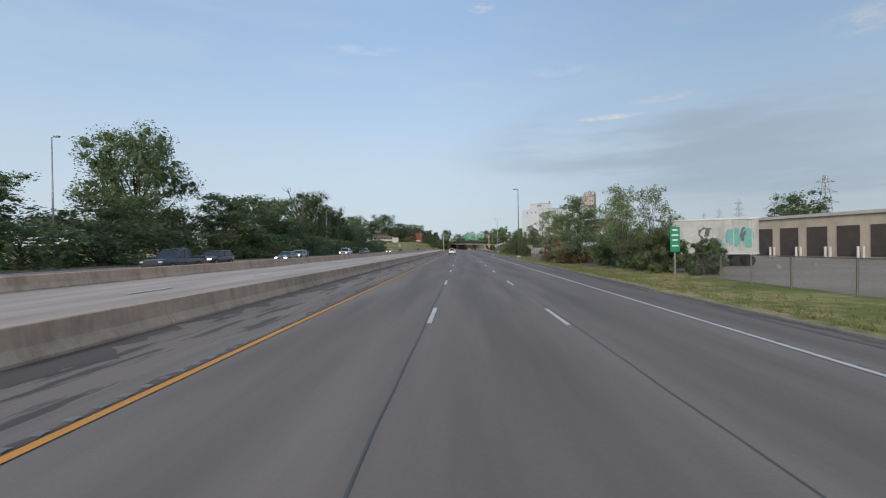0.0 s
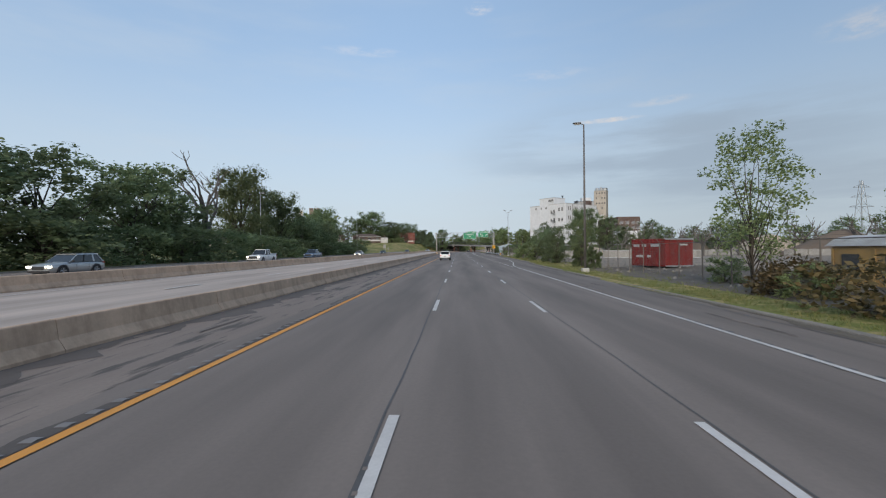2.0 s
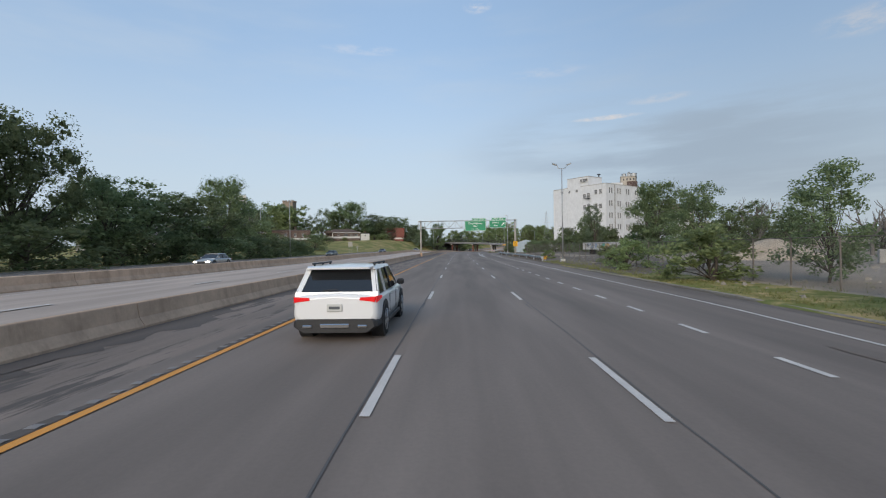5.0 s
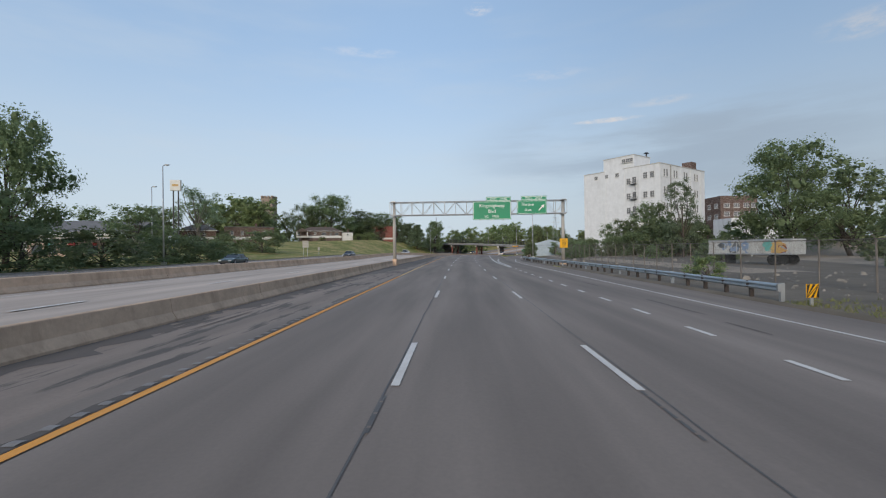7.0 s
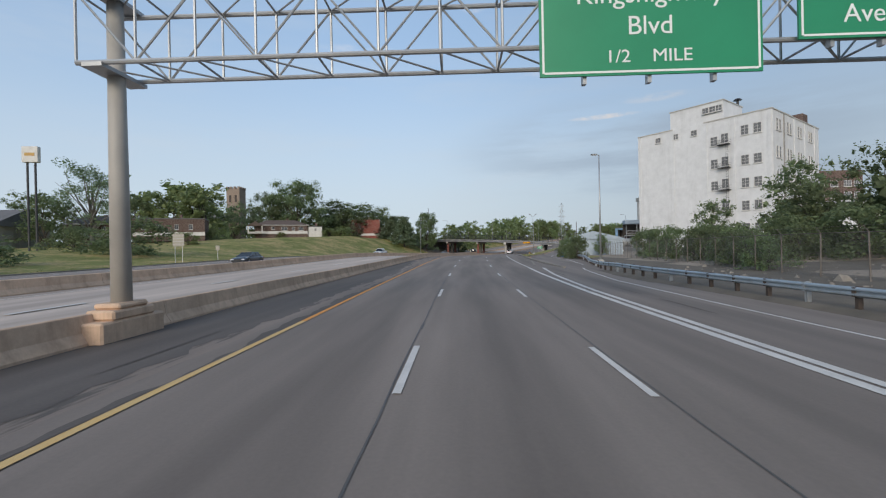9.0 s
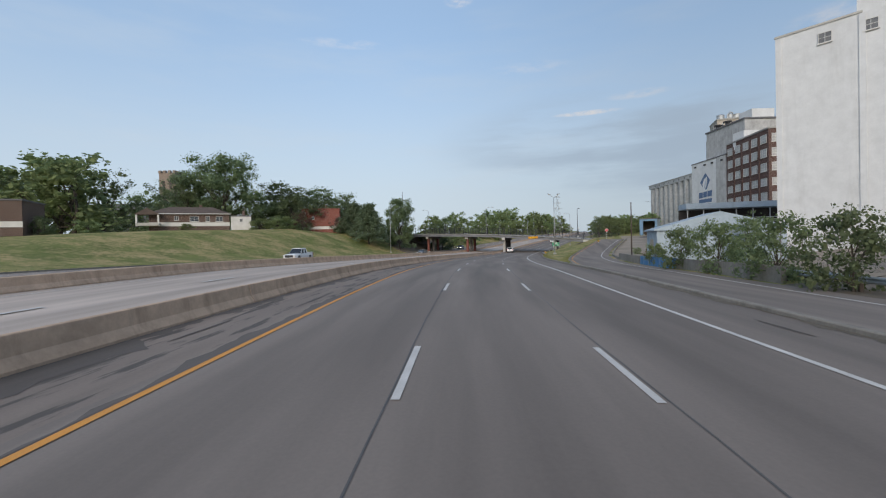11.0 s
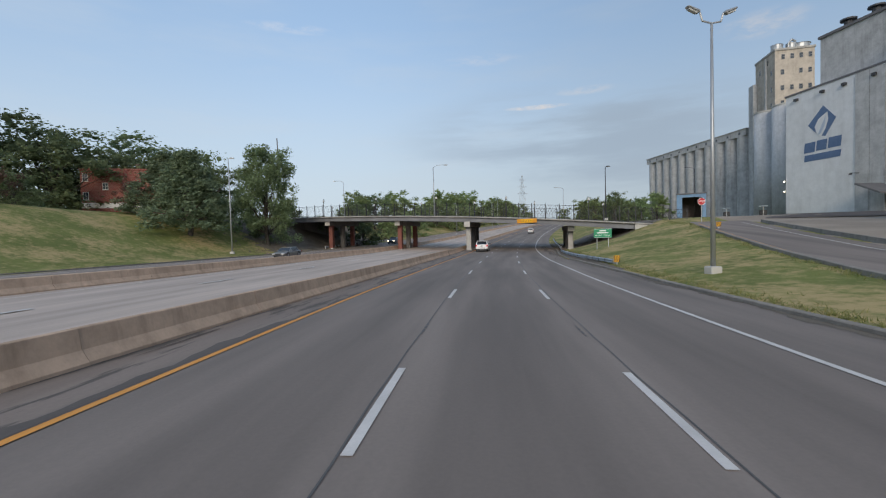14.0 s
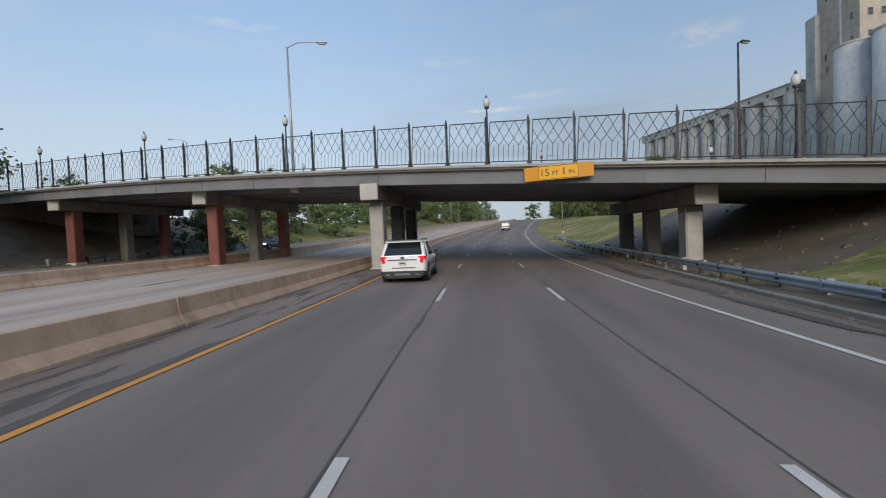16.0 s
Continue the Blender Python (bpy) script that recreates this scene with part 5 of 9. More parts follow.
    for i in range(0, k, 2):
        # each pair of pickets bends together and crosses upward as a lattice
        x0, x2 = -w / 2 + w * i / k, -w / 2 + w * (i + 2) / k
        xm = (x0 + x2) / 2
        for a in (x0, x2):
            tube(bm, (a, 0, 0.95), (xm, 0, 1.3), 0.014, n=4)
        tube(bm, (xm, 0, 1.3), (min(xm + w / k * 2, w / 2), 0, 1.3 + (min(xm + w / k * 2, w / 2) - xm) * (H - 1.3) / (w / k * 2)), 0.014, n=4)
        tube(bm, (xm, 0, 1.3), (max(xm - w / k * 2, -w / 2), 0, 1.3 + (xm - max(xm - w / k * 2, -w / 2)) * (H - 1.3) / (w / k * 2)), 0.014, n=4)
    panel = part("lattice_panel", bm, M_STEEL_DARK, rl)
    first = True
    for n, e0, e1 in ((0.62, -47.0, 34.0), (BW - 0.1, -47.0, 34.0)):
        cnt = int((e1 - e0) / pitch)
        for i in range(cnt + 1):
            e = e0 + i * pitch
            m = pose(*B(e, n, under(e) + 1.0), 0, 0, math.degrees(BA))
            if first:
                post.matrix_local = m
            else:
                again(post, m)
            if i < cnt:
                em = e + pitch / 2
                slope = math.degrees(math.atan2(under(e + pitch) - under(e), pitch))
                mm = pose(*B(em, n, under(em) + 1.0), 0, -slope, math.degrees(BA))
                if first:
                    panel.matrix_local = mm
                else:
                    again(panel, mm)
            first = False
    # short posts of lantern lamps along both railings
    proto = None
    for n in (0.62, BW - 0.1):
        for e in np.arange(-47, 34, 13.5):
            at = B(e, n + 0.3, under(e) + 1.0)
            if proto is None:
                proto = thing("lantern_lamp", "dark iron lamp post with a frosted acorn lantern on the bridge", "street lamp", tuple(at), group="bridge lanterns")
                bm = BM()
                tube(bm, (0, 0, 0), (0, 0, 0.6), 0.1, 0.07, n=10)
                tube(bm, (0, 0, 0.6), (0, 0, 3.0), 0.055, 0.045, n=10)
                tube(bm, (0, 0, 3.0), (0, 0, 3.1), 0.12, 0.14, n=10)
                part("post", bm, M_STEEL_DARK, proto)
                bm = BM()
                bmesh.ops.create_uvsphere(bm, u_segments=12, v_segments=8, radius=0.2, matrix=pose(0, 0, 3.32) @ Matrix.Diagonal((0.95, 0.95, 1.35, 1)))
                part("globe", bm, M_LAMP_GLASS, proto, smooth=True)
                bm = BM()
                tube(bm, (0, 0, 3.52), (0, 0, 3.72), 0.1, 0.02, n=8)
                part("finial", bm, M_STEEL_DARK, proto)
            else:
                copy_thing(proto, pose(*at))


bridge()


def bridge_street():
    # the street runs on to both sides
    for e0, e1 in ((33.5, 140), (-160, -50)):
        v, f = [], []
        es = np.linspace(e0, e1, 40)
        for e in es:
            for k, n in enumerate((0.8, 3.0, BW / 2, BW - 3, BW - 0.8)):
                q = B(e, n, 0)
                t = min(1.0, abs(e - (33.5 if e > 0 else -50)) / 12)
                z = (under(33.5 if e > 0 else -50) + 1.02) * (1 - t) + t * (float(G(q.x, q.y).z) + 0.12)
                v.append((q.x, q.y, z))
        for i in range(39):
            for k in range(4):
                f.append((i * 5 + k, i * 5 + k + 1, i * 5 + k + 6, i * 5 + k + 5))
        ob = raw("street", v, f, M_SHOULDER)
        lay = ob.data.uv_layers.new(name="lane")
        tagged(ob, "grey asphalt street leading off the bridge", "road", kind="structure")


bridge_street()


# ---------------------------------------------------------------- signs on posts
def post_sign(name, at, turn, w, h, clear, mat, label, rows=(), bars=(), posts=(-0.32, 0.32), bar_mat=M_SIGN_WHITE, cat="road sign"):
    s = thing(name, label, cat, at, turn)
    bm = BM()
    box(bm, (0, 0, clear + h / 2), (w, 0.03, h), 0.01)
    part("plate", bm, mat, s)
    for px in posts:
        bm = BM()
        box(bm, (px * w, 0.05, (clear + h) / 2 - 0.15), (0.07, 0.06, clear + h))
        part("post", bm, M_STEEL, s)
    if bars:
        for x, z, bw, bh in bars:
            bm = BM()
            box(bm, (x, -0.019, clear + z), (bw, 0.006, bh))
            part("legend_bar", bm, bar_mat, s)
    for body, size, x, z in rows:
        letters(body, size, bar_mat, s, pose(x, -0.02, clear + z, 90, 0, 0))
    return s


g = G(33.4, 386.9)
post_sign("memorial_sign", tuple(g), -12, 1.95, 1.0, 1.15, M_SIGN_GREEN, "green roadside sign with white lines of text on two posts",
          bars=[(0, 0.97, 1.9, 0.025), (0, 0.03, 1.9, 0.025), (0, 0.78, 0.7, 0.11), (0, 0.55, 1.2, 0.11)], rows=[("Memorial", 0.19, -0.45, 0.28), ("Highway", 0.19, 0.45, 0.28)])
g = G(14.1, 30.3)
post_sign("guide_sign", tuple(g), 0, 0.62, 1.65, 1.5, M_SIGN_GREEN, "narrow green roadside sign with white lines on a post",
          bars=[(0, 1.44, 0.33, 0.1), (0, 1.1, 0.42, 0.1), (0, 0.78, 0.33, 0.1), (0, 0.4, 0.42, 0.1)], posts=(0,))
g = G(-38.0, 272.8)
post_sign("road_sign", tuple(g), 8, 1.5, 1.75, 2.3, M_SIGN_BACK, "back of a large road sign on two posts", bars=[(0, 0.3 + i * 0.38, 1.45, 0.05) for i in range(4)], bar_mat=M_STEEL)
g = G(-37.6, 282)
post_sign("road_sign", tuple(g), 8, 0.6, 0.75, 1.6, M_SIGN_BACK, "back of a small road sign on a post", posts=(0,))


def stop_sign(x, y, ztop):
    g = G(x, y)
    s = thing("stop_sign", "red octagonal stop sign on a steel post", "road sign", tuple(g), -18)
    zc = ztop - g.z
    bm = BM()
    m = pose(0, 0, zc, 90, 0, 0) @ Matrix.Rotation(math.pi / 8, 4, "Z")
    bmesh.ops.create_cone(bm, cap_ends=True, segments=8, radius1=0.49, radius2=0.49, depth=0.02, matrix=m)
    part("rim", bm, M_SIGN_WHITE, s)
    bm = BM()
    bmesh.ops.create_cone(bm, cap_ends=True, segments=8, radius1=0.455, radius2=0.455, depth=0.03, matrix=m)
    part("plate", bm, M_SIGN_RED, s)
    letters("STOP", 0.33, M_SIGN_WHITE, s, pose(0, -0.02, zc, 90, 0, 0))
    bm = BM()
    box(bm, (0, 0.05, zc / 2), (0.06, 0.05, zc + 0.3))
    part("post", bm, M_STEEL, s)


stop_sign(50.0, 393.1, 4.95)


# ---------------------------------------------------------------- buildings
def wall_box(bm, a, b, depth, z0, z1):
    """A block whose front runs from a to b in the plan; depth to the right-hand back."""
    a, b = Vector((a[0], a[1])), Vector((b[0], b[1]))
    d = (b - a).normalized()
    n = Vector((-d.y, d.x))
    c, e = b + n * depth, a + n * depth
    v = [bm.verts.new((p.x, p.y, z)) for z in (z0, z1) for p in (a, b, c, e)]
    for f in ((3, 2, 1, 0), (4, 5, 6, 7), (0, 1, 5, 4), (1, 2, 6, 5), (2, 3, 7, 6), (3, 0, 4, 7)):
        bm.faces.new([v[i] for i in f])


def face_frame(a, b):
    """Matrix of a wall's front: x along it, y into it, z up, from a at height 0."""
    a, b = Vector((a[0], a[1], 0)), Vector((b[0], b[1], 0))
    ang = math.atan2(b.y - a.y, b.x - a.x)
    return Matrix.Translation(a) @ Matrix.Rotation(ang, 4, "Z"), (b - a).length


def window(parent, fm, x, z, w, h, glass, frame_mat, cols=2, rows=2, sill=True, proud=0.03, name="window"):
    """A framed window with its panes and bars, set on a wall front."""
    e = new(name)
    e.parent = parent
    e.matrix_local = fm @ Matrix.Translation((x, -proud, z))
    bm = BM()
    box(bm, (0, 0.0, 0), (w, 0.03, h))
    part("pane", bm, glass, e)
    bm = BM()
    t = 0.07
    for sx in (-1, 1):
        box(bm, (sx * w / 2, -0.03, 0), (t, 0.08, h + t))
        box(bm, (0, -0.03, sx * h / 2), (w - t, 0.08, t))
    for i in range(1, cols):
        box(bm, (-w / 2 + w * i / cols, -0.02, 0), (0.045, 0.05, h - t))
    for i in range(1, rows):
        box(bm, (0, -0.025, -h / 2 + h * i / rows), (w - t, 0.05, 0.045))
    part("frame", bm, frame_mat, e)
    if sill:
        bm = BM()
        box(bm, (0, -0.08, -h / 2 - 0.09), (w + 0.24, 0.2, 0.11))
        part("sill", bm, frame_mat, e)
    return e


def copy_window(w, parent, fm, x, z, proud=0.03):
    e = new("window")
    e.parent = parent
    e.matrix_local = fm @ Matrix.Translation((x, -proud, z))
    for c in w.children:
        again(c, Matrix.Identity(4), e)
    return e


def white_building():
    A, C = (45.1, 321.4), (61.6, 299.8)
    g0 = 1.0
    b = thing("warehouse", "tall white painted concrete warehouse with stained walls and fire escapes", "building")
    fm, L = face_frame(A, C)
    bm = BM()
    wall_box(bm, A, C, 29.0, g0 - 2, 27.6)
    part("wall", bm, M_WALL_WHITE, b)
    M = fm
    # parapet copings
    bm = BM()
    for x0, x1 in ((0, 8.1), (15.0, L)):
        box(bm, ((x0 + x1) / 2, 0.1, 27.72), (x1 - x0 + 0.2, 0.45, 0.24), m=M)
    box(bm, (L - 0.1, 14.5, 27.72), (0.45, 29.2, 0.24), m=M)
    part("coping", bm, M_CONC_PALE, b)
    bm = BM()
    box(bm, (13.2, 5.0, 29.6), (11.0, 9.6, 4.2), m=M)
    part("penthouse", bm, M_WALL_WHITE, b)
    bm = BM()
    box(bm, (13.2, 5.0, 31.78), (11.3, 9.9, 0.2), m=M)
    part("penthouse_coping", bm, M_CONC_PALE, b)
    bm = BM()
    box(bm, (24.5, 24.0, 29.1), (3.2, 3.2, 2.9), m=M)
    part("roof_hut", bm, M_BRICK_BROWN, b, "brown brick roof hut")
    bm = BM()
    tube(bm, M @ Vector((18.5, 8, 31.8)), M @ Vector((18.5, 8, 33.0)), 0.25, n=10)
    tube(bm, M @ Vector((18.5, 8, 33.0)), M @ Vector((18.5, 8, 33.35)), 0.9, 0.5, n=12)
    part("roof_vent", bm, M_STEEL_DARK, b)
    # pilaster strips
    for x in (0.3, 8.2, 15.2, 20.5, L - 0.35):
        bm = BM()
        box(bm, (x, -0.06, 14.2), (0.6, 0.14, 26.6), m=M)
        part("pilaster", bm, M_WALL_WHITE, b)
    proto = window(b, fm, 16.9, 23.3, 1.35, 1.9, M_GLASS_GREY, M_TRIM, 2, 3)
    levels = (23.3, 18.5, 13.9, 9.3, 4.8)
    for x in (16.9, 22.6, 24.8):
        for z in levels:
            if x == 16.9 and z == 23.3:
                continue
            copy_window(proto, b, fm, x, z + (1.2 if x > 20 else 0) * (z > 20))
    small = window(b, fm, 4.9, 26.0, 1.25, 1.2, M_GLASS_GREY, M_TRIM, 2, 2)
    for x in (8.9, 12.9):
        copy_window(small, b, fm, x, 26.0)
    for x in (15.3, 16.7, 17.9):
        copy_window(small, b, fm, x, 30.2, 0.03 if x < 18.7 else 0.03)
    # side front, turned away from the road
    fm2, L2 = face_frame(C, (C[0] + 29 * 0.794, C[1] + 29 * 0.607))
    nar = window(b, fm2, 2.6, 25.0, 0.9, 2.3, M_GLASS_GREY, M_TRIM, 1, 3)
    for x in (2.6, 4.2, 8.6, 10.2, 15.0, 16.6, 22.0, 23.6):
        for z in (25.0, 19.6, 14.6, 9.8, 5.0):
            if not (x == 2.6 and z == 25.0):
                copy_window(nar, b, fm2, x, z)
    for x in (0.4, 6.4, 12.6, 19.3, 26.0):
        bm = BM()
        box(bm, (x, -0.06, 14.2), (0.55, 0.14, 26.6), m=fm2)
        part("pilaster", bm, M_CONC if x == 6.4 else M_WALL_WHITE, b)
    # fire escape balconies by the front
    for z in (22.2, 17.4, 12.8, 8.2):
        fe = new("fire_escape")
        fe.parent = b
        fe.matrix_local = fm @ Matrix.Translation((18.95, -0.6, z))
        bm = BM()
        box(bm, (0, 0, 0), (2.2, 1.1, 0.07))
        part("platform", bm, M_STEEL_DARK, fe)
        bm = BM()
        for q in (0.45, 0.9):
            tube(bm, (-1.1, -0.55, q), (1.1, -0.55, q), 0.025, n=5)
            for sx in (-1.1, 1.1):
                tube(bm, (sx, -0.55, q), (sx, 0.55, q), 0.025, n=5)
        for x in np.linspace(-1.1, 1.1, 9):
            tube(bm, (x, -0.55, 0), (x, -0.55, 0.95), 0.016, n=4)
        part("balustrade", bm, M_STEEL_DARK, fe)
        copy_window(proto, b, fm, 18.95, z + 1.4, 0.05)
        bm = BM()
        for sx in (-0.2, 0.2):
            tube(bm, (0.7 + sx, -0.3, 0), (0.7 + sx, -0.3, -4.6), 0.025, n=4)
        for r in np.arange(-4.4, 0, 0.35):
            tube(bm, (0.5, -0.3, r), (0.9, -0.3, r), 0.014, n=4)
        part("ladder", bm, M_STEEL_DARK, fe)


white_building()

MILL = 3.4


def block(b, name, x0, x1, y0, y1, z1, mat, label="", z0=MILL - 2):
    bm = BM()
    box(bm, ((x0 + x1) / 2, (y0 + y1) / 2, (z0 + z1) / 2), (x1 - x0, y1 - y0, z1 - z0))
    return part(name, bm, mat, b, label)


def mill():
    b = thing("flour_mill", "concrete flour mill with a blue emblem on its white wall", "building")
    # white wall block
    X = 94.4
    fm, L = face_frame((X, 426.2), (X, 406.9))
    bm = BM()
    prof = [(0, MILL - 2), (L, MILL - 2), (L, 28.8), (0, 28.6)]
    prism(bm, [fm @ Vector((x, 0, z)) for x, z in prof], (0, 0, 0), (24, 0, 0))
    part("wall", bm, M_WALL_WHITE, b)
    bm = BM()
    prism(bm, [fm @ Vector((x, -0.15, z)) for x, z in ((-0.2, 28.55), (L + 0.1, 28.75), (L + 0.1, 29.1), (-0.2, 28.9))], (0, 0, 0), (0.6, 0, 0))
    part("coping", bm, M_ROOF_GREY, b)
    # unpainted right end of the block
    for x0, x1 in ((L - 5.0, L - 2.6), (L - 2.5, L - 0.02)):
        bm = BM()
        box(bm, ((x0 + x1) / 2, -0.05, 15.5), (x1 - x0, 0.12, 26.2), m=fm)
        part("bare_strip", bm, M_CONC_SILO, b, "bare stained concrete strip")
    for x in (2.6, 8.2, 12.4, 17.6):
        bm = BM()
        box(bm, (x, -0.25, 27.4), (0.7, 0.5, 0.5), m=fm)
        part("wall_vent", bm, M_STEEL_DARK, b)
    # emblem: a diamond with a leaf, and bars for the lettering
    bm = BM()
    cx, cz = 8.2, 21.6
    prism(bm, [fm @ Vector((cx + x, -0.02, cz + z)) for x, z in ((-3.1, -0.1), (0.05, 3.1), (2.6, 0.2), (0.5, -2.9), (-0.8, -2.6))], (0, 0, 0), (-0.02, 0, 0))
    part("emblem", bm, M_LOGO_BLUE, b, "faded blue diamond emblem")
    for pts, mt in (([(-1.7, -0.7), (-0.9, 0.7), (0.9, 1.7), (1.1, 0.2), (0.5, -1.6), (-0.4, -2.9), (-1.1, -2.6)], M_WALL_WHITE), ([(-1.0, -2.4), (-0.3, -0.9), (0.6, 1.0), (0.45, -0.6), (-0.3, -2.2)], M_EMBLEM_PALE)):
        bm = BM()
        prism(bm, [fm @ Vector((cx + x, -0.05 if mt is M_WALL_WHITE else -0.08, cz + z)) for x, z in pts], (0, 0, 0), (-0.02, 0, 0))
        part("emblem_leaf", bm, mt, b)
    for x0, x1, z, h in ((4.3, 6.6, 17.0, 2.0), (6.9, 9.0, 17.1, 2.0), (9.3, 11.8, 17.2, 2.0), (4.3, 11.7, 14.9, 1.3)):
        bm = BM()
        prism(bm, [fm @ Vector((x, -0.03, z + dz)) for x, dz in ((x0 - 0.1, -h / 2), (x1 - 0.1, -h / 2), (x1 + 0.1, h / 2), (x0 + 0.1, h / 2))], (0, 0, 0), (-0.02, 0, 0))
        part("emblem_bar", bm, M_LOGO_BLUE, b)
    bm = BM()
    box(bm, (15.0, -0.9, 10.6), (0.12, 1.8, 0.12), m=fm)
    box(bm, (15.0, -1.8, 10.4), (0.3, 0.4, 0.25), m=fm)
    part("wall_lamp", bm, M_STEEL_DARK, b)
    for z in (10.8, 8.7):
        bm = BM()
        box(bm, (-0.2, -0.2, z), (0.3, 0.2, 0.2), 0.03, m=fm)
        part("flood_light", bm, M_LAMP_LIT, b, "lit flood lamp")
    # taller concrete block behind
    block(b, "upper_block", 96.6, 108, 401, 420.6, 38.6, M_CONC_SILO)
    block(b, "upper_coping", 96.3, 108.3, 400.7, 420.9, 39.1, M_ROOF_GREY, z0=38.6)
    block(b, "roof_house", 100, 107, 402.5, 408.5, 42.2, M_WALL_WHITE, "white roof house", z0=39)
    block(b, "roof_house", 93.5, 98.5, 397, 402, 34.2, M_WALL_WHITE, "white roof house", z0=29)
    for y in (416.5, 411.5):
        bm = BM()
        tube(bm, (98.2, y, 39), (98.2, y, 40.4), 0.7, n=12)
        tube(bm, (98.2, y, 40.4), (98.2, y, 40.7), 1.3, n=12)
        part("roof_vent", bm, M_STEEL_DARK, b)
    # grain tower: three faces towards the road
    tp = [(133.0, 477.3), (130.7, 470.7), (128.9, 465.4), (138.8, 461.8), (144, 472), (140, 480)]

    def column(nm, poly, z0, z1, mat):
        bm = BM()
        prism(bm, [(x, y, z0) for x, y in poly], (0, 0, z0), (0, 0, z1))
        bmesh.ops.recalc_face_normals(bm, faces=bm.faces[:])
        part(nm, bm, mat, b)

    column("tower", tp, MILL - 2, 55.2, M_CONC_TOWER)
    cxy = (136.5, 470.8)
    column("tower_coping", [(x + (x - cxy[0]) * 0.04, y + (y - cxy[1]) * 0.04) for x, y in tp], 55.2, 55.8, M_CONC)
    column("stair_tower", [(132.4, 479.6), (131.4, 476.5), (136, 475), (137, 482)], MILL - 2, 48.6, M_CONC_SILO)
    column("pilaster", [(130.4, 471.0), (130.1, 470.2), (131.5, 469.5), (132, 471)], MILL - 2, 54.6, M_CONC_SILO)
    for x, y, r in ((132.5, 468.5, 1.6), (136, 467, 1.4), (139.5, 467.5, 2.6)):
        bm = BM()
        tube(bm, (x, y, 55.8), (x, y, 58.2), r, n=16)
        tube(bm, (x, y, 58.2), (x, y, 58.7), r * 1.08, r * 0.3, n=16)
        part("roof_tank", bm, M_STEEL, b)
    bm = BM()
    pts = [(134.5, 466.5, 55.8), (134.5, 466.5, 58), (135.5, 466.2, 59.3), (136.6, 466, 58.6)]
    for p, q in zip(pts, pts[1:]):
        tube(bm, p, q, 0.3, n=8)
    part("duct", bm, M_STEEL, b)
    fmw, lw = face_frame((128.9, 465.4), (138.8, 461.8))
    proto = window(b, fmw, 2.2, 53.2, 0.95, 1.5, M_GLASS, M_CONC, 1, 2, False)
    for z, xs in ((53.2, (4.6, 7.0, 9.4)), (48.6, (2.0, 6.9, 9.3)), (43.8, (2.0, 4.5, 6.9, 9.3)), (39.2, (2.0, 6.9))):
        for x in xs:
            copy_window(proto, b, fmw, x, z)
    fme, le = face_frame((133.0, 477.3), (128.9, 465.4))
    for x, z in ((3.2, 51.5), (8.2, 53.0), (10.6, 49), (10.6, 44), (10.6, 39), (3.0, 38), (3.4, 35.2)):
        copy_window(proto, b, fme, x, z)
    # a ground-floor canopy and dock at the block's corner
    bm = BM()
    prism(bm, [(89.0, y, z) for y, z in ((407.4, 8.4), (403.4, 6.6), (403.4, 6.3), (407.4, 8.1))], (0, 0, 0), (5.3, 0, 0))
    part("canopy", bm, M_ROOF_GREY, b)


mill()


def silos():
    s = thing("grain_silos", "long row of pale concrete grain silos with a gallery on top", "silo")
    n, r, pitch = 11, 2.93, 5.98
    line = [(136.7 + i * 0.3, 485.4 + i * pitch) for i in range(n)]
    for x, y in line:
        bm = BM()
        tube(bm, (x, y, MILL - 3), (x, y, 33.3), r, n=32, cap=False)
        part("silo", bm, M_CONC_SILO, s, smooth=True)
    a, c = Vector((line[0][0] - r, line[0][1] - r)), Vector((line[-1][0] - r, line[-1][1] + r))
    for nm, z0, z1, d, mat in (("gallery", 33.3, 35.5, 0.0, M_CONC_SILO), ("gallery_roof", 35.5, 35.8, -0.25, M_CONC)):
        bm = BM()
        prism(bm, [(a.x + d, a.y + d, z0), (c.x + d, c.y - d, z0), (c.x + 8, c.y - d, z0), (a.x + 8, a.y + d, z0)], (0, 0, z0), (0, 0, z1))
        bmesh.ops.recalc_face_normals(bm, faces=bm.faces[:])
        part(nm, bm, mat, s)
    fm, L = face_frame((c.x, c.y), (a.x, a.y))
    for i in range(n):
        bm = BM()
        box(bm, (L * (i + 0.5) / n, -0.03, 34.4), (0.8, 0.1, 0.8), m=fm)
        part("gallery_window", bm, M_GLASS, s)
    bm = BM()
    prism(bm, [(a.x + 4, a.y, MILL - 3), (c.x + 4, c.y, MILL - 3), (c.x + 7, c.y, MILL - 3), (a.x + 7, a.y, MILL - 3)], (0, 0, MILL - 3), (0, 0, 33.2))
    bmesh.ops.recalc_face_normals(bm, faces=bm.faces[:])
    part("rear_wall", bm, M_CONC_SILO, s)
    g = thing("grain_silos", "group of tall white concrete silos beside the mill tower", "silo")
    for x, y, z in ((124.1, 462.2, 35.2), (122.7, 454.3, 35.2), (121.3, 446.4, 35.2), (119.9, 438.5, 35.2)):
        bm = BM()
        tube(bm, (x, y, MILL - 3), (x, y, z), 3.94, n=40)
        o = part("silo", bm, M_SILO_WHITE, g)
        o.data.polygons.foreach_set("use_smooth", [abs(p.normal.z) < 0.5 for p in o.data.polygons])
        bm = BM()
        tube(bm, (x, y, z), (x, y, z + 0.4), 4.06, n=40)
        part("rim", bm, M_CONC_PALE, g)


silos()


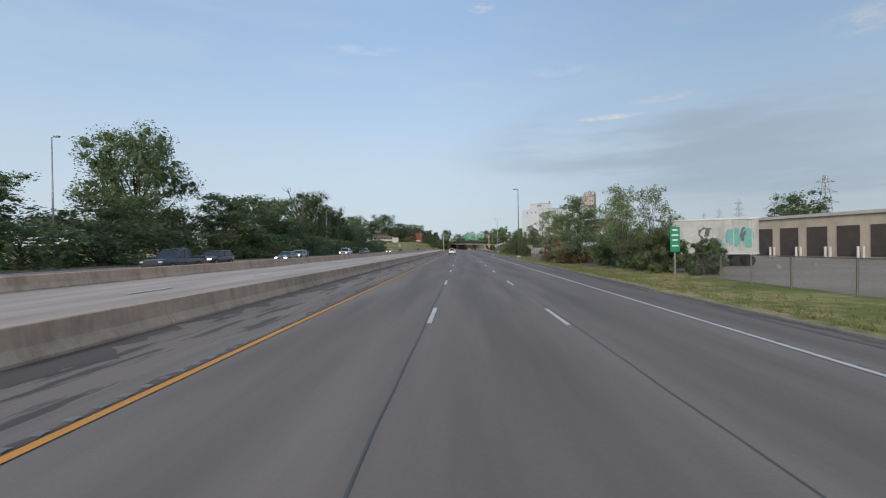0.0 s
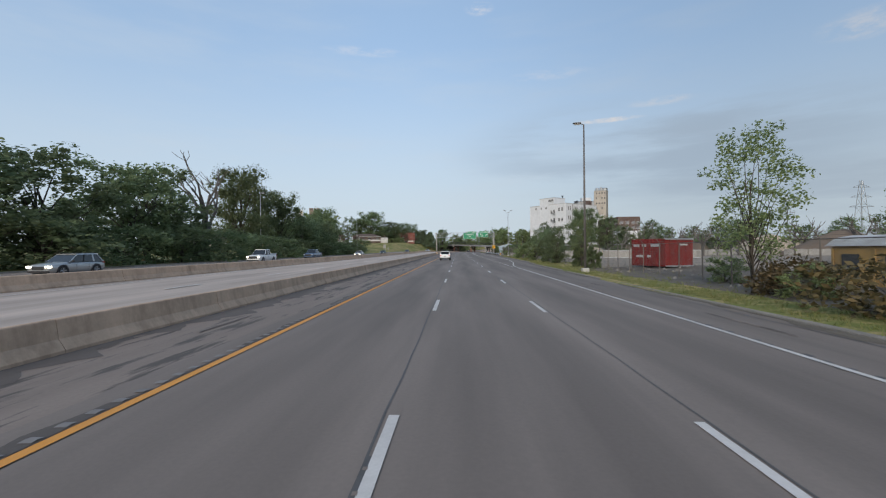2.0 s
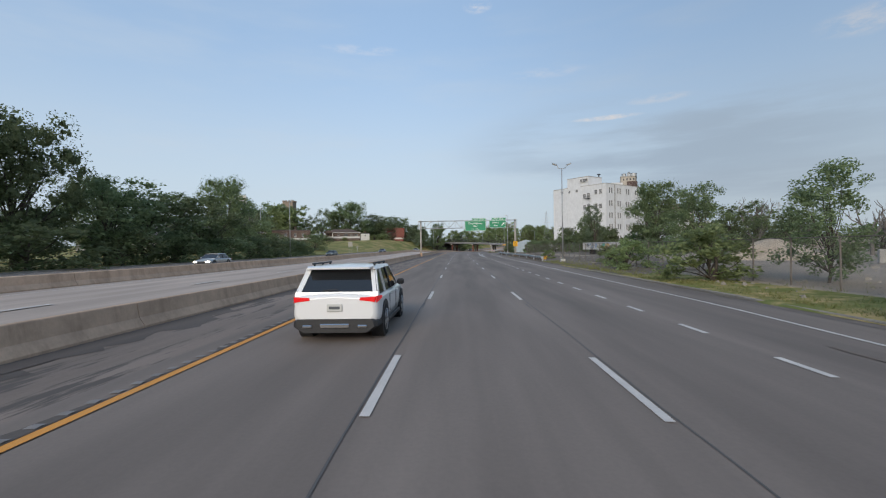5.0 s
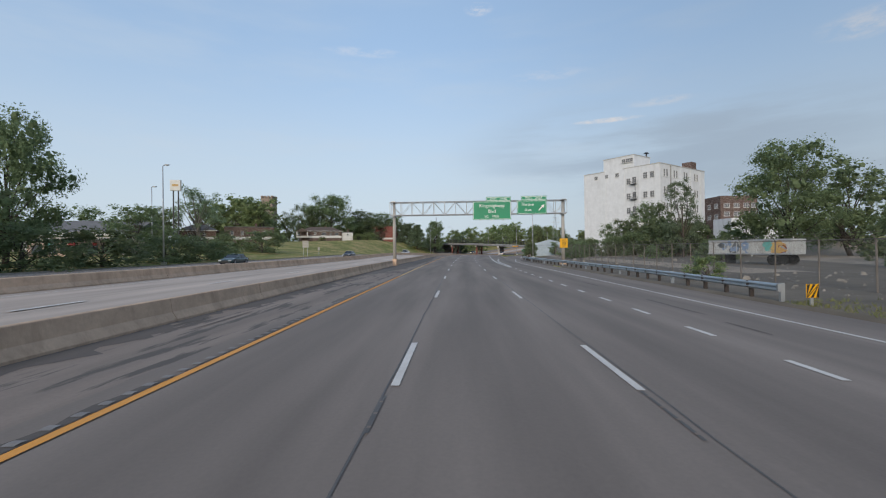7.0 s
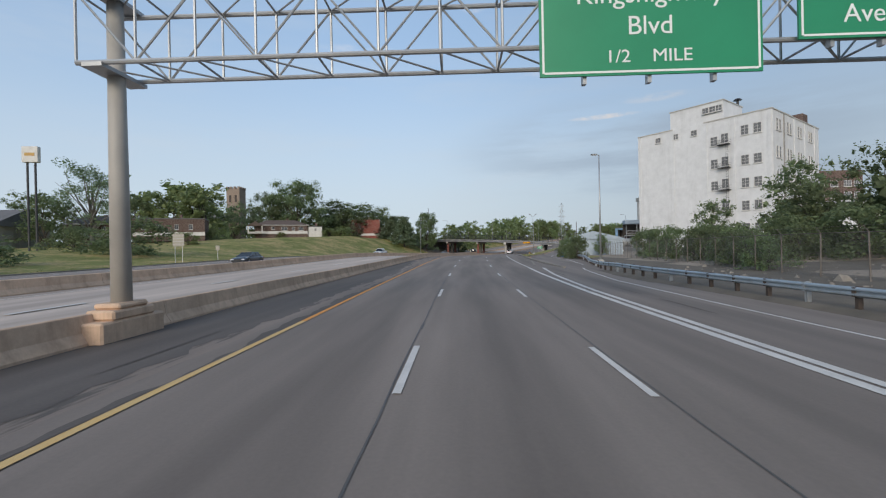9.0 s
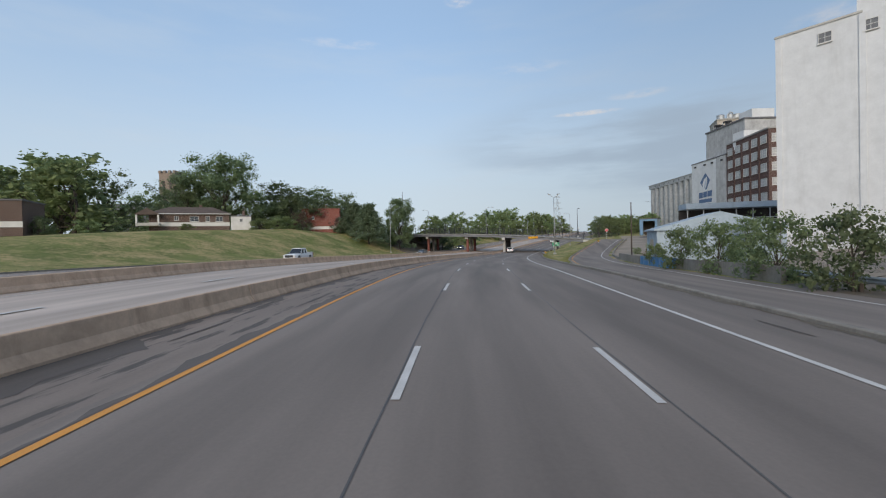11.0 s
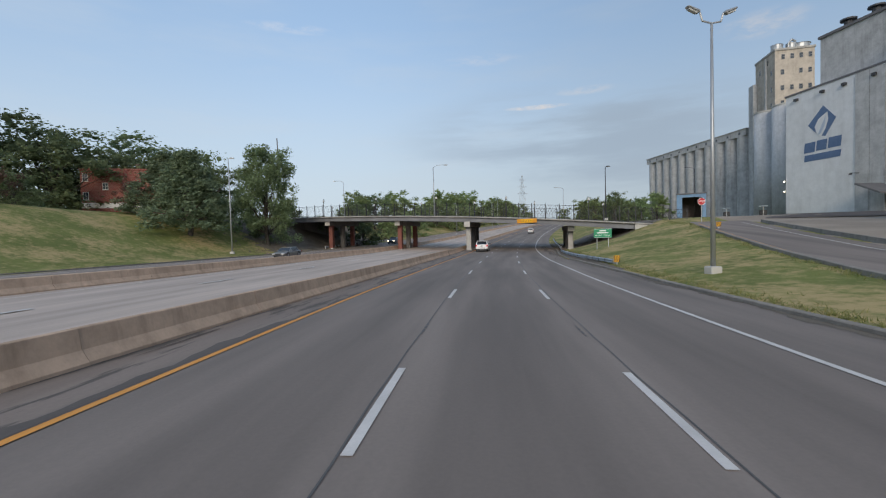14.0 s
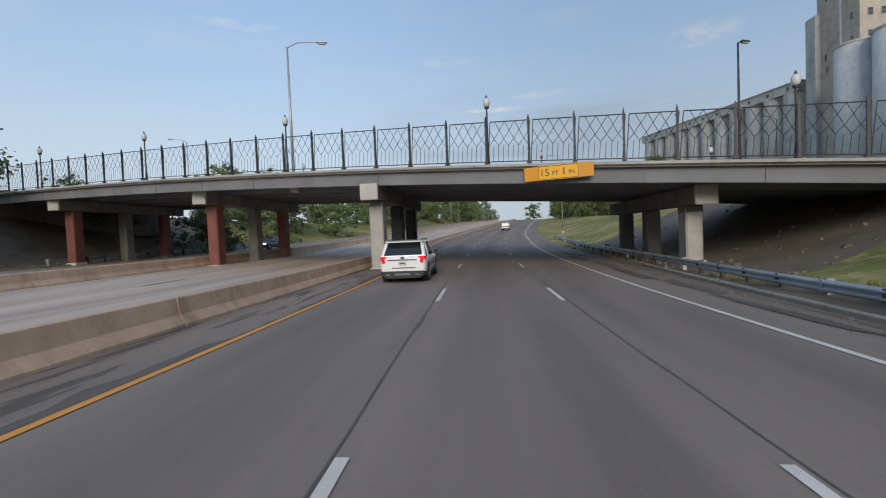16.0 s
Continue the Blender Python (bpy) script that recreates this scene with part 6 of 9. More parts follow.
def brick_mill():
    b = thing("brick_mill", "six-storey dark red brick mill with rows of pale windows", "building")
    A, C, D = (94.2, 406.2), (91.5, 384.5), (102.5, 379.8)
    bm = BM()
    poly = [(A[0], A[1]), (C[0], C[1]), (D[0], D[1]), (106, 400)]
    prism(bm, [(x, y, MILL - 2) for x, y in poly], (0, 0, MILL - 2), (0, 0, 31.5))
    part("wall", bm, M_BRICK_DARK, b)
    for a, c in ((A, C), (C, D)):
        fm, L = face_frame(a, c)
        bm = BM()
        box(bm, (L / 2, 0.0, 31.65), (L + 0.2, 0.5, 0.4), m=fm)
        part("coping", bm, M_CONC, b)
        n = 5 if L > 15 else 3
        step = L / n
        proto = None
        for i in range(n):
            x = step * (i + 0.5)
            if i:
                bm = BM()
                box(bm, (step * i, -0.1, 16.8), (0.55, 0.22, 26.5), m=fm)
                part("pier", bm, M_BRICK_DARK, b)
            for z in (29.0, 25.1, 21.2, 17.2, 13.2, 9.0):
                if proto is None:
                    proto = window(b, fm, x, z, step * 0.62, 2.2, M_GLASS_PALE, M_TRIM, 3, 3)
                else:
                    copy_window(proto, b, fm, x, z)
        for z in (10.4, 14.4, 18.3):
            bm = BM()
            box(bm, (L / 2, -0.06, z), (L, 0.12, 0.25), m=fm)
            part("string_course", bm, M_BRICK_DARK, b)
    # round duct that hangs on the wall
    fm, L = face_frame(C, D)
    bm = BM()
    pts = [(4.2, -0.7, 20.0), (4.2, -0.7, 15.4), (4.8, -0.9, 14.4)]
    for p, q in zip(pts, pts[1:]):
        tube(bm, fm @ Vector(p), fm @ Vector(q), 0.36, n=10)
    part("duct", bm, M_STEEL, b, smooth=True)


brick_mill()


def loading_shed():
    # long flat canopy with platforms at the foot of the brick mill
    b = thing("loading_shed", "flat-roofed loading canopy with pale railings in front of the mill", "shed")
    fm, L = face_frame((59.5, 368.5), (84.0, 363.0))
    bm = BM()
    box(bm, (L / 2, 2.5, 9.6), (L, 6, 1.3), m=fm)
    part("canopy", bm, M_BLUE_WALL, b)
    for x in np.linspace(0.5, L - 0.5, 8):
        bm = BM()
        tube(bm, fm @ Vector((x, 0.2, MILL)), fm @ Vector((x, 0.2, 9)), 0.12, n=8)
        part("post", bm, M_STEEL, b)
    bm = BM()
    box(bm, (L / 2, 2.5, 5.0), (L - 1, 5, 0.25), m=fm)
    part("platform", bm, M_CONC_PALE, b)
    for z in (5.6, 6.1, 6.6):
        bm = BM()
        tube(bm, fm @ Vector((0.5, 0, z)), fm @ Vector((L - 0.5, 0, z)), 0.05, n=6)
        part("rail", bm, M_TRIM, b)
    bm = BM()
    box(bm, (L / 2, 5.2, 6.5), (L, 0.3, 6.2), m=fm)
    part("back_wall", bm, M_DARK_DOOR_INSIDE, b)


loading_shed()


def blue_shed():
    b = thing("metal_shed", "faded blue metal shed with a low gabled roof beside the ramp", "shed")
    P1, P2 = (24.4, 311.4), (25.6, 316.2)
    fm, L = face_frame(P2, P1)
    z0, h = -0.9, 4.2
    W = 12.0
    bm = BM()
    box(bm, (L / 2, W / 2, z0 + h / 2), (L, W, h), m=fm)
    part("wall", bm, M_BLUE_WALL, b)
    bm = BM()
    prism(bm, [fm @ Vector((-0.25, y, z0 + h + k)) for y, k in ((-0.3, 0), (W / 2, 1.7), (W + 0.3, 0), (W + 0.3, -0.14), (-0.3, -0.14))], fm @ Vector((0, 0, 0)), fm @ Vector((L + 0.5, 0, 0)))
    part("roof", bm, M_BLUE_WALL, b)
    for x in np.arange(0.1, L, 0.9):
        bm = BM()
        box(bm, (x, -0.015, z0 + h / 2), (0.05, 0.03, h), m=fm)
        part("rib", bm, M_BLUE_WALL, b)
    for y in np.arange(0.3, W, 0.9):
        bm = BM()
        box(bm, (L + 0.015, y, z0 + h / 2), (0.03, 0.05, h), m=fm)
        part("rib", bm, M_BLUE_WALL, b)
    bm = BM()
    box(bm, (2.6, -0.03, z0 + 2.6), (1.5, 0.04, 1.1), m=fm)
    part("rusty_patch", bm, M_BEIGE, b, "bare rusty patch")


blue_shed()


def gate_house():
    b = thing("gate_hut", "blue and dark open hut at the silo yard", "shed", (91.0, 452.0, MILL + 0.1), -35)
    bm = BM()
    for x, y, w, d in ((0, 4, 6.6, 0.2), (-3.3, 0, 0.2, 8), (3.3, 0, 0.2, 8)):
        box(bm, (x, y, 3.4), (w, d, 6.8))
    part("wall", bm, M_BLUE_WALL, b)
    bm = BM()
    box(bm, (0, 0, 6.95), (7.0, 8.6, 0.3))
    part("roof", bm, M_ROOF_GREY, b)
    # dark sheet before the back wall, painting in the hut's shaded inside
    bm = BM()
    box(bm, (0, 3.6, 3.2), (6.2, 0.1, 6.2))
    part("dark_interior", bm, M_DARK_DOOR_INSIDE, b)
    bm = BM()
    box(bm, (-2.75, -4.0, 3.0), (1.3, 0.24, 6.0))
    box(bm, (2.95, -4.0, 3.0), (0.9, 0.24, 6.0))
    box(bm, (0, -4.0, 6.4), (6.8, 0.24, 0.78))
    part("front_frame", bm, M_HUT_BLUE, b, "blue painted frame round the opening")
    # railings and stacked gear between hut and wall
    for k, (x, y) in enumerate(((86, 447), (90, 441), (93, 436), (92, 431))):
        g = G(x, y)
        r = thing("yard_railing", "low galvanised railing in the mill yard", "railing", tuple(g), 60)
        for z in (0.5, 1.0):
            bm = BM()
            tube(bm, (-2.2, 0, z), (2.2, 0, z), 0.05, n=6)
            part("rail", bm, M_STEEL, r)
        for px in (-2.2, 0, 2.2):
            bm = BM()
            tube(bm, (px, 0, -0.2), (px, 0, 1.1), 0.05, n=6)
            part("post", bm, M_STEEL, r)
    for x, y, s, h in ((90.5, 438.5, 2.6, 2.4), (91.5, 429.0, 3.2, 2.2)):
        g = G(x, y)
        r = thing("gate_machine", "dark machine under a small frame in the mill yard", "machine", tuple(g), 50)
        bm = BM()
        box(bm, (0, 0, h * 0.42), (s * 0.7, 1.4, h * 0.8), 0.1)
        part("body", bm, M_STEEL_DARK, r)
        for px in (-s / 2, s / 2):
            bm = BM()
            tube(bm, (px, 0, -0.1), (px, 0, h + 0.4), 0.08, n=8)
            part("post", bm, M_STEEL, r)
        bm = BM()
        box(bm, (0, 0, h + 0.45), (s + 0.4, 1.6, 0.15))
        part("roof", bm, M_BLUE_WALL, r)


gate_house()


def dock_building():
    b = thing("dock_building", "low beige loading dock building with dark bay openings", "building")
    A, C = (39.0, 61.0), (51.5, 22.0)
    fm, L = face_frame(A, C)
    z0 = 0.2
    bm = BM()
    wall_box(bm, A, C, 16, z0 - 1, z0 + 5.0)
    part("wall", bm, M_BEIGE, b)
    bm = BM()
    box(bm, (L / 2, -0.1, z0 + 4.95), (L + 0.3, 0.5, 0.35), m=fm)
    part("coping", bm, M_CONC_PALE, b)
    n = 13
    st = L / n
    for i in range(n):
        d = new("bay_door")
        d.parent = b
        d.matrix_local = fm @ Matrix.Translation((st * (i + 0.5), -0.04, z0 + 1.9))
        bm = BM()
        box(bm, (0, 0, 0), (st * 0.68, 0.08, 3.4))
        for k in range(6):
            box(bm, (0, -0.05, -1.5 + k * 0.6), (st * 0.66, 0.03, 0.05))
        part("shutter", bm, M_DARK_DOOR_INSIDE, d)
        for sx in (-1, 1):
            bm = BM()
            tube(bm, (sx * st * 0.42, -0.7, -1.9), (sx * st * 0.42, -0.7, -0.6), 0.12, n=8)
            part("bollard", bm, M_TRIM, d)


dock_building()


# ---------------------------------------------------------------- trailers and containers
def graffiti(parent, fm, spots, seed=1):
    r = random.Random(seed)
    for x, z, w, h, mat in spots:
        # a rounded, overlapping blob letter
        bm = BM()
        n = 14
        pts = []
        for i in range(n):
            a = 2 * math.pi * i / n
            k = 1 + 0.28 * math.sin(3 * a + r.uniform(0, 6)) * r.uniform(0.4, 1)
            pts.append(fm @ Vector((x + math.cos(a) * w / 2 * k, -0.03 - r.uniform(0, 0.004), z + math.sin(a) * h / 2 * k)))
        prism(bm, pts, (0, 0, 0), (fm.to_3x3() @ Vector((0, -0.006, 0))))
        part("painted_tag", bm, mat, parent)


def box_trailer(a, c, z0, h, mat, label, name="box_trailer", seed=1, wheels=True, cat="trailer", ribs=1.2, tags=True, depth=2.5):
    b = thing(name, label, cat)
    fm, L = face_frame(a, c)
    zb = z0 + (1.0 if wheels else 0.08)
    bm = BM()
    box(bm, (L / 2, depth / 2, (zb + z0 + h) / 2), (L, depth, z0 + h - zb), 0.04, m=fm)
    part("body", bm, mat, b)
    for x in np.arange(ribs / 2, L, ribs):
        bm = BM()
        box(bm, (x, -0.02, (zb + z0 + h) / 2), (0.07, 0.05, z0 + h - zb - 0.2), m=fm)
        part("rib", bm, mat, b)
    for z in (zb + 0.06, z0 + h - 0.05):
        bm = BM()
        box(bm, (L / 2, -0.035, z), (L, 0.07, 0.13), m=fm)
        part("rail", bm, M_STEEL, b)
    if wheels:
        for x in (L * 0.78, L * 0.88):
            for y in (0.3, depth - 0.3):
                bm = BM()
                tube(bm, fm @ Vector((x, y - 0.14, z0 + 0.5)), fm @ Vector((x, y + 0.14, z0 + 0.5)), 0.5, n=18)
                part("wheel", bm, M_TYRE, b)
        bm = BM()
        box(bm, (L * 0.2, depth / 2, z0 + 0.5), (0.2, 1.6, 1.0), m=fm)
        part("landing_leg", bm, M_STEEL_DARK, b)
    if tags:
        r = random.Random(seed)
        pal = [M_GRAF_BLUE, M_GRAF_DARK, M_GRAF_TEAL, M_TRAILER_WHITE]
        sp = []
        for k in range(int(L * 2.2)):
            sp.append((r.uniform(0.8, L - 0.8), zb + r.uniform(0.4, (z0 + h - zb) * 0.65), r.uniform(0.35, 1.1), r.uniform(0.5, 1.3), r.choice(pal)))
        graffiti(b, fm, sp, seed)
    return b, fm, L


g = G(18, 33)
b, fm, L = box_trailer((17.2, 37.2), (22.6, 35.0), g.z, 3.8, M_TRAILER_WHITE, "grimy white box trailer covered in graffiti", seed=2)
graffiti(b, fm, [(L - 1.6, g.z + 2.3, 0.9, 1.4, M_GRAF_TEAL), (L - 0.7, g.z + 2.3, 0.9, 1.5, M_GRAF_TEAL), (L - 1.1, g.z + 2.4, 0.3, 0.8, M_GRAF_DARK)], 3)
g = G(16, 32)
box_trailer((15.6, 37.4), (17.1, 37.0), g.z, 2.7, M_DIRT, "rusty brown and white scrap crate beside a trailer", "scrap_crate", 4, False, "crate")
g = G(20, 89)
b, fm, L = box_trailer((18.3, 86.2), (21.2, 87.15), g.z, 2.6, M_CONTAINER_RED, "rusty red shipping container in a yard", "shipping_container", 3, False, "container", 0.9, False, 4.4)
for k in range(10):
    bm = BM()
    box(bm, (-0.02, 0.3 + k * 0.42, g.z + 1.4), (0.05, 0.08, 2.4), m=fm)
    part("rib", bm, M_CONTAINER_RED, b)
for y, z, w in ((1.2, 2.0, 1.1), (2.6, 2.0, 0.6), (3.6, 2.0, 0.8), (2.0, 1.0, 0.5), (3.2, 1.0, 0.9)):
    bm = BM()
    box(bm, (-0.05, y, g.z + z), (0.01, w, 0.22), m=fm)
    part("lettering_bar", bm, M_TRAILER_WHITE, b)
bm = BM()
box(bm, (1.9, -0.075, g.z + 2.05), (0.9, 0.01, 0.16), m=fm)
part("label_bar", bm, M_TRAILER_WHITE, b)
g = G(24, 118)
for k, (a, c) in enumerate((((17.5, 122), (24.0, 121)), ((24.2, 121), (30.5, 119.5)), ((30.7, 119.5), (38, 117)))):
    b, fm, L = box_trailer(a, c, g.z, 1.35, M_CONC, "low stained concrete wall panel in a derelict yard", "yard_wall", 11 + k, False, "wall", 2.1, False, 0.3)
g = G(30, 208)
b, fm, L = box_trailer((27.6, 213.5), (31.4, 206.5), g.z, 2.5, M_TRAILER_WHITE, "white box trailer with pale blue graffiti behind a fence", seed=8)
graffiti(b, fm, [(L - 1.2, g.z + 1.7, 1.6, 1.3, M_GRAF_WARM), (L - 0.8, g.z + 1.5, 0.9, 0.8, M_CONTAINER_RED)], 6)


def old_coaches():
    # derelict yellow passenger cars in the yard
    for (a, c) in (((18.2, 68.8), (21.0, 52.5)),):
        g = G(a[0], a[1])
        b = thing("derelict_coach", "derelict faded yellow coach body with broken windows", "railway coach")
        fm, L = face_frame(a, c)
        z0 = g.z - 0.45
        bm = BM()
        box(bm, (L / 2, 1.4, z0 + 1.15), (L, 2.8, 2.3), 0.05, m=fm)
        part("body", bm, M_CREAM_BUS, b)
        bm = BM()
        prism(bm, [fm @ Vector((-0.2, y, z0 + 2.3 + z)) for y, z in ((-0.15, 0), (0.5, 0.4), (1.4, 0.52), (2.3, 0.4), (2.95, 0))], fm @ Vector((0, 0, 0)), fm @ Vector((L + 0.4, 0, 0)))
        part("roof", bm, M_TRAILER_WHITE, b)
        for i in range(9):
            bm = BM()
            box(bm, (L * (i + 0.5) / 9, -0.02, z0 + 1.55), (0.75, 0.06, 0.75), m=fm)
            part("window", bm, M_DARK_DOOR_INSIDE if i % 3 else M_GLASS, b)
            bm = BM()
            box(bm, (L * i / 9 + 0.1, -0.03, z0 + 1.2), (0.1, 0.05, 2.0), m=fm)
            part("batten", bm, M_CREAM_BUS, b)
        bm = BM()
        box(bm, (L / 2, 1.4, z0 - 0.2), (L * 0.9, 2.2, 0.5), m=fm)
        part("underframe", bm, M_STEEL_DARK, b)


old_coaches()


# ---------------------------------------------------------------- houses on the left bank
def house(name, a, c, depth, z0, wall_h, wall, roof, label, wins, roof_h=2.2, flat=False, porch=None, base=True, hip=True):
    b = thing(name, label, "house")
    fm, L = face_frame(a, c)
    bm = BM()
    box(bm, (L / 2, depth / 2, z0 + wall_h / 2 - 1), (L, depth, wall_h + 2), m=fm)
    part("wall", bm, wall, b)
    if base:
        bm = BM()
        box(bm, (L / 2, -0.02, z0 + 0.25), (L + 0.1, 0.12, 1.1), m=fm)
        part("foundation", bm, M_TRIM, b)
    if flat:
        bm = BM()
        box(bm, (L / 2, depth / 2, z0 + wall_h + 0.1), (L + 0.3, depth + 0.3, 0.3), m=fm)
        part("roof", bm, roof, b)
    else:
        o = 0.6
        k = depth / 2 + o
        bm = BM()
        zz = z0 + wall_h
        ins = k if hip else 0
        v = [fm @ Vector(p) for p in ((-o, -o, zz), (L + o, -o, zz), (L + o, depth + o, zz), (-o, depth + o, zz), (-o + ins, depth / 2, zz + roof_h), (L + o - ins, depth / 2, zz + roof_h))]
        vs = [bm.verts.new(p) for p in v]
        for f in ((0, 1, 5, 4), (2, 3, 4, 5), (1, 2, 5), (3, 0, 4), (3, 2, 1, 0)):
            bm.faces.new([vs[i] for i in f])
        part("roof", bm, roof, b)
        bm = BM()
        box(bm, (L / 2, -o, zz - 0.05), (L + 2 * o, 0.08, 0.2), m=fm)
        part("fascia", bm, M_TRIM, b)
    for x, z, w, h in wins:
        window(b, fm, x * L, z0 + z, w, h, M_GLASS, M_TRIM, 2, 2)
    if porch:
        x0, x1, pd = porch
        bm = BM()
        zz = z0 + wall_h - 0.3
        prism(bm, [fm @ Vector((x, -pd, zz + z)) for x, z in ((x0 - 0.4, 0), ((x0 + x1) / 2, 1.7), (x1 + 0.4, 0), (x1 + 0.4, -0.15), (x0 - 0.4, -0.15))], fm @ Vector((0, 0, 0)), fm @ Vector((0, pd + 0.3, 0)))
        part("porch_roof", bm, roof, b)
        bm = BM()
        for x in (x0, x1):
            box(bm, (x, -pd + 0.3, z0 + wall_h / 2 - 0.3), (0.4, 0.4, wall_h), m=fm)
        part("porch_column", bm, M_TRIM, b)
        bm = BM()
        box(bm, ((x0 + x1) / 2, -pd / 2, z0 + 0.2), (x1 - x0, pd, 0.8), m=fm)
        part("porch_floor", bm, M_CONC_PALE, b)
    bm = BM()
    box(bm, (L * 0.62, depth * 0.55, z0 + wall_h + (0.8 if flat else 2.0)), (0.8, 0.8, 2.0), m=fm)
    part("chimney", bm, M_BRICK_BROWN, b)
    return b


house("brick_bungalow", (-80.5, 388.5), (-62.0, 397.0), 9, 9.3, 3.3, M_BRICK_BROWN, M_ROOF, "brown brick bungalow with a brown shingle roof and gabled porch",
      [(0.33, 2.0, 1.0, 1.1), (0.55, 1.8, 2.2, 1.5), (0.72, 1.8, 1.0, 1.4), (0.87, 1.8, 1.8, 1.4)], 2.3, porch=(-2.5, 2.6, 2.6))
house("garage", (-61.6, 397.2), (-56.5, 399.4), 6, 9.0, 2.9, M_TRIM, M_ROOF_GREY, "small white flat-roofed garage beside a bungalow", [(0.5, 1.7, 0.8, 0.9)], flat=True)
house("brick_house", (-52.8, 437.0), (-38.6, 439.5), 8, 9.2, 7.6, M_BRICK_RED, M_BRICK_RED, "red brick two-storey house with a flat roof", [(0.06, 6.0, 0.9, 1.5), (0.3, 4.2, 0.9, 1.3), (0.06, 2.2, 0.9, 1.5)], flat=True)
house("brick_house", (-95.5, 341), (-78, 348.5), 10, 7.6, 4.8, M_BRICK_BROWN, M_ROOF_GREY, "dark brick row house with white windows", [(0.15, 2.4, 1.0, 1.6), (0.35, 2.4, 1.0, 1.6), (0.6, 2.4, 1.0, 1.6), (0.8, 2.4, 1.0, 1.6)], flat=True)
house("brick_bungalow", (-112, 336), (-99, 341), 9, 7.6, 3.4, M_BRICK_BROWN, M_ROOF_GREY, "dark brick bungalow with a grey hipped roof", [(0.3, 1.8, 1.0, 1.4), (0.7, 1.8, 1.0, 1.4)], 2.6)
house("white_house", (-72, 92), (-62, 99), 9, 1.0, 4.8, M_TRIM, M_ROOF_GREY, "white gabled house half hidden by trees", [(0.3, 2.0, 1.0, 1.4), (0.7, 2.0, 1.0, 1.4)], 3.0, hip=False)


def church():
    c = thing("church", "brown brick church with a square crenellated tower and a grey roof", "church")
    z0 = 8.0
    bm = BM()
    box(bm, (-158, 528, z0 + 19.5), (9.4, 9.4, 39))
    part("tower", bm, M_CHURCH, c)
    for dx in (-1, -0.33, 0.33, 1):
        for dy in (-1, -0.33, 0.33, 1):
            if abs(dx) == 1 or abs(dy) == 1:
                bm = BM()
                box(bm, (-158 + dx * 4.2, 528 + dy * 4.2, z0 + 39.8), (1.5, 1.5, 1.6))
                part("merlon", bm, M_CHURCH, c)
    for dx in (-2, 2):
        bm = BM()
        box(bm, (-158 + dx, 523.2, z0 + 32), (1.4, 0.3, 5))
        part("louvre", bm, M_DARK_DOOR_INSIDE, c)
    bm = BM()
    prism(bm, [(-200, y, z) for y, z in ((515, z0), (515, z0 + 13), (525, z0 + 22), (535, z0 + 13), (535, z0))], (0, 0, 0), (37, 0, 0))
    part("nave", bm, M_ROOF_GREY, c)


church()


def pylon_sign():
    s = thing("pylon_sign", "white box sign on two tall dark steel legs", "sign", (-95.5, 310.3, float(G(-95.5, 310.3).z)), 10)
    zt = 26.8 - float(G(-95.5, 310.3).z)
    for x in (-0.8, 0.8):
        bm = BM()
        tube(bm, (x, 0, 0), (x, 0, zt - 3.4), 0.22, n=10)
        part("leg", bm, M_STEEL_DARK, s)
    bm = BM()
    box(bm, (0, 0, zt - 1.8), (3.3, 1.0, 3.6), 0.08)
    part("sign_box", bm, M_TRIM, s)
    bm = BM()
    box(bm, (0, -0.52, zt - 1.8), (2.0, 0.03, 0.7))
    part("sign_face_bar", bm, M_GRAF_WARM, s)


pylon_sign()


def filling_station():
    b = thing("filling_station", "low beige shop and canopy behind shrubs", "shop", (-92, 268, float(G(-92, 268).z)), 12)
    bm = BM()
    box(bm, (0, 4, 2.0), (22, 8, 4.2))
    part("wall", bm, M_SHOP, b)
    for x, mt, w in ((-6, M_GRAF_TEAL, 1.4), (-1.5, M_SIGN_RED, 1.4), (3.5, M_SIGN_RED, 1.0)):
        bm = BM()
        box(bm, (x, -0.12, 2.9), (w, 0.1, 0.7))
        part("shop_sign", bm, mt, b)
    bm = BM()
    box(bm, (4, -6, 5.0), (16, 9, 0.9), 0.05)
    part("canopy", bm, M_TRIM, b)
    for x in (-2, 10):
        bm = BM()
        tube(bm, (x, -6, 0), (x, -6, 4.6), 0.2, n=10)
        part("canopy_post", bm, M_STEEL, b)
    for x in np.arange(-9, 10, 3):
        bm = BM()
        box(bm, (x, -0.05, 1.7), (2.2, 0.1, 2.0))
        part("shop_window", bm, M_GLASS, b)
    w = thing("warehouse", "long grey-roofed shed far behind trees", "building", (-150, 330, 3), 5)
    bm = BM()
    box(bm, (0, 0, 3), (60, 20, 8))
    part("wall", bm, M_CONC, w)
    bm = BM()
    prism(bm, [(-31, y, z) for y, z in ((-11, 7), (0, 12), (11, 7))], (0, 0, 0), (62, 0, 0))
    part("roof", bm, M_ROOF_GREY, w)


filling_station()


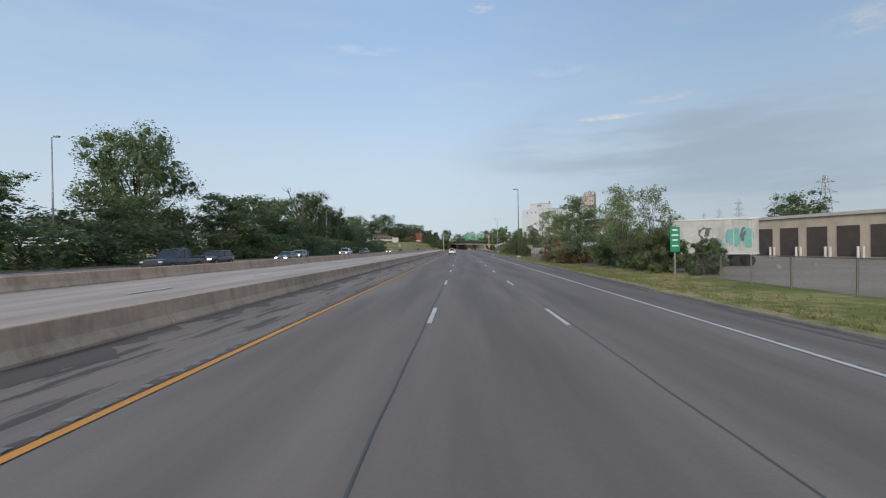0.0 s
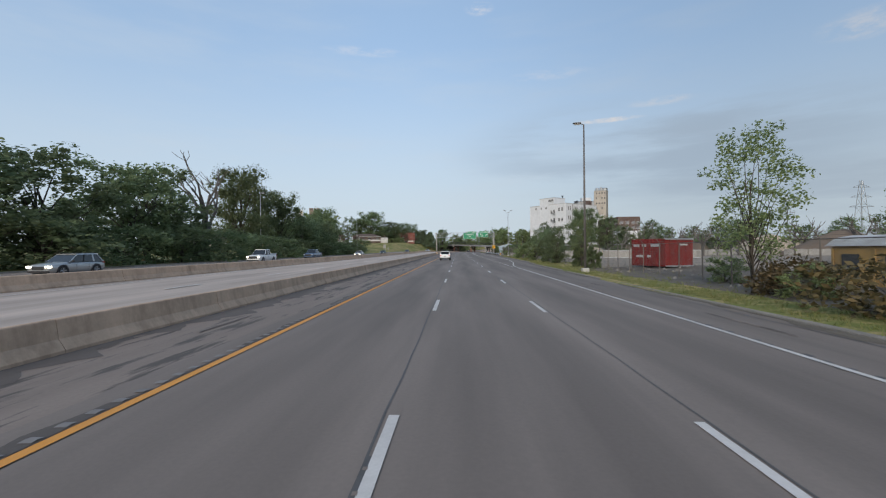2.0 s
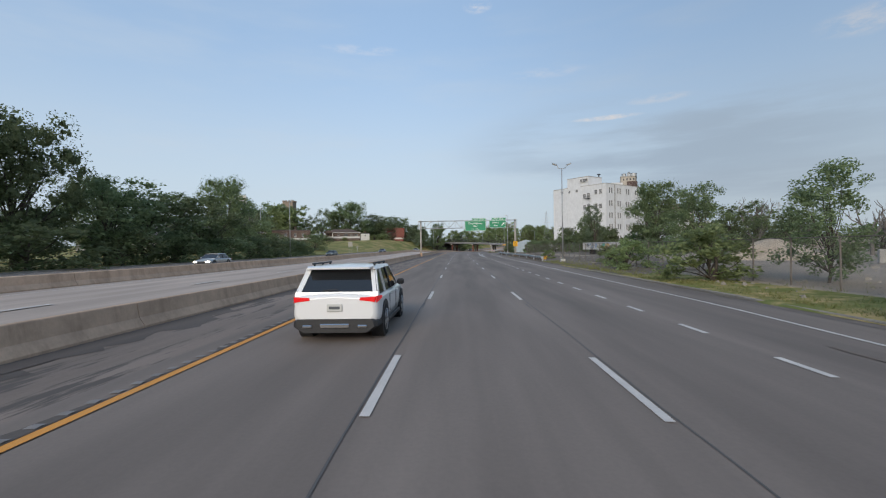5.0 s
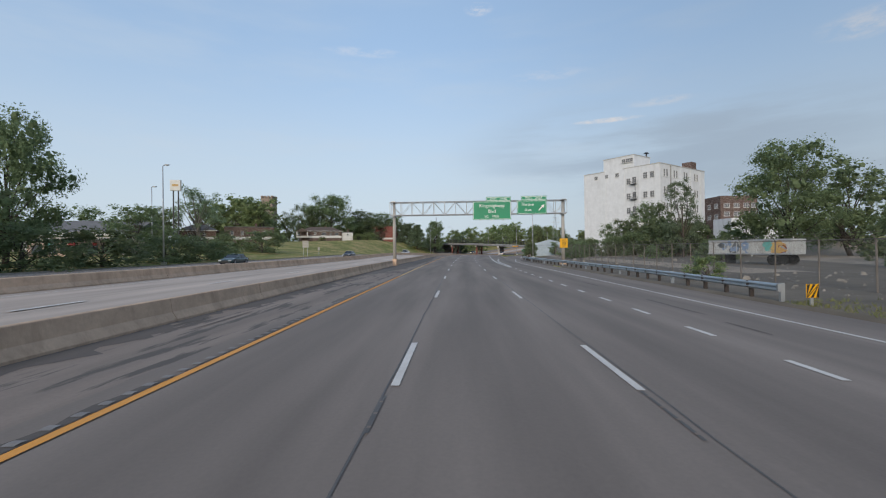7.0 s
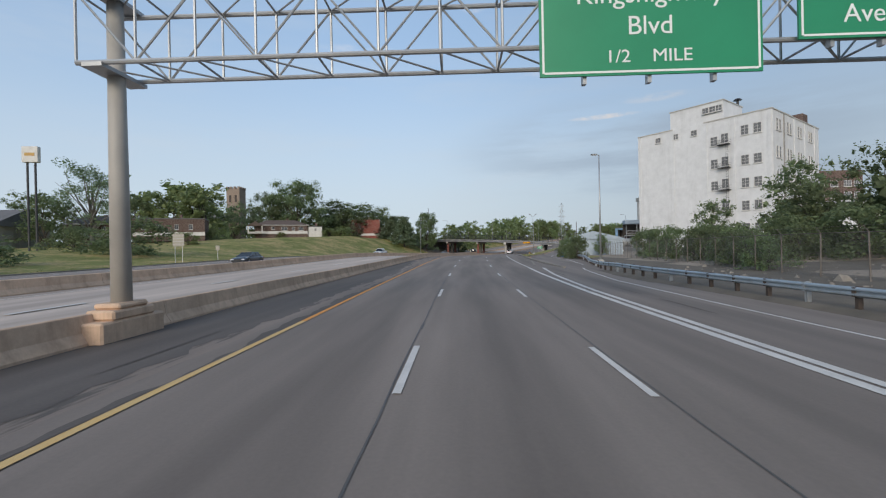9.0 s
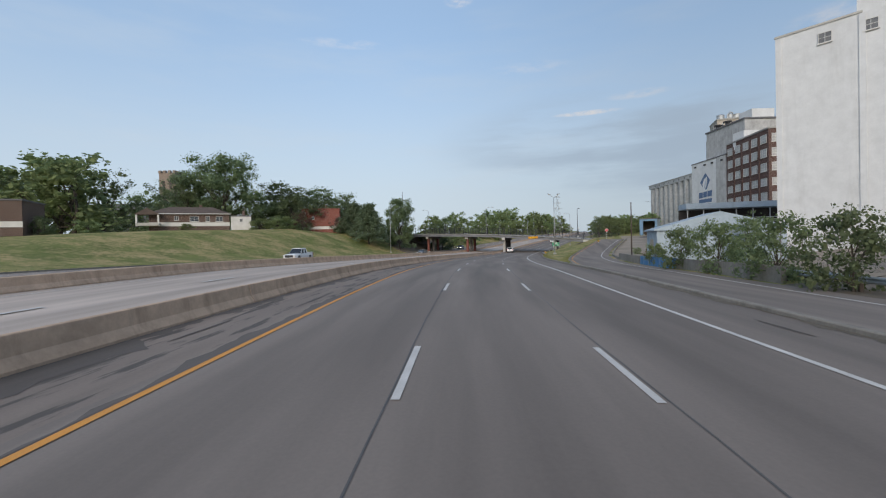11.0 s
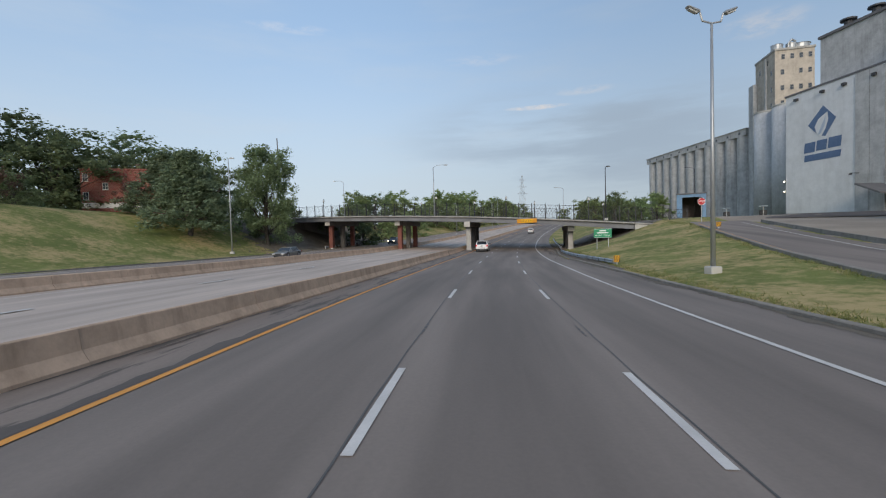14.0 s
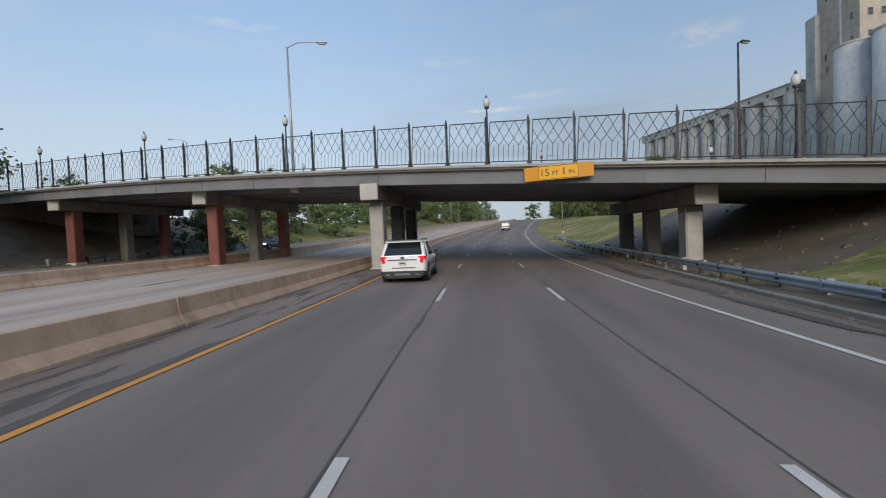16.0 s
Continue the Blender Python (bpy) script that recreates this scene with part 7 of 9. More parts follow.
def background_blocks():
    # brick and pale factory parts behind the white warehouse
    b = thing("factory", "brown brick factory with a pale upper storey", "building")
    block(b, "wall", 109, 124, 350, 392, 23, M_BRICK_BROWN, z0=0)
    block(b, "lower_wall", 106, 130, 338, 350, 13, M_WALL_WHITE, z0=0)
    fm, L = face_frame((109, 392), (109, 350))
    proto = window(b, fm, 3, 19.0, 2.2, 1.8, M_GLASS_GREY, M_TRIM, 3, 2)
    for x in (8, 13, 18, 23, 28, 34, 39):
        for z in (19.0, 14.5):
            copy_window(proto, b, fm, x, z)
    fm, L = face_frame((109, 350), (124, 350))
    for x in (2.5, 6.5, 10.5, 13.5):
        for z in (19.0, 15.5):
            copy_window(proto, b, fm, x, z)


background_blocks()


def pylon(x, y, h, label):
    g = G(x, y)
    p = thing("power_pylon", label, "pylon", tuple(g))
    bm = BM()
    w = h * 0.09
    for sx in (-1, 1):
        for sy in (-1, 1):
            tube(bm, (sx * w, sy * w, 0), (sx * 0.35, sy * 0.35, h), 0.11, 0.07, n=4)
    lv = np.linspace(0, 1, 9)
    for a, b2 in zip(lv, lv[1:]):
        wa, wb = w + (0.35 - w) * a, w + (0.35 - w) * b2
        for sy in (-1, 1):
            tube(bm, (-wa, sy * wa, a * h), (wb, sy * wb, b2 * h), 0.06, n=4)
            tube(bm, (wa, sy * wa, a * h), (-wb, sy * wb, b2 * h), 0.06, n=4)
    part("lattice", bm, M_STEEL, p)
    for k, ww in ((0.62, 4.5), (0.76, 3.8), (0.9, 3.0)):
        bm = BM()
        tube(bm, (-ww, 0, h * k), (ww, 0, h * k), 0.1, n=4)
        tube(bm, (-ww, 0, h * k), (0, 0, h * k + 1.2), 0.06, n=4)
        tube(bm, (ww, 0, h * k), (0, 0, h * k + 1.2), 0.06, n=4)
        part("crossarm", bm, M_STEEL, p)


for x, y, h in ((150, 215, 26), (185, 300, 28), (230, 400, 30), (120, 150, 24), (118, 700, 40), (260, 480, 30)):
    pylon(x, y, h, "grey lattice power pylon in the distance")


# ---------------------------------------------------------------- trees
def limb(bm, a, b, r0, r1, bend, n=6, seg=3):
    a, b = Vector(a), Vector(b)
    prev, pr = a, r0
    for i in range(1, seg + 1):
        t = i / seg
        p = a.lerp(b, t) + Vector(bend) * math.sin(t * math.pi) * (b - a).length * 0.12
        r = r0 + (r1 - r0) * t
        tube(bm, prev, p, pr, r, n=n, cap=False)
        prev, pr = p, r


def leaf_mesh(centres, radii, per, size, rs, core=0.0):
    """Many small folded leaves gathered in clumps, each with a ragged leafy heart."""
    cs = np.repeat(np.array(centres), per, 0)
    rr = np.repeat(np.array(radii), per)
    d = rs.normal(size=(len(cs), 3))
    d /= np.linalg.norm(d, axis=1)[:, None]
    d *= (0.45 + 0.6 * rs.random(len(cs)) ** 0.7)[:, None]
    d[:, 2] *= 0.75
    p = cs + d * rr[:, None]
    a = rs.normal(size=(len(p), 3))
    a[:, 2] *= 0.5
    a /= np.linalg.norm(a, axis=1)[:, None]
    b = np.cross(a, rs.normal(size=(len(p), 3)))
    b /= np.linalg.norm(b, axis=1)[:, None]
    nn = np.cross(a, b)
    s = size * (0.6 + 0.8 * rs.random(len(p)))[:, None]
    v = np.stack([p - a * s, p + b * s * 0.55 + nn * s * 0.12, p + a * s, p - b * s * 0.55 + nn * s * 0.12], 1).reshape(-1, 3)
    f = np.arange(len(p) * 4).reshape(-1, 4)
    if core:
        # crumpled sheets of foliage inside each clump
        m = 8 if per < 40 else 14
        c2 = np.repeat(np.array(centres), m, 0)
        r2 = np.repeat(np.array(radii), m)[:, None]
        e = rs.normal(size=(len(c2), 3))
        e /= np.linalg.norm(e, axis=1)[:, None]
        q = c2 + e * r2 * (rs.random((len(c2), 1)) * 0.62) * np.array([1, 1, 0.75])
        t1 = np.cross(e, rs.normal(size=(len(c2), 3)))
        t1 /= np.linalg.norm(t1, axis=1)[:, None]
        t2 = np.cross(e, t1)
        k = r2 * core
        jit = lambda: rs.uniform(0.6, 1.2, (len(c2), 1))
        v2 = np.stack([q - t1 * k * jit(), q + t2 * k * jit(), q + t1 * k * jit(), q - t2 * k * jit()], 1).reshape(-1, 3)
        f2 = np.arange(len(c2) * 4).reshape(-1, 4) + len(v)
        v, f = np.concatenate([v, v2]), np.concatenate([f, f2])
    return v, f


def plain_mesh(name, v, f, mat, parent, label=""):
    me = bpy.data.meshes.new(name)
    nv, nf = len(v), len(f)
    me.vertices.add(nv)
    me.vertices.foreach_set("co", np.asarray(v, np.float32).ravel())
    k = f.shape[1]
    me.loops.add(nf * k)
    me.loops.foreach_set("vertex_index", np.asarray(f, np.int32).ravel())
    me.polygons.add(nf)
    me.polygons.foreach_set("loop_start", np.arange(0, nf * k, k, dtype=np.int32))
    me.update(calc_edges=True)
    me.materials.append(mat)
    ob = new(name, me)
    ob.parent = parent
    if label:
        ob["label"] = label
    return ob


def make_tree(seed, H, Rd, base, clumps, per, leaf, label, mat=M_LEAF, shape="round", trunk_r=None, bark=M_BARK, name="tree", clump_r=0.36, cat="tree", gaps=0.0, core=0.2):
    rs = np.random.RandomState(seed)
    r = random.Random(seed)
    t = thing(name, label, cat, (0, 0, 0))
    tr = trunk_r or 0.022 * H + 0.05
    cen, rad, bough = [], [], []
    # boughs first, then clumps of leaves gathered along each, with air between them
    nb = max(14, clumps // 5) if shape != "cone" else clumps
    for i in range(nb):
        hz = (i + rs.random()) / nb
        q = rs.normal(size=3)
        q /= np.linalg.norm(q)
        h = base + (1 - base) * (0.05 + 0.90 * hz)
        if shape == "cone":
            w = Rd * (1.05 - hz) ** 0.9
        elif shape == "tall":
            w = Rd * (0.55 + 0.5 * math.sin(math.pi * min(1, hz * 0.9 + 0.05)))
        else:
            w = Rd * math.sqrt(max(0.1, 1 - (1.7 * hz - 0.72) ** 2)) * (0.85 + 0.35 * rs.random())
        a = i * 2.4 + rs.normal() * 0.35
        k = w * (0.2 + 0.65 * rs.random() ** 0.5)
        bough.append((math.cos(a) * k, math.sin(a) * k, h * H))
        if gaps and rs.random() < gaps:
            continue
        for j in range(1 if shape == "cone" else max(1, int(round(clumps / nb)))):
            d = rs.normal(size=3) * np.array((0.17, 0.17, 0.15)) * (Rd if shape != "cone" else 0.2 * Rd)
            out = 1 + 0.12 * rs.normal()
            cen.append((bough[-1][0] * out + d[0], bough[-1][1] * out + d[1], max(base * H + 0.2, min(H * 0.96, bough[-1][2] + d[2]))))
            rad.append(Rd * clump_r * (0.55 + 0.55 * rs.random()) * (0.75 if shape == "cone" else 1))
    bm = BM()
    top = Vector((r.uniform(-0.3, 0.3), r.uniform(-0.3, 0.3), H * (0.92 if shape == "cone" else 0.66)))
    limb(bm, (0, 0, -0.3), top, tr, tr * 0.25, (r.uniform(-1, 1), r.uniform(-1, 1), 0), n=9, seg=5)
    order = sorted(range(len(bough)), key=lambda i: r.random())[:26]
    for i in order:
        c = Vector(bough[i])
        hh = max(0.12, min(0.9, (c.z / H - 0.18) * 0.8)) * top.z / (H * 0.66) * 0.66
        st = Vector((0, 0, -0.3)).lerp(top, max(0.2, min(0.95, hh * H / top.z)))
        k = tr * 0.42 * (1 - 0.5 * hh)
        limb(bm, st, c, k, k * 0.15, (r.uniform(-1, 1), r.uniform(-1, 1), r.uniform(-0.2, 1.0)), n=5, seg=3)
    part("trunk", bm, bark, t)
    v, f = leaf_mesh(cen, rad, per, leaf, rs, core)
    plain_mesh("crown", v, f, mat, t)
    return t


def bare_tree(seed, H, label, depth=4, name="dead_tree"):
    r = random.Random(seed)
    t = thing(name, label, "tree", (0, 0, 0))
    bm = BM()

    def grow(p, d, ln, rad, k):
        q = p + d * ln
        limb(bm, p, q, rad, rad * 0.62, (r.uniform(-1, 1), r.uniform(-1, 1), 0), n=5 if k < depth else 7, seg=2)
        if k == 0:
            return
        for _ in range(2 if k < depth else 4):
            nd = (d + Vector((r.uniform(-0.75, 0.75), r.uniform(-0.75, 0.75), r.uniform(0.0, 0.5)))).normalized()
            grow(p.lerp(q, r.uniform(0.55, 1.0)), nd, ln * r.uniform(0.55, 0.8), rad * 0.55, k - 1)

    grow(Vector((0, 0, -0.3)), Vector((0, 0, 1)), H * 0.36, 0.02 * H + 0.05, depth)
    part("trunk", bm, M_BARK_DEAD, t)
    return t


OAK = make_tree(3, 20, 8.5, 0.10, 170, 110, 0.19, "broad leafy tree with dark green foliage by the road", trunk_r=0.5, clump_r=0.30, core=0.2)
OAK2 = make_tree(8, 16, 6.0, 0.08, 120, 46, 0.22, "leafy tree with uneven dark green crown by the road", trunk_r=0.36, clump_r=0.31, core=0.2)
TALLT = make_tree(14, 15, 4.6, 0.08, 100, 50, 0.20, "tall leafy tree with an open crown by the road", shape="tall", trunk_r=0.3, clump_r=0.31, core=0.2)
FARTREE = make_tree(71, 16, 6.2, 0.04, 60, 20, 0.44, "full green tree in a distant belt", mat=M_LEAF_LIGHT, trunk_r=0.36, clump_r=0.33, core=0.4)
FAROAK = make_tree(83, 16, 6.0, 0.04, 90, 34, 0.25, "leafy green tree with a full crown", trunk_r=0.36, clump_r=0.32, core=0.27)
FARSHRUB = make_tree(87, 6.0, 4.2, 0.02, 46, 30, 0.25, "dense green shrub thicket", name="shrub", clump_r=0.34, cat="shrub", core=0.35)
THICK = make_tree(21, 6.0, 4.2, 0.02, 72, 36, 0.18, "dense green shrub thicket on a verge", name="shrub", clump_r=0.32, cat="shrub", core=0.22)
SMALLT = make_tree(37, 7.0, 2.6, 0.06, 110, 62, 0.085, "small leafy tree growing by a roadside fence", trunk_r=0.1, clump_r=0.27, core=0.16)
HEDGE = make_tree(23, 4.0, 2.4, 0.01, 90, 90, 0.075, "dense fine-leaved green hedge shrub beside the kerb", name="hedge_shrub", clump_r=0.30, cat="shrub", core=0.5)
BUSH = make_tree(29, 3.2, 2.0, 0.02, 34, 90, 0.11, "rounded green bush on a verge", name="bush", clump_r=0.34, cat="shrub", mat=M_LEAF_LIGHT)
SAPL = make_tree(35, 6.6, 1.6, 0.2, 130, 38, 0.068, "slender sapling with light green leaves by a kerb", shape="tall", mat=M_LEAF_LIGHT, trunk_r=0.07, clump_r=0.3, core=0)
CONI = make_tree(41, 11, 5.2, 0.04, 230, 64, 0.15, "dense dark conifer on a grass bank", shape="cone", mat=M_LEAF_CONIFER, trunk_r=0.25, name="conifer", clump_r=0.22)
OVAL = make_tree(47, 15.5, 5.4, 0.05, 170, 120, 0.17, "dense oval green tree beside the bridge", trunk_r=0.32, clump_r=0.27)
THIN = make_tree(53, 16, 7.0, 0.2, 110, 80, 0.17, "half-bare tree with grey branches and dark leaves", trunk_r=0.4, bark=M_BARK_DEAD, mat=M_LEAF_CONIFER, gaps=0.3, clump_r=0.22, core=0.14)
SPINDLY = make_tree(65, 18, 4.8, 0.12, 96, 90, 0.13, "spindly tree with sparse dark foliage and a bare stem", shape="tall", mat=M_LEAF_CONIFER, trunk_r=0.3, clump_r=0.24, gaps=0.05, core=0.2)
PURP = make_tree(59, 4.6, 2.3, 0.2, 34, 90, 0.10, "small purple-leaved ornamental tree on a bank", mat=M_LEAF_RED, trunk_r=0.12)
BRUSH = make_tree(61, 1.9, 2.4, 0.0, 26, 46, 0.13, "heap of dry brown brush on a verge", mat=M_LEAF_DRY, name="brush_heap", cat="brush", bark=M_BARK_DEAD, core=0.15)
DEAD = bare_tree(5, 17, "bare dead tree with grey branches among green trees")
SNAG = bare_tree(9, 8, "bare dead snag in a derelict yard", 3)
PROTO_DEFAULT_H = {}
for o, h in ((OAK, 20), (OAK2, 16), (TALLT, 15), (FARTREE, 16), (FAROAK, 16), (FARSHRUB, 6.0), (THICK, 6.0), (HEDGE, 4.0), (SMALLT, 7.0), (BUSH, 3.2), (SAPL, 6.6), (CONI, 11), (OVAL, 15.5), (THIN, 16), (SPINDLY, 18), (PURP, 4.6), (BRUSH, 1.9), (DEAD, 17), (SNAG, 8)):
    PROTO_DEFAULT_H[o.name] = h
used = set()
tr_rng = random.Random(77)


def plant(proto, x, y, top=None, wide=1.0, label="", height=None, turn=None):
    s, u = foot(x, y)
    if u > 36 or u < -105 or s > 450:
        proto = {OAK2.name: FAROAK, THICK.name: FARSHRUB, TALLT.name: FAROAK}.get(proto.name, proto)
    g = G(x, y)
    h = height if height else top - g.z
    k = h / PROTO_DEFAULT_H[proto.name]
    m = Matrix.Translation((x, y, g.z - 0.05)) @ Matrix.Rotation(radians(tr_rng.uniform(0, 360) if turn is None else turn), 4, "Z") @ Matrix.Diagonal((k * wide, k * wide, k, 1))
    if proto.name in used:
        o = copy_thing(proto, m)
    else:
        used.add(proto.name)
        proto.matrix_world = m
        o = proto
    if label:
        o["label"] = label
    return o


# the left tree line
for proto, x, y, top, w in (
        (TALLT, -52, 26, 12, 1.5), (OAK2, -50, 38, 13.5, 1.2), (OAK2, -58, 50, 15, 1.2), (OAK, -56, 74, 22.8, 0.84), (OAK2, -49, 60, 12, 1.2),
        (TALLT, -46, 86, 16.5, 1.0), (OAK2, -47, 94, 17, 0.9), (OAK2, -47, 108, 18, 0.9), (OAK2, -49, 115, 19, 0.85), (OAK2, -50, 122, 12.5, 1.0),
        (DEAD, -47.6, 128, 25.5, 1.1), (OAK, -50, 146, 19, 0.78), (OAK, -48, 163, 16, 0.8), (OAK2, -45, 172, 14, 1.0), (OAK2, -45, 180, 13.5, 1.0),
        (TALLT, -46, 186, 14, 1.1), (OAK2, -47, 196, 15.0, 1.0), (OAK, -51, 212, 16.2, 0.75), (OAK2, -55, 238, 12.5, 0.9),
        (OAK2, -62, 90, 13, 1.1), (OAK2, -63, 118, 14, 1.1), (OAK2, -64, 152, 10.5, 1.1), (OAK2, -63, 178, 10, 1.2), (OAK, -70, 200, 15, 0.9)):
    plant(proto, x, y, top, w * 1.12)
for i, (x, y, top) in enumerate(((-42.5, 30, 5.5), (-43, 42, 6.0), (-43.5, 52, 6.5), (-43, 66, 6.0), (-43, 78, 6.0), (-42.5, 90, 6.5), (-42.5, 101, 6.2), (-42, 112, 6.8),
                                 (-42, 124, 6.5), (-41.8, 135, 6.2), (-41.6, 147, 5.8), (-41.5, 158, 5.5), (-41.4, 170, 5.6), (-41.2, 182, 5.2), (-41, 193, 5.0),
                                 (-42, 205, 5.6), (-43, 216, 5.8), (-44, 229, 5.2), (-45, 238, 5.6), (-47, 247, 5.0), (-54, 262, 4.8))):
    plant(THICK, x, y, top, 1.25 + 0.15 * (i % 3))
# grass bank: bushes and trees by the houses
plant(THICK, -55, 286, 9.0, 1.25)
plant(THICK, -69, 291, 8.0, 1.15)
plant(BUSH, -68, 300, 6.0, 1.3)
plant(THIN, -104.5, 336.5, 28.5, 1.15)
for x, y, top in ((-130, 407, 28), (-122, 402, 27), (-112, 396, 25), (-103, 390, 24), (-143, 412, 25)):
    plant(FARTREE, x, y, top, 1.15)
for proto, x, y, top, w in ((OAK, -74, 418, 31.5, 1.2), (OAK2, -62, 440, 31.5, 1.2), (OAK2, -52, 455, 31, 1.25), (OAK2, -44, 474, 27, 1.0), (TALLT, -66, 456, 27, 1.2), (OAK2, -85, 426, 23, 1.0),
                            (THIN, -96, 428, 23.5, 0.8), (OAK2, -138, 400, 22, 1.1), (OAK2, -125, 430, 26, 1.1),
                            (OAK2, -150, 380, 18, 1.2), (OAK2, -30, 486, 12, 1.2), (OVAL, -13.8, 427, 19.0, 0.88), (CONI, -23.5, 417, 16.8, 1.35), (CONI, -29.5, 423, 15.0, 1.2),
                            (OAK2, -66, 428, 24, 1.1), (OAK2, -56, 434, 26, 1.2), (OAK2, -50, 446, 25, 1.2), (OAK2, -36, 462, 24, 1.2), (OAK2, -84, 414, 22, 1.1), (OAK2, -112, 330, 15, 1.1), (OAK2, -130, 345, 17, 1.1), (OAK2, -90, 330, 12, 1.0), (TALLT, -160, 350, 18, 1.3)):
    plant(proto, x, y, top, w)
for proto, x, y, h, w in ((BUSH, -48, 399, 4.2, 1.4), (BUSH, -53, 398, 3.6, 1.3), (PURP, -42.5, 404, 5.6, 1.0), (PURP, -35.5, 424, 4.6, 1.0), (THICK, -46, 412, 6.0, 0.8), (BUSH, -70, 388, 2.4, 1.2),
                          (BUSH, -93, 368, 3.0, 1.2), (BUSH, -86, 374, 3.4, 1.2), (BUSH, -100, 362, 4.0, 1.3), (THICK, -78, 352, 4.2, 0.8), (BUSH, -66, 320, 3.2, 1.3)):
    plant(proto, x, y, height=h, wide=w)
# past the bridge
for proto, x, y, top, w in ((OAK2, 69, 452, 9.4, 1.1), (THICK, 76, 458, 8.6, 1.1), (OAK2, -2, 474, 10, 1.3), (OAK2, -16, 462, 10, 1.3), (THICK, -8, 452, 7.5, 1.0), (THICK, 2, 458, 6.5, 1.0), (OAK2, 4, 490, 12.5, 1.3)):
    plant(proto, x, y, top, w)
belt = random.Random(31)
for s in range(458, 860, 14):
    for u, dh in ((-40.5, 0.75), (-49, 1.0), (-62, 1.15)):
        if belt.random() < 0.3:
            continue
        q = R(s + belt.uniform(-5, 5), u + belt.uniform(-4, 4))
        plant(FARTREE, q.x, q.y, height=belt.uniform(7, 15) * dh * float(np.interp(s, [458, 520, 560], [0.5, 0.8, 1.0])), wide=belt.uniform(1.0, 1.4))
for s in range(560, 860, 19):
    for u in (24, 36, 50):
        q = R(s + belt.uniform(-6, 6), u + belt.uniform(-4, 4))
        plant(FARTREE, q.x, q.y, height=belt.uniform(7, 10.5), wide=belt.uniform(0.9, 1.25))
for x, y, top in ((-110, 650, 24), (-140, 560, 22), (-90, 540, 20), (130, 560, 15), (155, 600, 16), (180, 640, 17), (215, 660, 20), (250, 700, 22), (150, 690, 17)):
    plant(FARTREE, x, y, top, 1.3)
# low belt of scrub and dead snags behind the yard
for i in range(46):
    x, y = 75 + 70 * belt.random(), 60 + i * 5.5
    if i % 3 == 0:
        plant(SNAG, x, y, height=belt.uniform(7, 11), wide=belt.uniform(0.8, 1.1))
    else:
        plant(OAK2 if i % 3 == 1 else THICK, x, y, height=belt.uniform(4.0, 7.0), wide=belt.uniform(1.0, 1.5))
# bare dead trees standing about the derelict yard
dead_rng = random.Random(19)
for _ in range(26):
    plant(SNAG, dead_rng.uniform(52, 92), dead_rng.uniform(104, 205), height=dead_rng.uniform(6.5, 11.5), wide=dead_rng.uniform(0.9, 1.3))
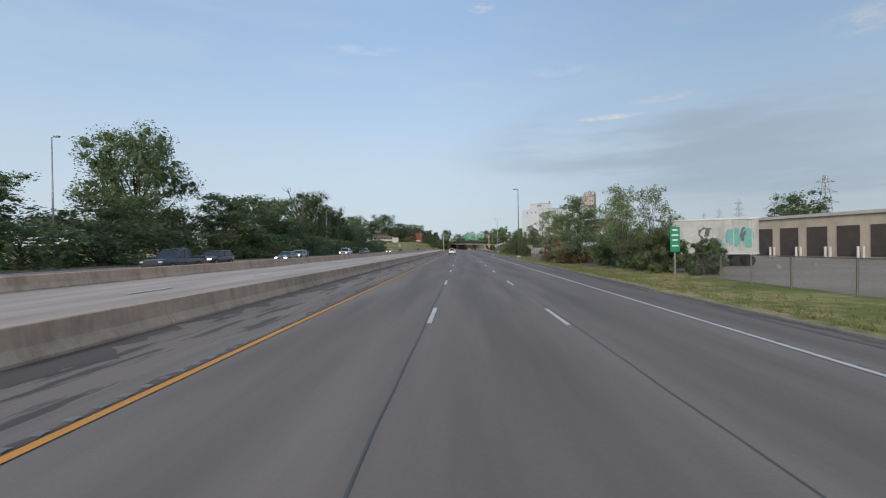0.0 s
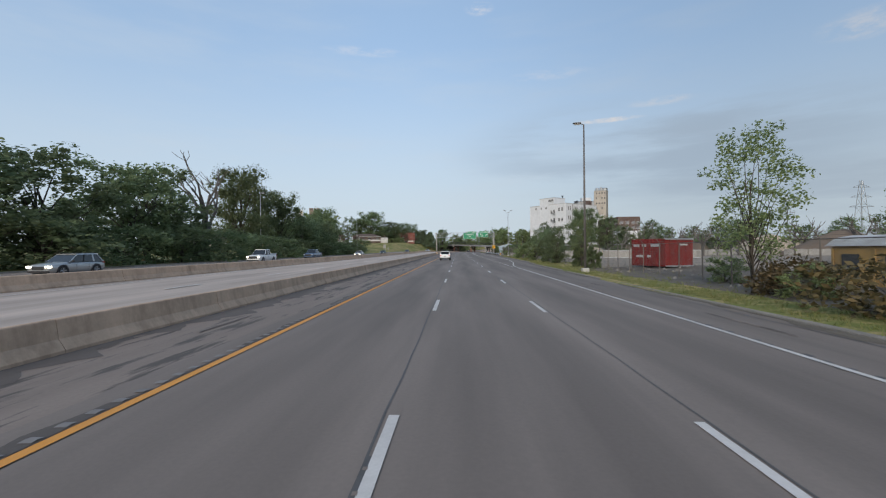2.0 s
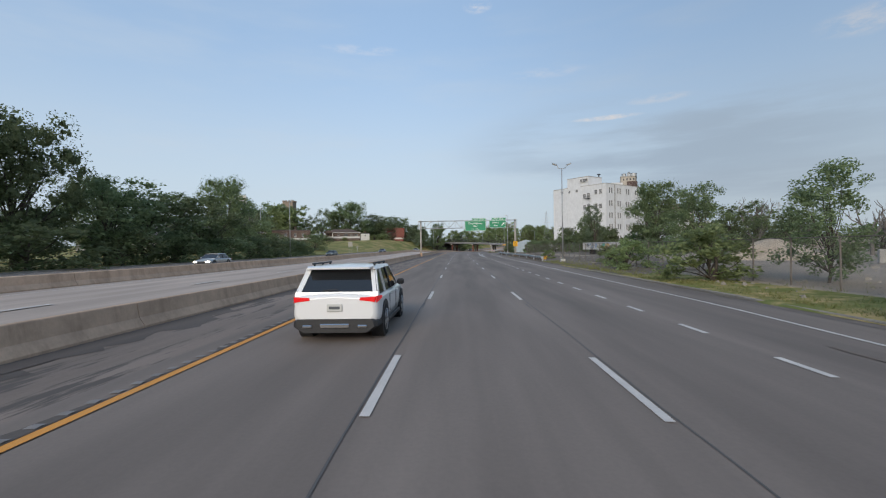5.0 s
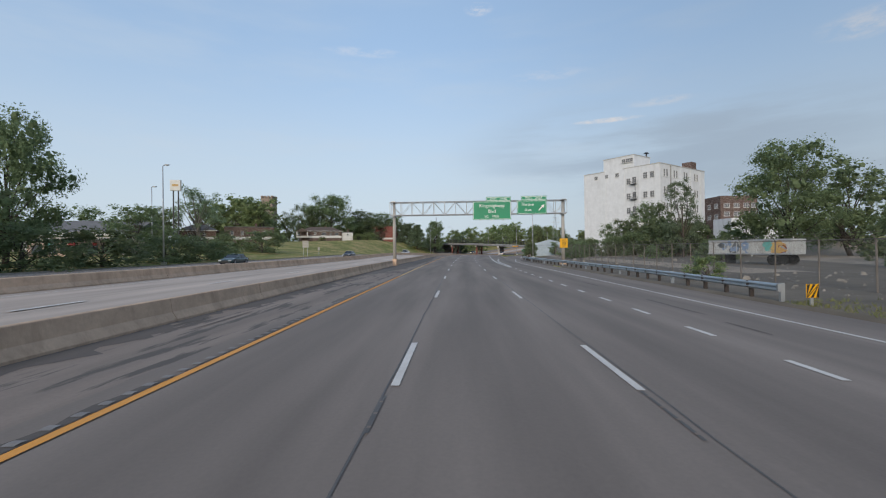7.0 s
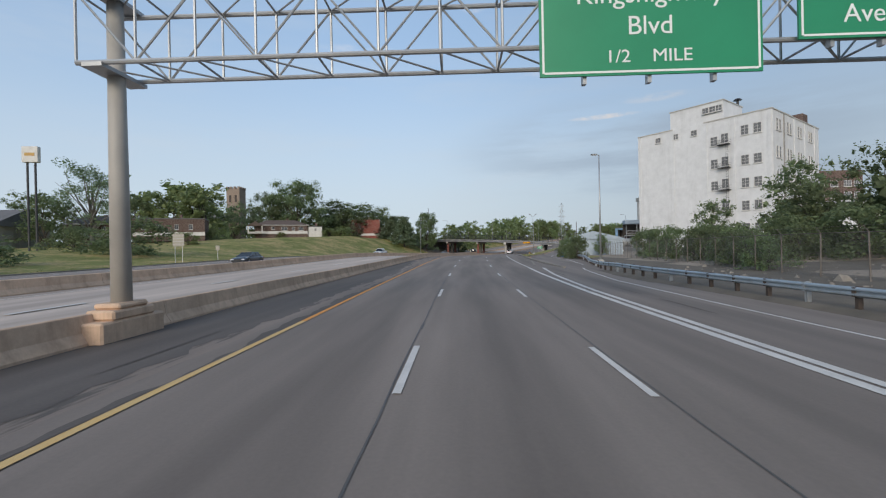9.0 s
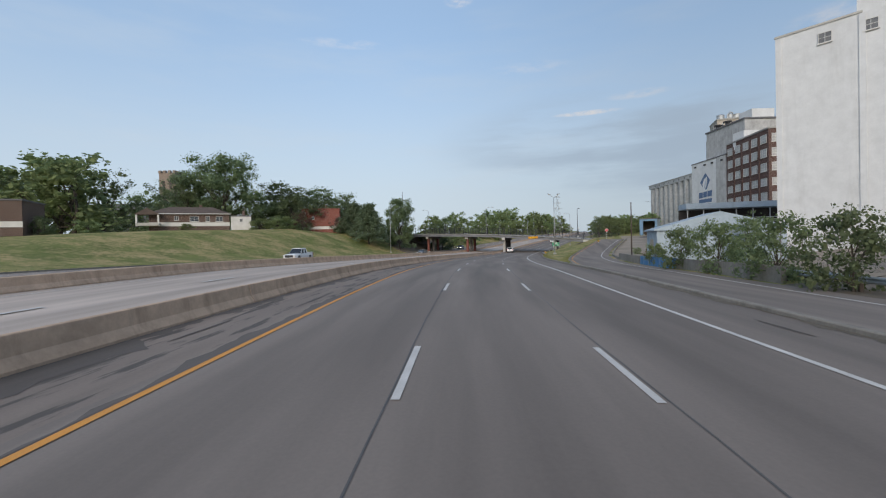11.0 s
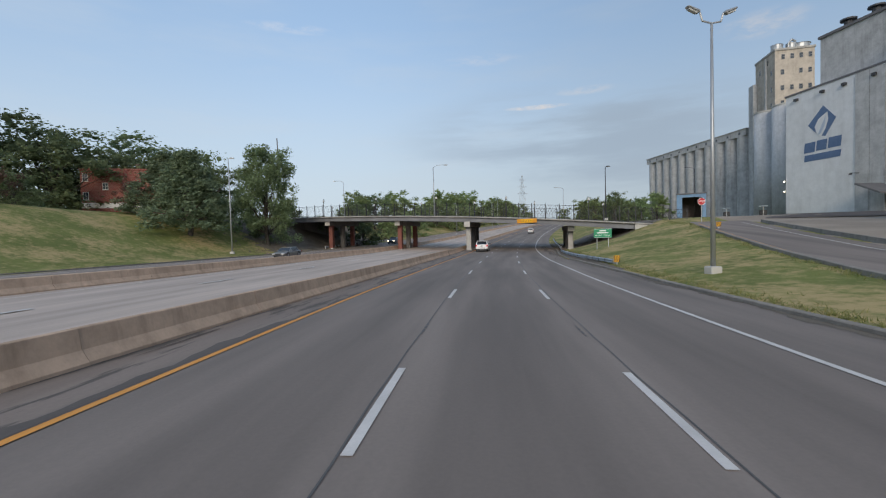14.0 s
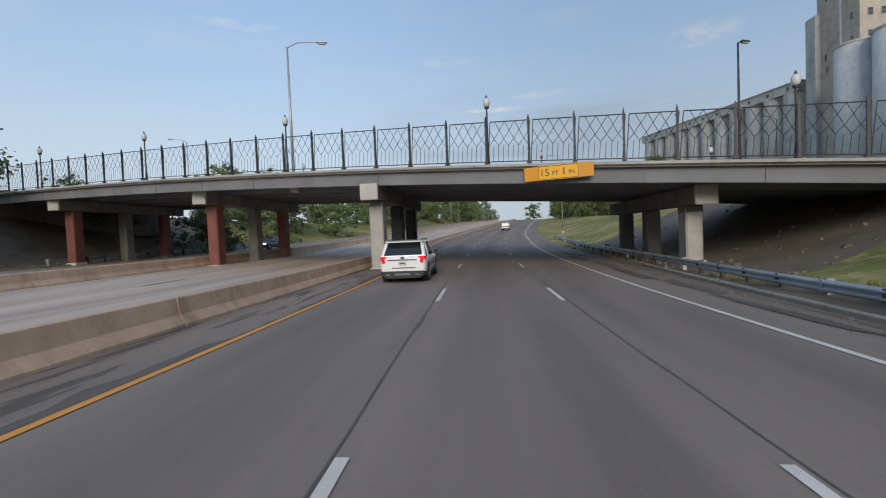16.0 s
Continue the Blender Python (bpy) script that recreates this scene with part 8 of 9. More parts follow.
# right verge and yard
for proto, x, y, h, w in ((SAPL, 14.2, 34, 6.4, 0.8), (SAPL, 13.6, 38.5, 7.4, 1.15), (SAPL, 14.6, 41.5, 6.8, 1.1), (SAPL, 14.9, 46, 6.0, 1.0), (HEDGE, 14.4, 32.5, 3.0, 0.9), (SMALLT, 13.8, 52.4, 7.8, 0.9), (SAPL, 13.3, 67, 7.8, 1.25), (HEDGE, 14.6, 39.5, 3.1, 0.95), (HEDGE, 14.6, 45, 3.0, 0.95), (HEDGE, 15.5, 29, 3.0, 0.95),
                          (HEDGE, 14.6, 36, 3.5, 0.95), (HEDGE, 15.4, 42, 3.8, 0.95), (HEDGE, 15.2, 47, 3.8, 0.95), (HEDGE, 16.5, 52, 3.6, 1.0), (BUSH, 13.4, 56, 2.6, 1.2), (BRUSH, 13.2, 53, 1.8, 1.0),
                          (BRUSH, 13.0, 60, 1.6, 1.2), (BRUSH, 14.2, 66, 1.5, 1.0), (BUSH, 13.6, 64, 1.5, 0.9), (BUSH, 15, 72, 1.5, 1.0), (SAPL, 13.6, 95.5, 5.6, 1.25), (HEDGE, 13.6, 92, 3.0, 0.75), (HEDGE, 13.8, 97, 3.4, 0.75), (SMALLT, 13.6, 108, 4.6, 1.15), (HEDGE, 13.9, 109.5, 2.6, 0.8),
                          (THICK, 14.3, 117, 4.3, 0.65), (BUSH, 14.2, 128, 3.0, 1.0), (SMALLT, 18.5, 139, 5.4, 1.0), (BUSH, 15.0, 143, 3.4, 1.0), (SMALLT, 19.5, 152, 6.0, 1.0), (BUSH, 15.6, 157, 2.8, 1.0), (BUSH, 18, 168, 2.2, 1.2),
                          (OAK, 55, 239, 16.8, 0.98), (OAK2, 65, 239, 11.5, 1.1), (OAK2, 67, 226, 8, 1.2), (OAK2, 72, 214, 6.5, 1.2), (OAK2, 80, 224, 7, 1.3), (DEAD, 79, 235, 12.5, 1.2), (SNAG, 70, 222, 9, 1.2),
                          (THICK, 52, 216, 3.2, 1.0), (THICK, 58, 208, 3, 1.1), (THICK, 47, 214, 2.6, 1.0), (SPINDLY, 39, 241.5, 13.6, 0.92), (OAK2, 36, 259, 9.2, 0.85), (THICK, 39.5, 250, 6.4, 0.9), (OAK2, 42, 257, 7.4, 0.9), (OAK2, 46, 273, 8.4, 1.0), (THICK, 41, 255, 6.8, 0.9), (THICK, 35, 252, 5.2, 0.9), (THICK, 44, 250, 6.2, 0.9), (THICK, 47, 256, 6.0, 1.0), (THICK, 30.5, 253, 3.8, 0.8), (THICK, 33.5, 258, 5.0, 0.8), (THICK, 38, 262, 6.0, 0.9), (THICK, 52, 249, 4.6, 1.0), (THICK, 57, 253, 5.0, 1.0),
                          (THICK, 25.5, 266, 4.4, 0.7), (THICK, 28, 274, 4.6, 0.7), (THICK, 30.5, 283, 5.0, 0.7), (THICK, 24, 258, 3.8, 0.7), (THICK, 20.8, 243, 2.6, 0.8), (THICK, 22, 247, 3.0, 0.8), (THICK, 24.5, 252, 3.6, 0.8), (THICK, 27, 257, 4.0, 0.8), (THICK, 28.5, 263, 4.4, 0.8), (THICK, 31, 269, 4.8, 0.8), (OAK2, 31, 307, 5.4, 0.7),
                          (THICK, 22.5, 250, 3.0, 0.7), (THICK, 34, 292, 4.6, 0.8), (OAK2, 41, 284, 6.0, 1.0), (THICK, 34, 222, 2.4, 1.0), (THICK, 37, 230, 2.8, 1.1), (THICK, 43, 238, 3.6, 1.1), (THICK, 47, 245, 3.6, 1.1), (THICK, 36, 243, 3.6, 1.0), (THICK, 31, 236, 2.4, 0.8), (THICK, 44, 252, 4.6, 1.0), (THICK, 42, 204, 3.8, 1.1), (THICK, 36, 199, 3.2, 1.0), (SNAG, 44, 132, 8, 1.0), (SNAG, 50, 138, 7.5, 1.0), (SNAG, 38, 150, 8.5, 1.0),
                          (SNAG, 60, 170, 9.5, 1.0), (SNAG, 66, 185, 9.0, 1.0), (OAK2, 60, 150, 5.5, 1.2), (OAK2, 72, 160, 6, 1.2), (SNAG, 36, 66, 6.5, 1.0), (OAK2, 42, 88, 5.5, 1.0), (OAK2, 70, 95, 9, 1.2), (OAK2, 85, 80, 10, 1.3),
                          (OAK2, 95, 70, 10, 1.4), (OAK2, 80, 110, 8, 1.3), (OAK2, 100, 130, 9, 1.4), (OAK2, 120, 170, 9, 1.4), (OAK2, 90, 190, 8, 1.4), (OAK2, 120, 230, 9, 1.5), (OAK2, 88, 250, 9, 1.4),
                          (BUSH, 23.6, 310.2, 2.4, 0.55), (THICK, 19.6, 284, 4.2, 0.6), (THICK, 20.8, 290, 4.4, 0.6), (THICK, 21.8, 297, 4.4, 0.6), (THICK, 22.4, 303, 4.2, 0.55), (BRUSH, 36, 334, 1.3, 1.2), (BRUSH, 40, 336, 1.2, 1.4), (BRUSH, 33, 330, 1.1, 1.2), (BUSH, 37.5, 345.5, 1.3, 0.9), (BUSH, 16.0, 193, 1.6, 1.0)):
    plant(proto, x, y, height=h, wide=w)


def far_woods():
    """Tree line all round the horizon."""
    rs = np.random.RandomState(5)
    cen, rad = [], []
    for i in range(1500):
        a = rs.uniform(-math.pi, math.pi)
        d = rs.uniform(750, 1400)
        x, y = 60 + d * math.sin(a), 250 + d * math.cos(a)
        s, u = foot(x, y)
        if -60 < u < 45:
            continue
        h = rs.uniform(8, 17) * (1 + 0.3 * math.sin(a * 9))
        for _ in range(5):
            cen.append((x + rs.uniform(-9, 9), y + rs.uniform(-9, 9), 3 + h * rs.uniform(0.2, 0.85)))
            rad.append(rs.uniform(4, 6.5))
    v, f = leaf_mesh(cen, rad, 10, 2.2, rs)
    w = plain_mesh("far_woods", v, f, M_LEAF, None)
    tagged(w, "distant belt of green trees along the horizon", "woods", kind="stuff")


far_woods()


def tufts():
    """Rough grass along the verges and kerbs."""
    rs = np.random.RandomState(12)
    pts = []
    for _ in range(5200):
        s = rs.uniform(8, 182)
        pts.append((s, float(edge_u(s)) + 0.3 + rs.exponential(1.3)))
    for _ in range(3200):
        s = rs.uniform(262, 412)
        a, b = 10.4, float(ramp_u(s)) - 3.2
        if b - a > 0.6:
            pts.append((s, a + rs.exponential(0.3) if rs.random() < 0.7 else b - rs.exponential(0.3)))
    for _ in range(2600):
        s = rs.uniform(240, 425)
        pts.append((s, -37.2 - rs.exponential(2.5)))
    P = []
    for s, u in pts:
        q = R(s, u)
        P.append((q.x, q.y, float(ground_z(s, u)) - 0.02))
    P = np.array(P)
    k = 5
    B0 = np.repeat(P, k, 0) + np.c_[rs.uniform(-0.12, 0.12, (len(P) * k, 2)), np.zeros(len(P) * k)]
    a = rs.uniform(0, 2 * math.pi, len(B0))
    h = rs.uniform(0.05, 0.2, len(B0))
    w = 0.02
    side = np.c_[np.cos(a), np.sin(a), np.zeros(len(a))] * w
    lean = np.c_[rs.normal(0, 0.09, (len(a), 2)), h]
    v = np.stack([B0 - side, B0 + side, B0 + lean], 1).reshape(-1, 3)
    f = np.arange(len(B0) * 3).reshape(-1, 3)
    g = plain_mesh("rough_grass", v, f, leaf_material("grass_blades", (0.17, 0.20, 0.06), (0.26, 0.235, 0.10), 0.3), None)
    tagged(g, "tufts of rough green and straw-coloured grass on verges", "grass", kind="stuff")


tufts()
# trees in front of the church
for proto, x, y, top, w in ((OAK2, -146, 500, 26, 1.3), (OAK2, -160, 497, 25, 1.3), (OAK2, -133, 505, 24, 1.2), (OAK2, -176, 500, 21, 1.2)):
    plant(proto, x, y, top, w)


# ---------------------------------------------------------------- vehicles
def loft(bm, rows):
    """Rings of points, joined into a closed skin."""
    rings = [[bm.verts.new(p) for p in r] for r in rows]
    n = len(rings[0])
    for a, b in zip(rings, rings[1:]):
        for i in range(n):
            bm.faces.new((a[i], a[(i + 1) % n], b[(i + 1) % n], b[i]))
    bm.faces.new(rings[0][::-1])
    bm.faces.new(rings[-1])


def section(y, w, z0, zs, z1, crown=0.04):
    """One cross-section of a car's lower body: half width, floor, shoulder and top."""
    half = [(0.0, z0), (w * 0.80, z0), (w * 0.955, z0 + 0.10), (w, z0 + (zs - z0) * 0.45), (w * 0.985, zs - 0.05), (w * 0.93, zs + (z1 - zs) * 0.6), (w * 0.72, z1), (0.0, z1 + crown)]
    pts = [Vector((x, y, z)) for x, z in half]
    return pts + [Vector((-x, y, z)) for x, z in half[-2:0:-1]]


def wheel(parent, x, y, r, width, side):
    w = new("wheel")
    w.parent = parent
    w.matrix_local = pose(x, y, r, 0, 90 * side, 0)
    bm = BM()
    rows = []
    for rr, z in ((r * 0.68, -width / 2), (r * 0.93, -width / 2), (r, -width * 0.32), (r, width * 0.32), (r * 0.93, width / 2), (r * 0.68, width / 2)):
        rows.append([Vector((math.cos(2 * math.pi * i / 24) * rr, math.sin(2 * math.pi * i / 24) * rr, z)) for i in range(24)])
    loft(bm, rows)
    part("tyre", bm, M_TYRE, w)
    bm = BM()
    tube(bm, (0, 0, width / 2 - 0.06), (0, 0, width / 2 - 0.02), r * 0.7, n=24)
    part("rim_well", bm, M_PLASTIC, w)
    bm = BM()
    tube(bm, (0, 0, width / 2 - 0.02), (0, 0, width / 2 + 0.012), r * 0.15, n=12)
    for k in range(5):
        for d in (-0.16, 0.16):
            a = 2 * math.pi * k / 5 + d
            b = 2 * math.pi * k / 5 + d * 0.75
            tube(bm, (math.cos(a) * r * 0.1, math.sin(a) * r * 0.1, width / 2 - 0.005), (math.cos(b) * r * 0.66, math.sin(b) * r * 0.66, width / 2 - 0.012), 0.028, n=5)
    n = 24
    for i in range(n):
        a, b = 2 * math.pi * i / n, 2 * math.pi * (i + 1) / n
        tube(bm, (math.cos(a) * r * 0.67, math.sin(a) * r * 0.67, width / 2 - 0.01), (math.cos(b) * r * 0.67, math.sin(b) * r * 0.67, width / 2 - 0.01), 0.018, n=4, cap=False)
    part("rim", bm, M_RIM, w)
    return w


def vehicle(name, paint, label, kind="suv", L=4.75, W=1.94, H=1.68, head=False, tail=False, stripe=False, cat="car", clad=True):
    """A car, its nose towards +y, standing on z = 0."""
    c = thing(name, label, cat)
    w = W / 2
    r = 0.37 if kind in ("suv", "pickup") else 0.33
    g = 0.24 if kind in ("suv", "pickup") else 0.19
    belt = H * (0.625 if kind == "suv" else 0.60 if kind == "pickup" else 0.635)
    hood = belt - (0.05 if kind != "sedan" else 0.09)
    y0, y1 = -L / 2, L / 2
    wb = L * 0.6
    ya, yb = -wb / 2 - 0.06, wb / 2 - 0.03
    bm = BM()
    st = [(y0, 0.86, g + 0.20, belt - 0.22, belt - 0.1), (y0 + 0.05, 0.94, g + 0.10, belt - 0.14, belt - 0.02), (y0 + 0.25, 0.985, g + 0.02, belt - 0.08, belt), (ya, 1.0, g, belt - 0.08, belt),
          (0.0, 0.995, g, belt - 0.09, belt), (yb - 0.5, 0.995, g, belt - 0.09, belt - 0.005), (yb + 0.05, 1.0, g, hood - 0.08, hood + 0.01), (y1 - 0.45, 0.98, g + 0.02, hood - 0.14, hood - 0.05), (y1 - 0.14, 0.92, g + 0.05, hood - 0.26, hood - 0.14),
          (y1 - 0.02, 0.80, g + 0.12, hood - 0.36, hood - 0.26)]
    if kind == "sedan":
        st[0] = (y0, 0.84, g + 0.2, belt - 0.25, belt - 0.12)
        st[2] = (y0 + 0.25, 0.97, g + 0.02, belt - 0.1, belt - 0.02)
    if kind == "pickup":
        st[0] = (y0, 0.96, g + 0.22, belt - 0.1, belt - 0.02)
        st[1] = (y0 + 0.03, 0.98, g + 0.15, belt - 0.07, belt)
    loft(bm, [section(y, w * k, a, b, d) for y, k, a, b, d in st])
    body = part("body", bm, paint, c, smooth=False)
    for p in body.data.polygons:
        p.use_smooth = abs(p.normal.z) < 0.97 and abs(p.normal.y) < 0.9
    # the glasshouse
    if kind == "suv":
        gb, gt = (y0 + 0.16, yb - 0.48), (y0 + 0.62, yb - 1.3)
    elif kind == "pickup":
        gb, gt = (-L * 0.17, yb - 0.62), (-L * 0.145, yb - 1.3)
    else:
        gb, gt = (y0 + 0.55, yb - 0.42), (y0 + 1.2, yb - 1.25)
    wbt, wtp = (w * 0.95, w * 0.80) if kind == "suv" else (w * 0.93, w * 0.76)
    zb, zt = belt - 0.02, H - 0.07
    bm = BM()
    loft(bm, [[Vector(p) for p in ((-wbt, gb[0], zb), (wbt, gb[0], zb), (wbt, gb[1], zb), (-wbt, gb[1], zb))],
              [Vector(p) for p in ((-wtp, gt[0], zt), (wtp, gt[0], zt), (wtp, gt[1], zt), (-wtp, gt[1], zt))]])
    part("glass", bm, M_CAR_GLASS, c, "dark tinted windows")
    bm = BM()
    n = 6
    rows = []
    for i in range(n + 1):
        t = i / n
        y = gt[0] - 0.10 + (gt[1] - gt[0] + 0.16) * t
        bulge = math.sin(math.pi * min(1, max(0, t * 0.9 + 0.05))) * 0.05
        k = wtp + 0.03
        rows.append([Vector(p) for p in ((-k, y, zt - 0.02), (-k * 0.93, y, zt + 0.035 + bulge * 0.6), (0, y, zt + 0.045 + bulge), (k * 0.93, y, zt + 0.035 + bulge * 0.6), (k, y, zt - 0.02))])
    loft(bm, rows)
    part("roof", bm, paint, c, smooth=False)

    def pillar(t0, t1, wide, mat=paint):
        for sx in (-1, 1):
            bm2 = BM()
            a = Vector((sx * (wbt + 0.005), gb[0] + (gb[1] - gb[0]) * t0, zb))
            b2 = Vector((sx * (wtp + 0.012), gt[0] + (gt[1] - gt[0]) * t1, zt))
            d = Vector((0, wide / 2, 0))
            o = Vector((sx * 0.014, 0, 0))
            pts = [a - d - o, a + d - o, b2 + d * 0.8 - o, b2 - d * 0.8 - o]
            prism(bm2, pts, (0, 0, 0), (2 * sx * 0.014, 0, 0))
            part("pillar", bm2, mat, c)

    if kind == "suv":
        pillar(0.02, 0.02, 0.12)
        pillar(0.30, 0.27, 0.16)
        pillar(0.60, 0.66, 0.09, M_PLASTIC)
    elif kind == "pickup":
        pillar(0.02, 0.02, 0.14)
        pillar(0.45, 0.5, 0.12)
    else:
        pillar(0.02, 0.03, 0.13)
        pillar(0.48, 0.52, 0.08, M_PLASTIC)
    pillar(0.99, 0.99, 0.09)
    # rails on the roof
    if kind == "suv":
        for sx in (-1, 1):
            bm = BM()
            tube(bm, (sx * (wtp - 0.06), gt[0] + 0.15, zt + 0.11), (sx * (wtp - 0.06), gt[1] - 0.15, zt + 0.11), 0.022, n=6)
            for q in (0.15, 0.5, 0.85):
                y = gt[0] + (gt[1] - gt[0]) * q
                tube(bm, (sx * (wtp - 0.06), y, zt + 0.02), (sx * (wtp - 0.06), y, zt + 0.11), 0.025, n=6)
            part("roof_rail", bm, M_PLASTIC, c)
        bm = BM()
        prism(bm, [(-wtp * 0.98, gt[0] - 0.1, zt + 0.03), (wtp * 0.98, gt[0] - 0.1, zt + 0.03), (wtp * 0.9, gt[0] - 0.28, zt - 0.0), (-wtp * 0.9, gt[0] - 0.28, zt - 0.0)], (0, 0, 0), (0, 0, 0.035))
        part("spoiler", bm, paint, c)
        bm = BM()
        tube(bm, (0.02, gb[0] + 0.05, zb + 0.12), (-0.32, gb[0] + 0.06, zb + 0.10), 0.012, n=5)
        part("rear_wiper", bm, M_PLASTIC, c)
        # painted liftgate rim round the rear glass
        for sx in (-1, 1):
            bm = BM()
            a, b2 = Vector((sx * (wbt - 0.02), gb[0] - 0.006, zb)), Vector((sx * (wtp - 0.01), gt[0] - 0.006, zt))
            d = Vector((-sx * 0.09, 0, 0))
            prism(bm, [a, a + d, b2 + d, b2], (0, 0, 0), (0, -0.014, 0))
            part("liftgate_rim", bm, paint, c)
        bm = BM()
        prism(bm, [(-wbt, gb[0] - 0.01, zb - 0.05), (wbt, gb[0] - 0.01, zb - 0.05), (wbt, gb[0] + 0.02, zb + 0.07), (-wbt, gb[0] + 0.02, zb + 0.07)], (0, 0, 0), (0, -0.02, 0))
        part("liftgate_rim", bm, paint, c)
    if kind == "pickup":
        # open bed
        bm = BM()
        box(bm, (0, (y0 + gb[0]) / 2, belt - 0.10), (W * 0.82, gb[0] - y0 - 0.18, 0.36))
        part("bed", bm, M_PLASTIC, c, "dark open truck bed")
        for sx in (-1, 1):
            bm = BM()
            box(bm, (sx * w * 0.90, (y0 + gb[0]) / 2, belt + 0.05), (0.16, gb[0] - y0, 0.14), 0.02)
            part("bed_side", bm, paint, c)
        bm = BM()
        box(bm, (0, y0 + 0.05, belt - 0.13), (W * 0.86, 0.1, 0.5), 0.02)
        part("tailgate", bm, paint, c)
        bm = BM()
        box(bm, (0, y0 - 0.06, g + 0.26), (W * 0.92, 0.16, 0.16), 0.03)
        part("bumper", bm, M_CHROME, c)
    # cladding
    if clad and kind == "suv":
        bm = BM()
        loft(bm, [section(y, w * k, g - 0.03, g + 0.26, g + 0.27, 0.0) for y, k in ((y0 - 0.03, 0.88), (y0 + 0.06, 0.965), (y0 + 0.5, 1.004), (y0 + 0.75, 1.006))])
        part("rear_bumper", bm, M_PLASTIC, c, "black lower bumper")
        bm = BM()
        box(bm, (0, 0, g + 0.03), (W * 1.008, wb - 0.8, 0.12), 0.02)
        part("sill", bm, M_PLASTIC, c)
        bm = BM()
        box(bm, (0, y0 - 0.04, g + 0.12), (W * 0.34, 0.05, 0.1), 0.02)
        part("skid_plate", bm, M_CHROME, c)
        for sx in (-1, 1):
            bm = BM()
            box(bm, (sx * w * 0.62, y0 - 0.045, g + 0.11), (0.22, 0.05, 0.07), 0.02)
            part("exhaust_trim", bm, M_CHROME, c)
    # wheels in dark arches
    for y in (ya, yb):
        for sx in (-1, 1):
            bm = BM()
            tube(bm, (sx * (w - 0.28), y, r + 0.02), (sx * (w + 0.006), y, r + 0.02), r + 0.085, n=28)
            part("wheel_arch", bm, M_PLASTIC, c)
            wheel(c, sx * (w - 0.095), y, r, 0.23, sx)
    # lamps
    tail_m, head_m = (M_TAIL if tail else M_TAIL_OFF), (M_HEAD if head else M_HEAD_OFF)
    for sx in (-1, 1):
        bm = BM()
        if kind == "suv" and stripe:
            z = belt - 0.28
            prism(bm, [(sx * w * 0.74, y0 - 0.015, z + 0.02), (sx * w * 0.86, y0 - 0.01, z), (sx * w * 0.93, y0 - 0.01, z + 0.30), (sx * w * 0.68, y0 - 0.015, z + 0.28), (sx * w * 0.68, y0 - 0.015, z + 0.22), (sx * w * 0.76, y0 - 0.015, z + 0.22)], (0, 0, 0), (0, 0.12, 0))
            prism(bm, [(sx * w * 0.93, y0 + 0.04, z + 0.12), (sx * w * 0.995, y0 + 0.22, z + 0.2), (sx * w * 0.99, y0 + 0.28, z + 0.28), (sx * w * 0.93, y0 + 0.04, z + 0.29)], (0, 0, 0), (sx * 0.012, 0, 0))
        elif kind == "suv":
            z = belt - 0.15
            prism(bm, [(sx * w * 0.56, y0 - 0.015, z + 0.03), (sx * w * 0.90, y0 - 0.01, z - 0.01), (sx * w * 0.92, y0 - 0.01, z + 0.10), (sx * w * 0.58, y0 - 0.015, z + 0.09)], (0, 0, 0), (0, 0.12, 0))
            prism(bm, [(sx * w * 0.93, y0 + 0.04, z - 0.03), (sx * w * 1.0, y0 + 0.34, z + 0.04), (sx * w * 0.995, y0 + 0.40, z + 0.10), (sx * w * 0.93, y0 + 0.04, z + 0.11)], (0, 0, 0), (sx * 0.012, 0, 0))
        elif kind == "pickup":
            box(bm, (sx * w * 0.93, y0 + 0.02, belt - 0.16), (0.14, 0.1, 0.42), 0.02)
        else:
            box(bm, (sx * w * 0.74, y0 + 0.05, belt - 0.16), (0.42, 0.16, 0.15), 0.03)
        part("tail_light", bm, tail_m, c)
        bm = BM()
        box(bm, (sx * w * 0.72, y1 - 0.10, hood - 0.26), (0.40, 0.2, 0.15), 0.03)
        part("headlight", bm, head_m, c)
        bm = BM()
        box(bm, (sx * (w + 0.08), yb - 0.72, belt + 0.06), (0.2, 0.12, 0.16), 0.04)
        part("wing_mirror", bm, M_PLASTIC if kind != "sedan" else paint, c)
        for y in ((-0.55, 0.45) if kind != "pickup" else (0.5,)):
            bm = BM()
            box(bm, (sx * (w + 0.006), y, belt - 0.16), (0.03, 0.2, 0.035), 0.008)
            part("door_handle", bm, paint, c)
        for y in ((-0.78, 0.28, 1.2) if kind != "pickup" else (0.0, 1.1)):
            bm = BM()
            box(bm, (sx * w * 0.995, y, (g + belt) / 2 + 0.05), (0.012, 0.012, belt - g - 0.35))
            part("door_seam", bm, M_PLASTIC, c)
    bm = BM()
    box(bm, (0, y1 - 0.05, hood - 0.34), (W * (0.64 if kind == "pickup" else 0.46), 0.12, 0.36 if kind == "pickup" else 0.24), 0.03)
    part("grille", bm, M_PLASTIC, c)
    bm = BM()
    box(bm, (0, y1 - 0.06, g + 0.14), (W * 0.8, 0.18, 0.14), 0.03)
    part("front_intake", bm, M_PLASTIC, c)
    # plate with its figures as bars
    zp = belt - 0.28 if kind != "pickup" else g + 0.3
    bm = BM()
    box(bm, (0, y0 - (0.02 if kind != "pickup" else 0.15), zp), (0.34, 0.03, 0.17), 0.01)
    part("number_plate", bm, M_PLATE, c)
    bm = BM()
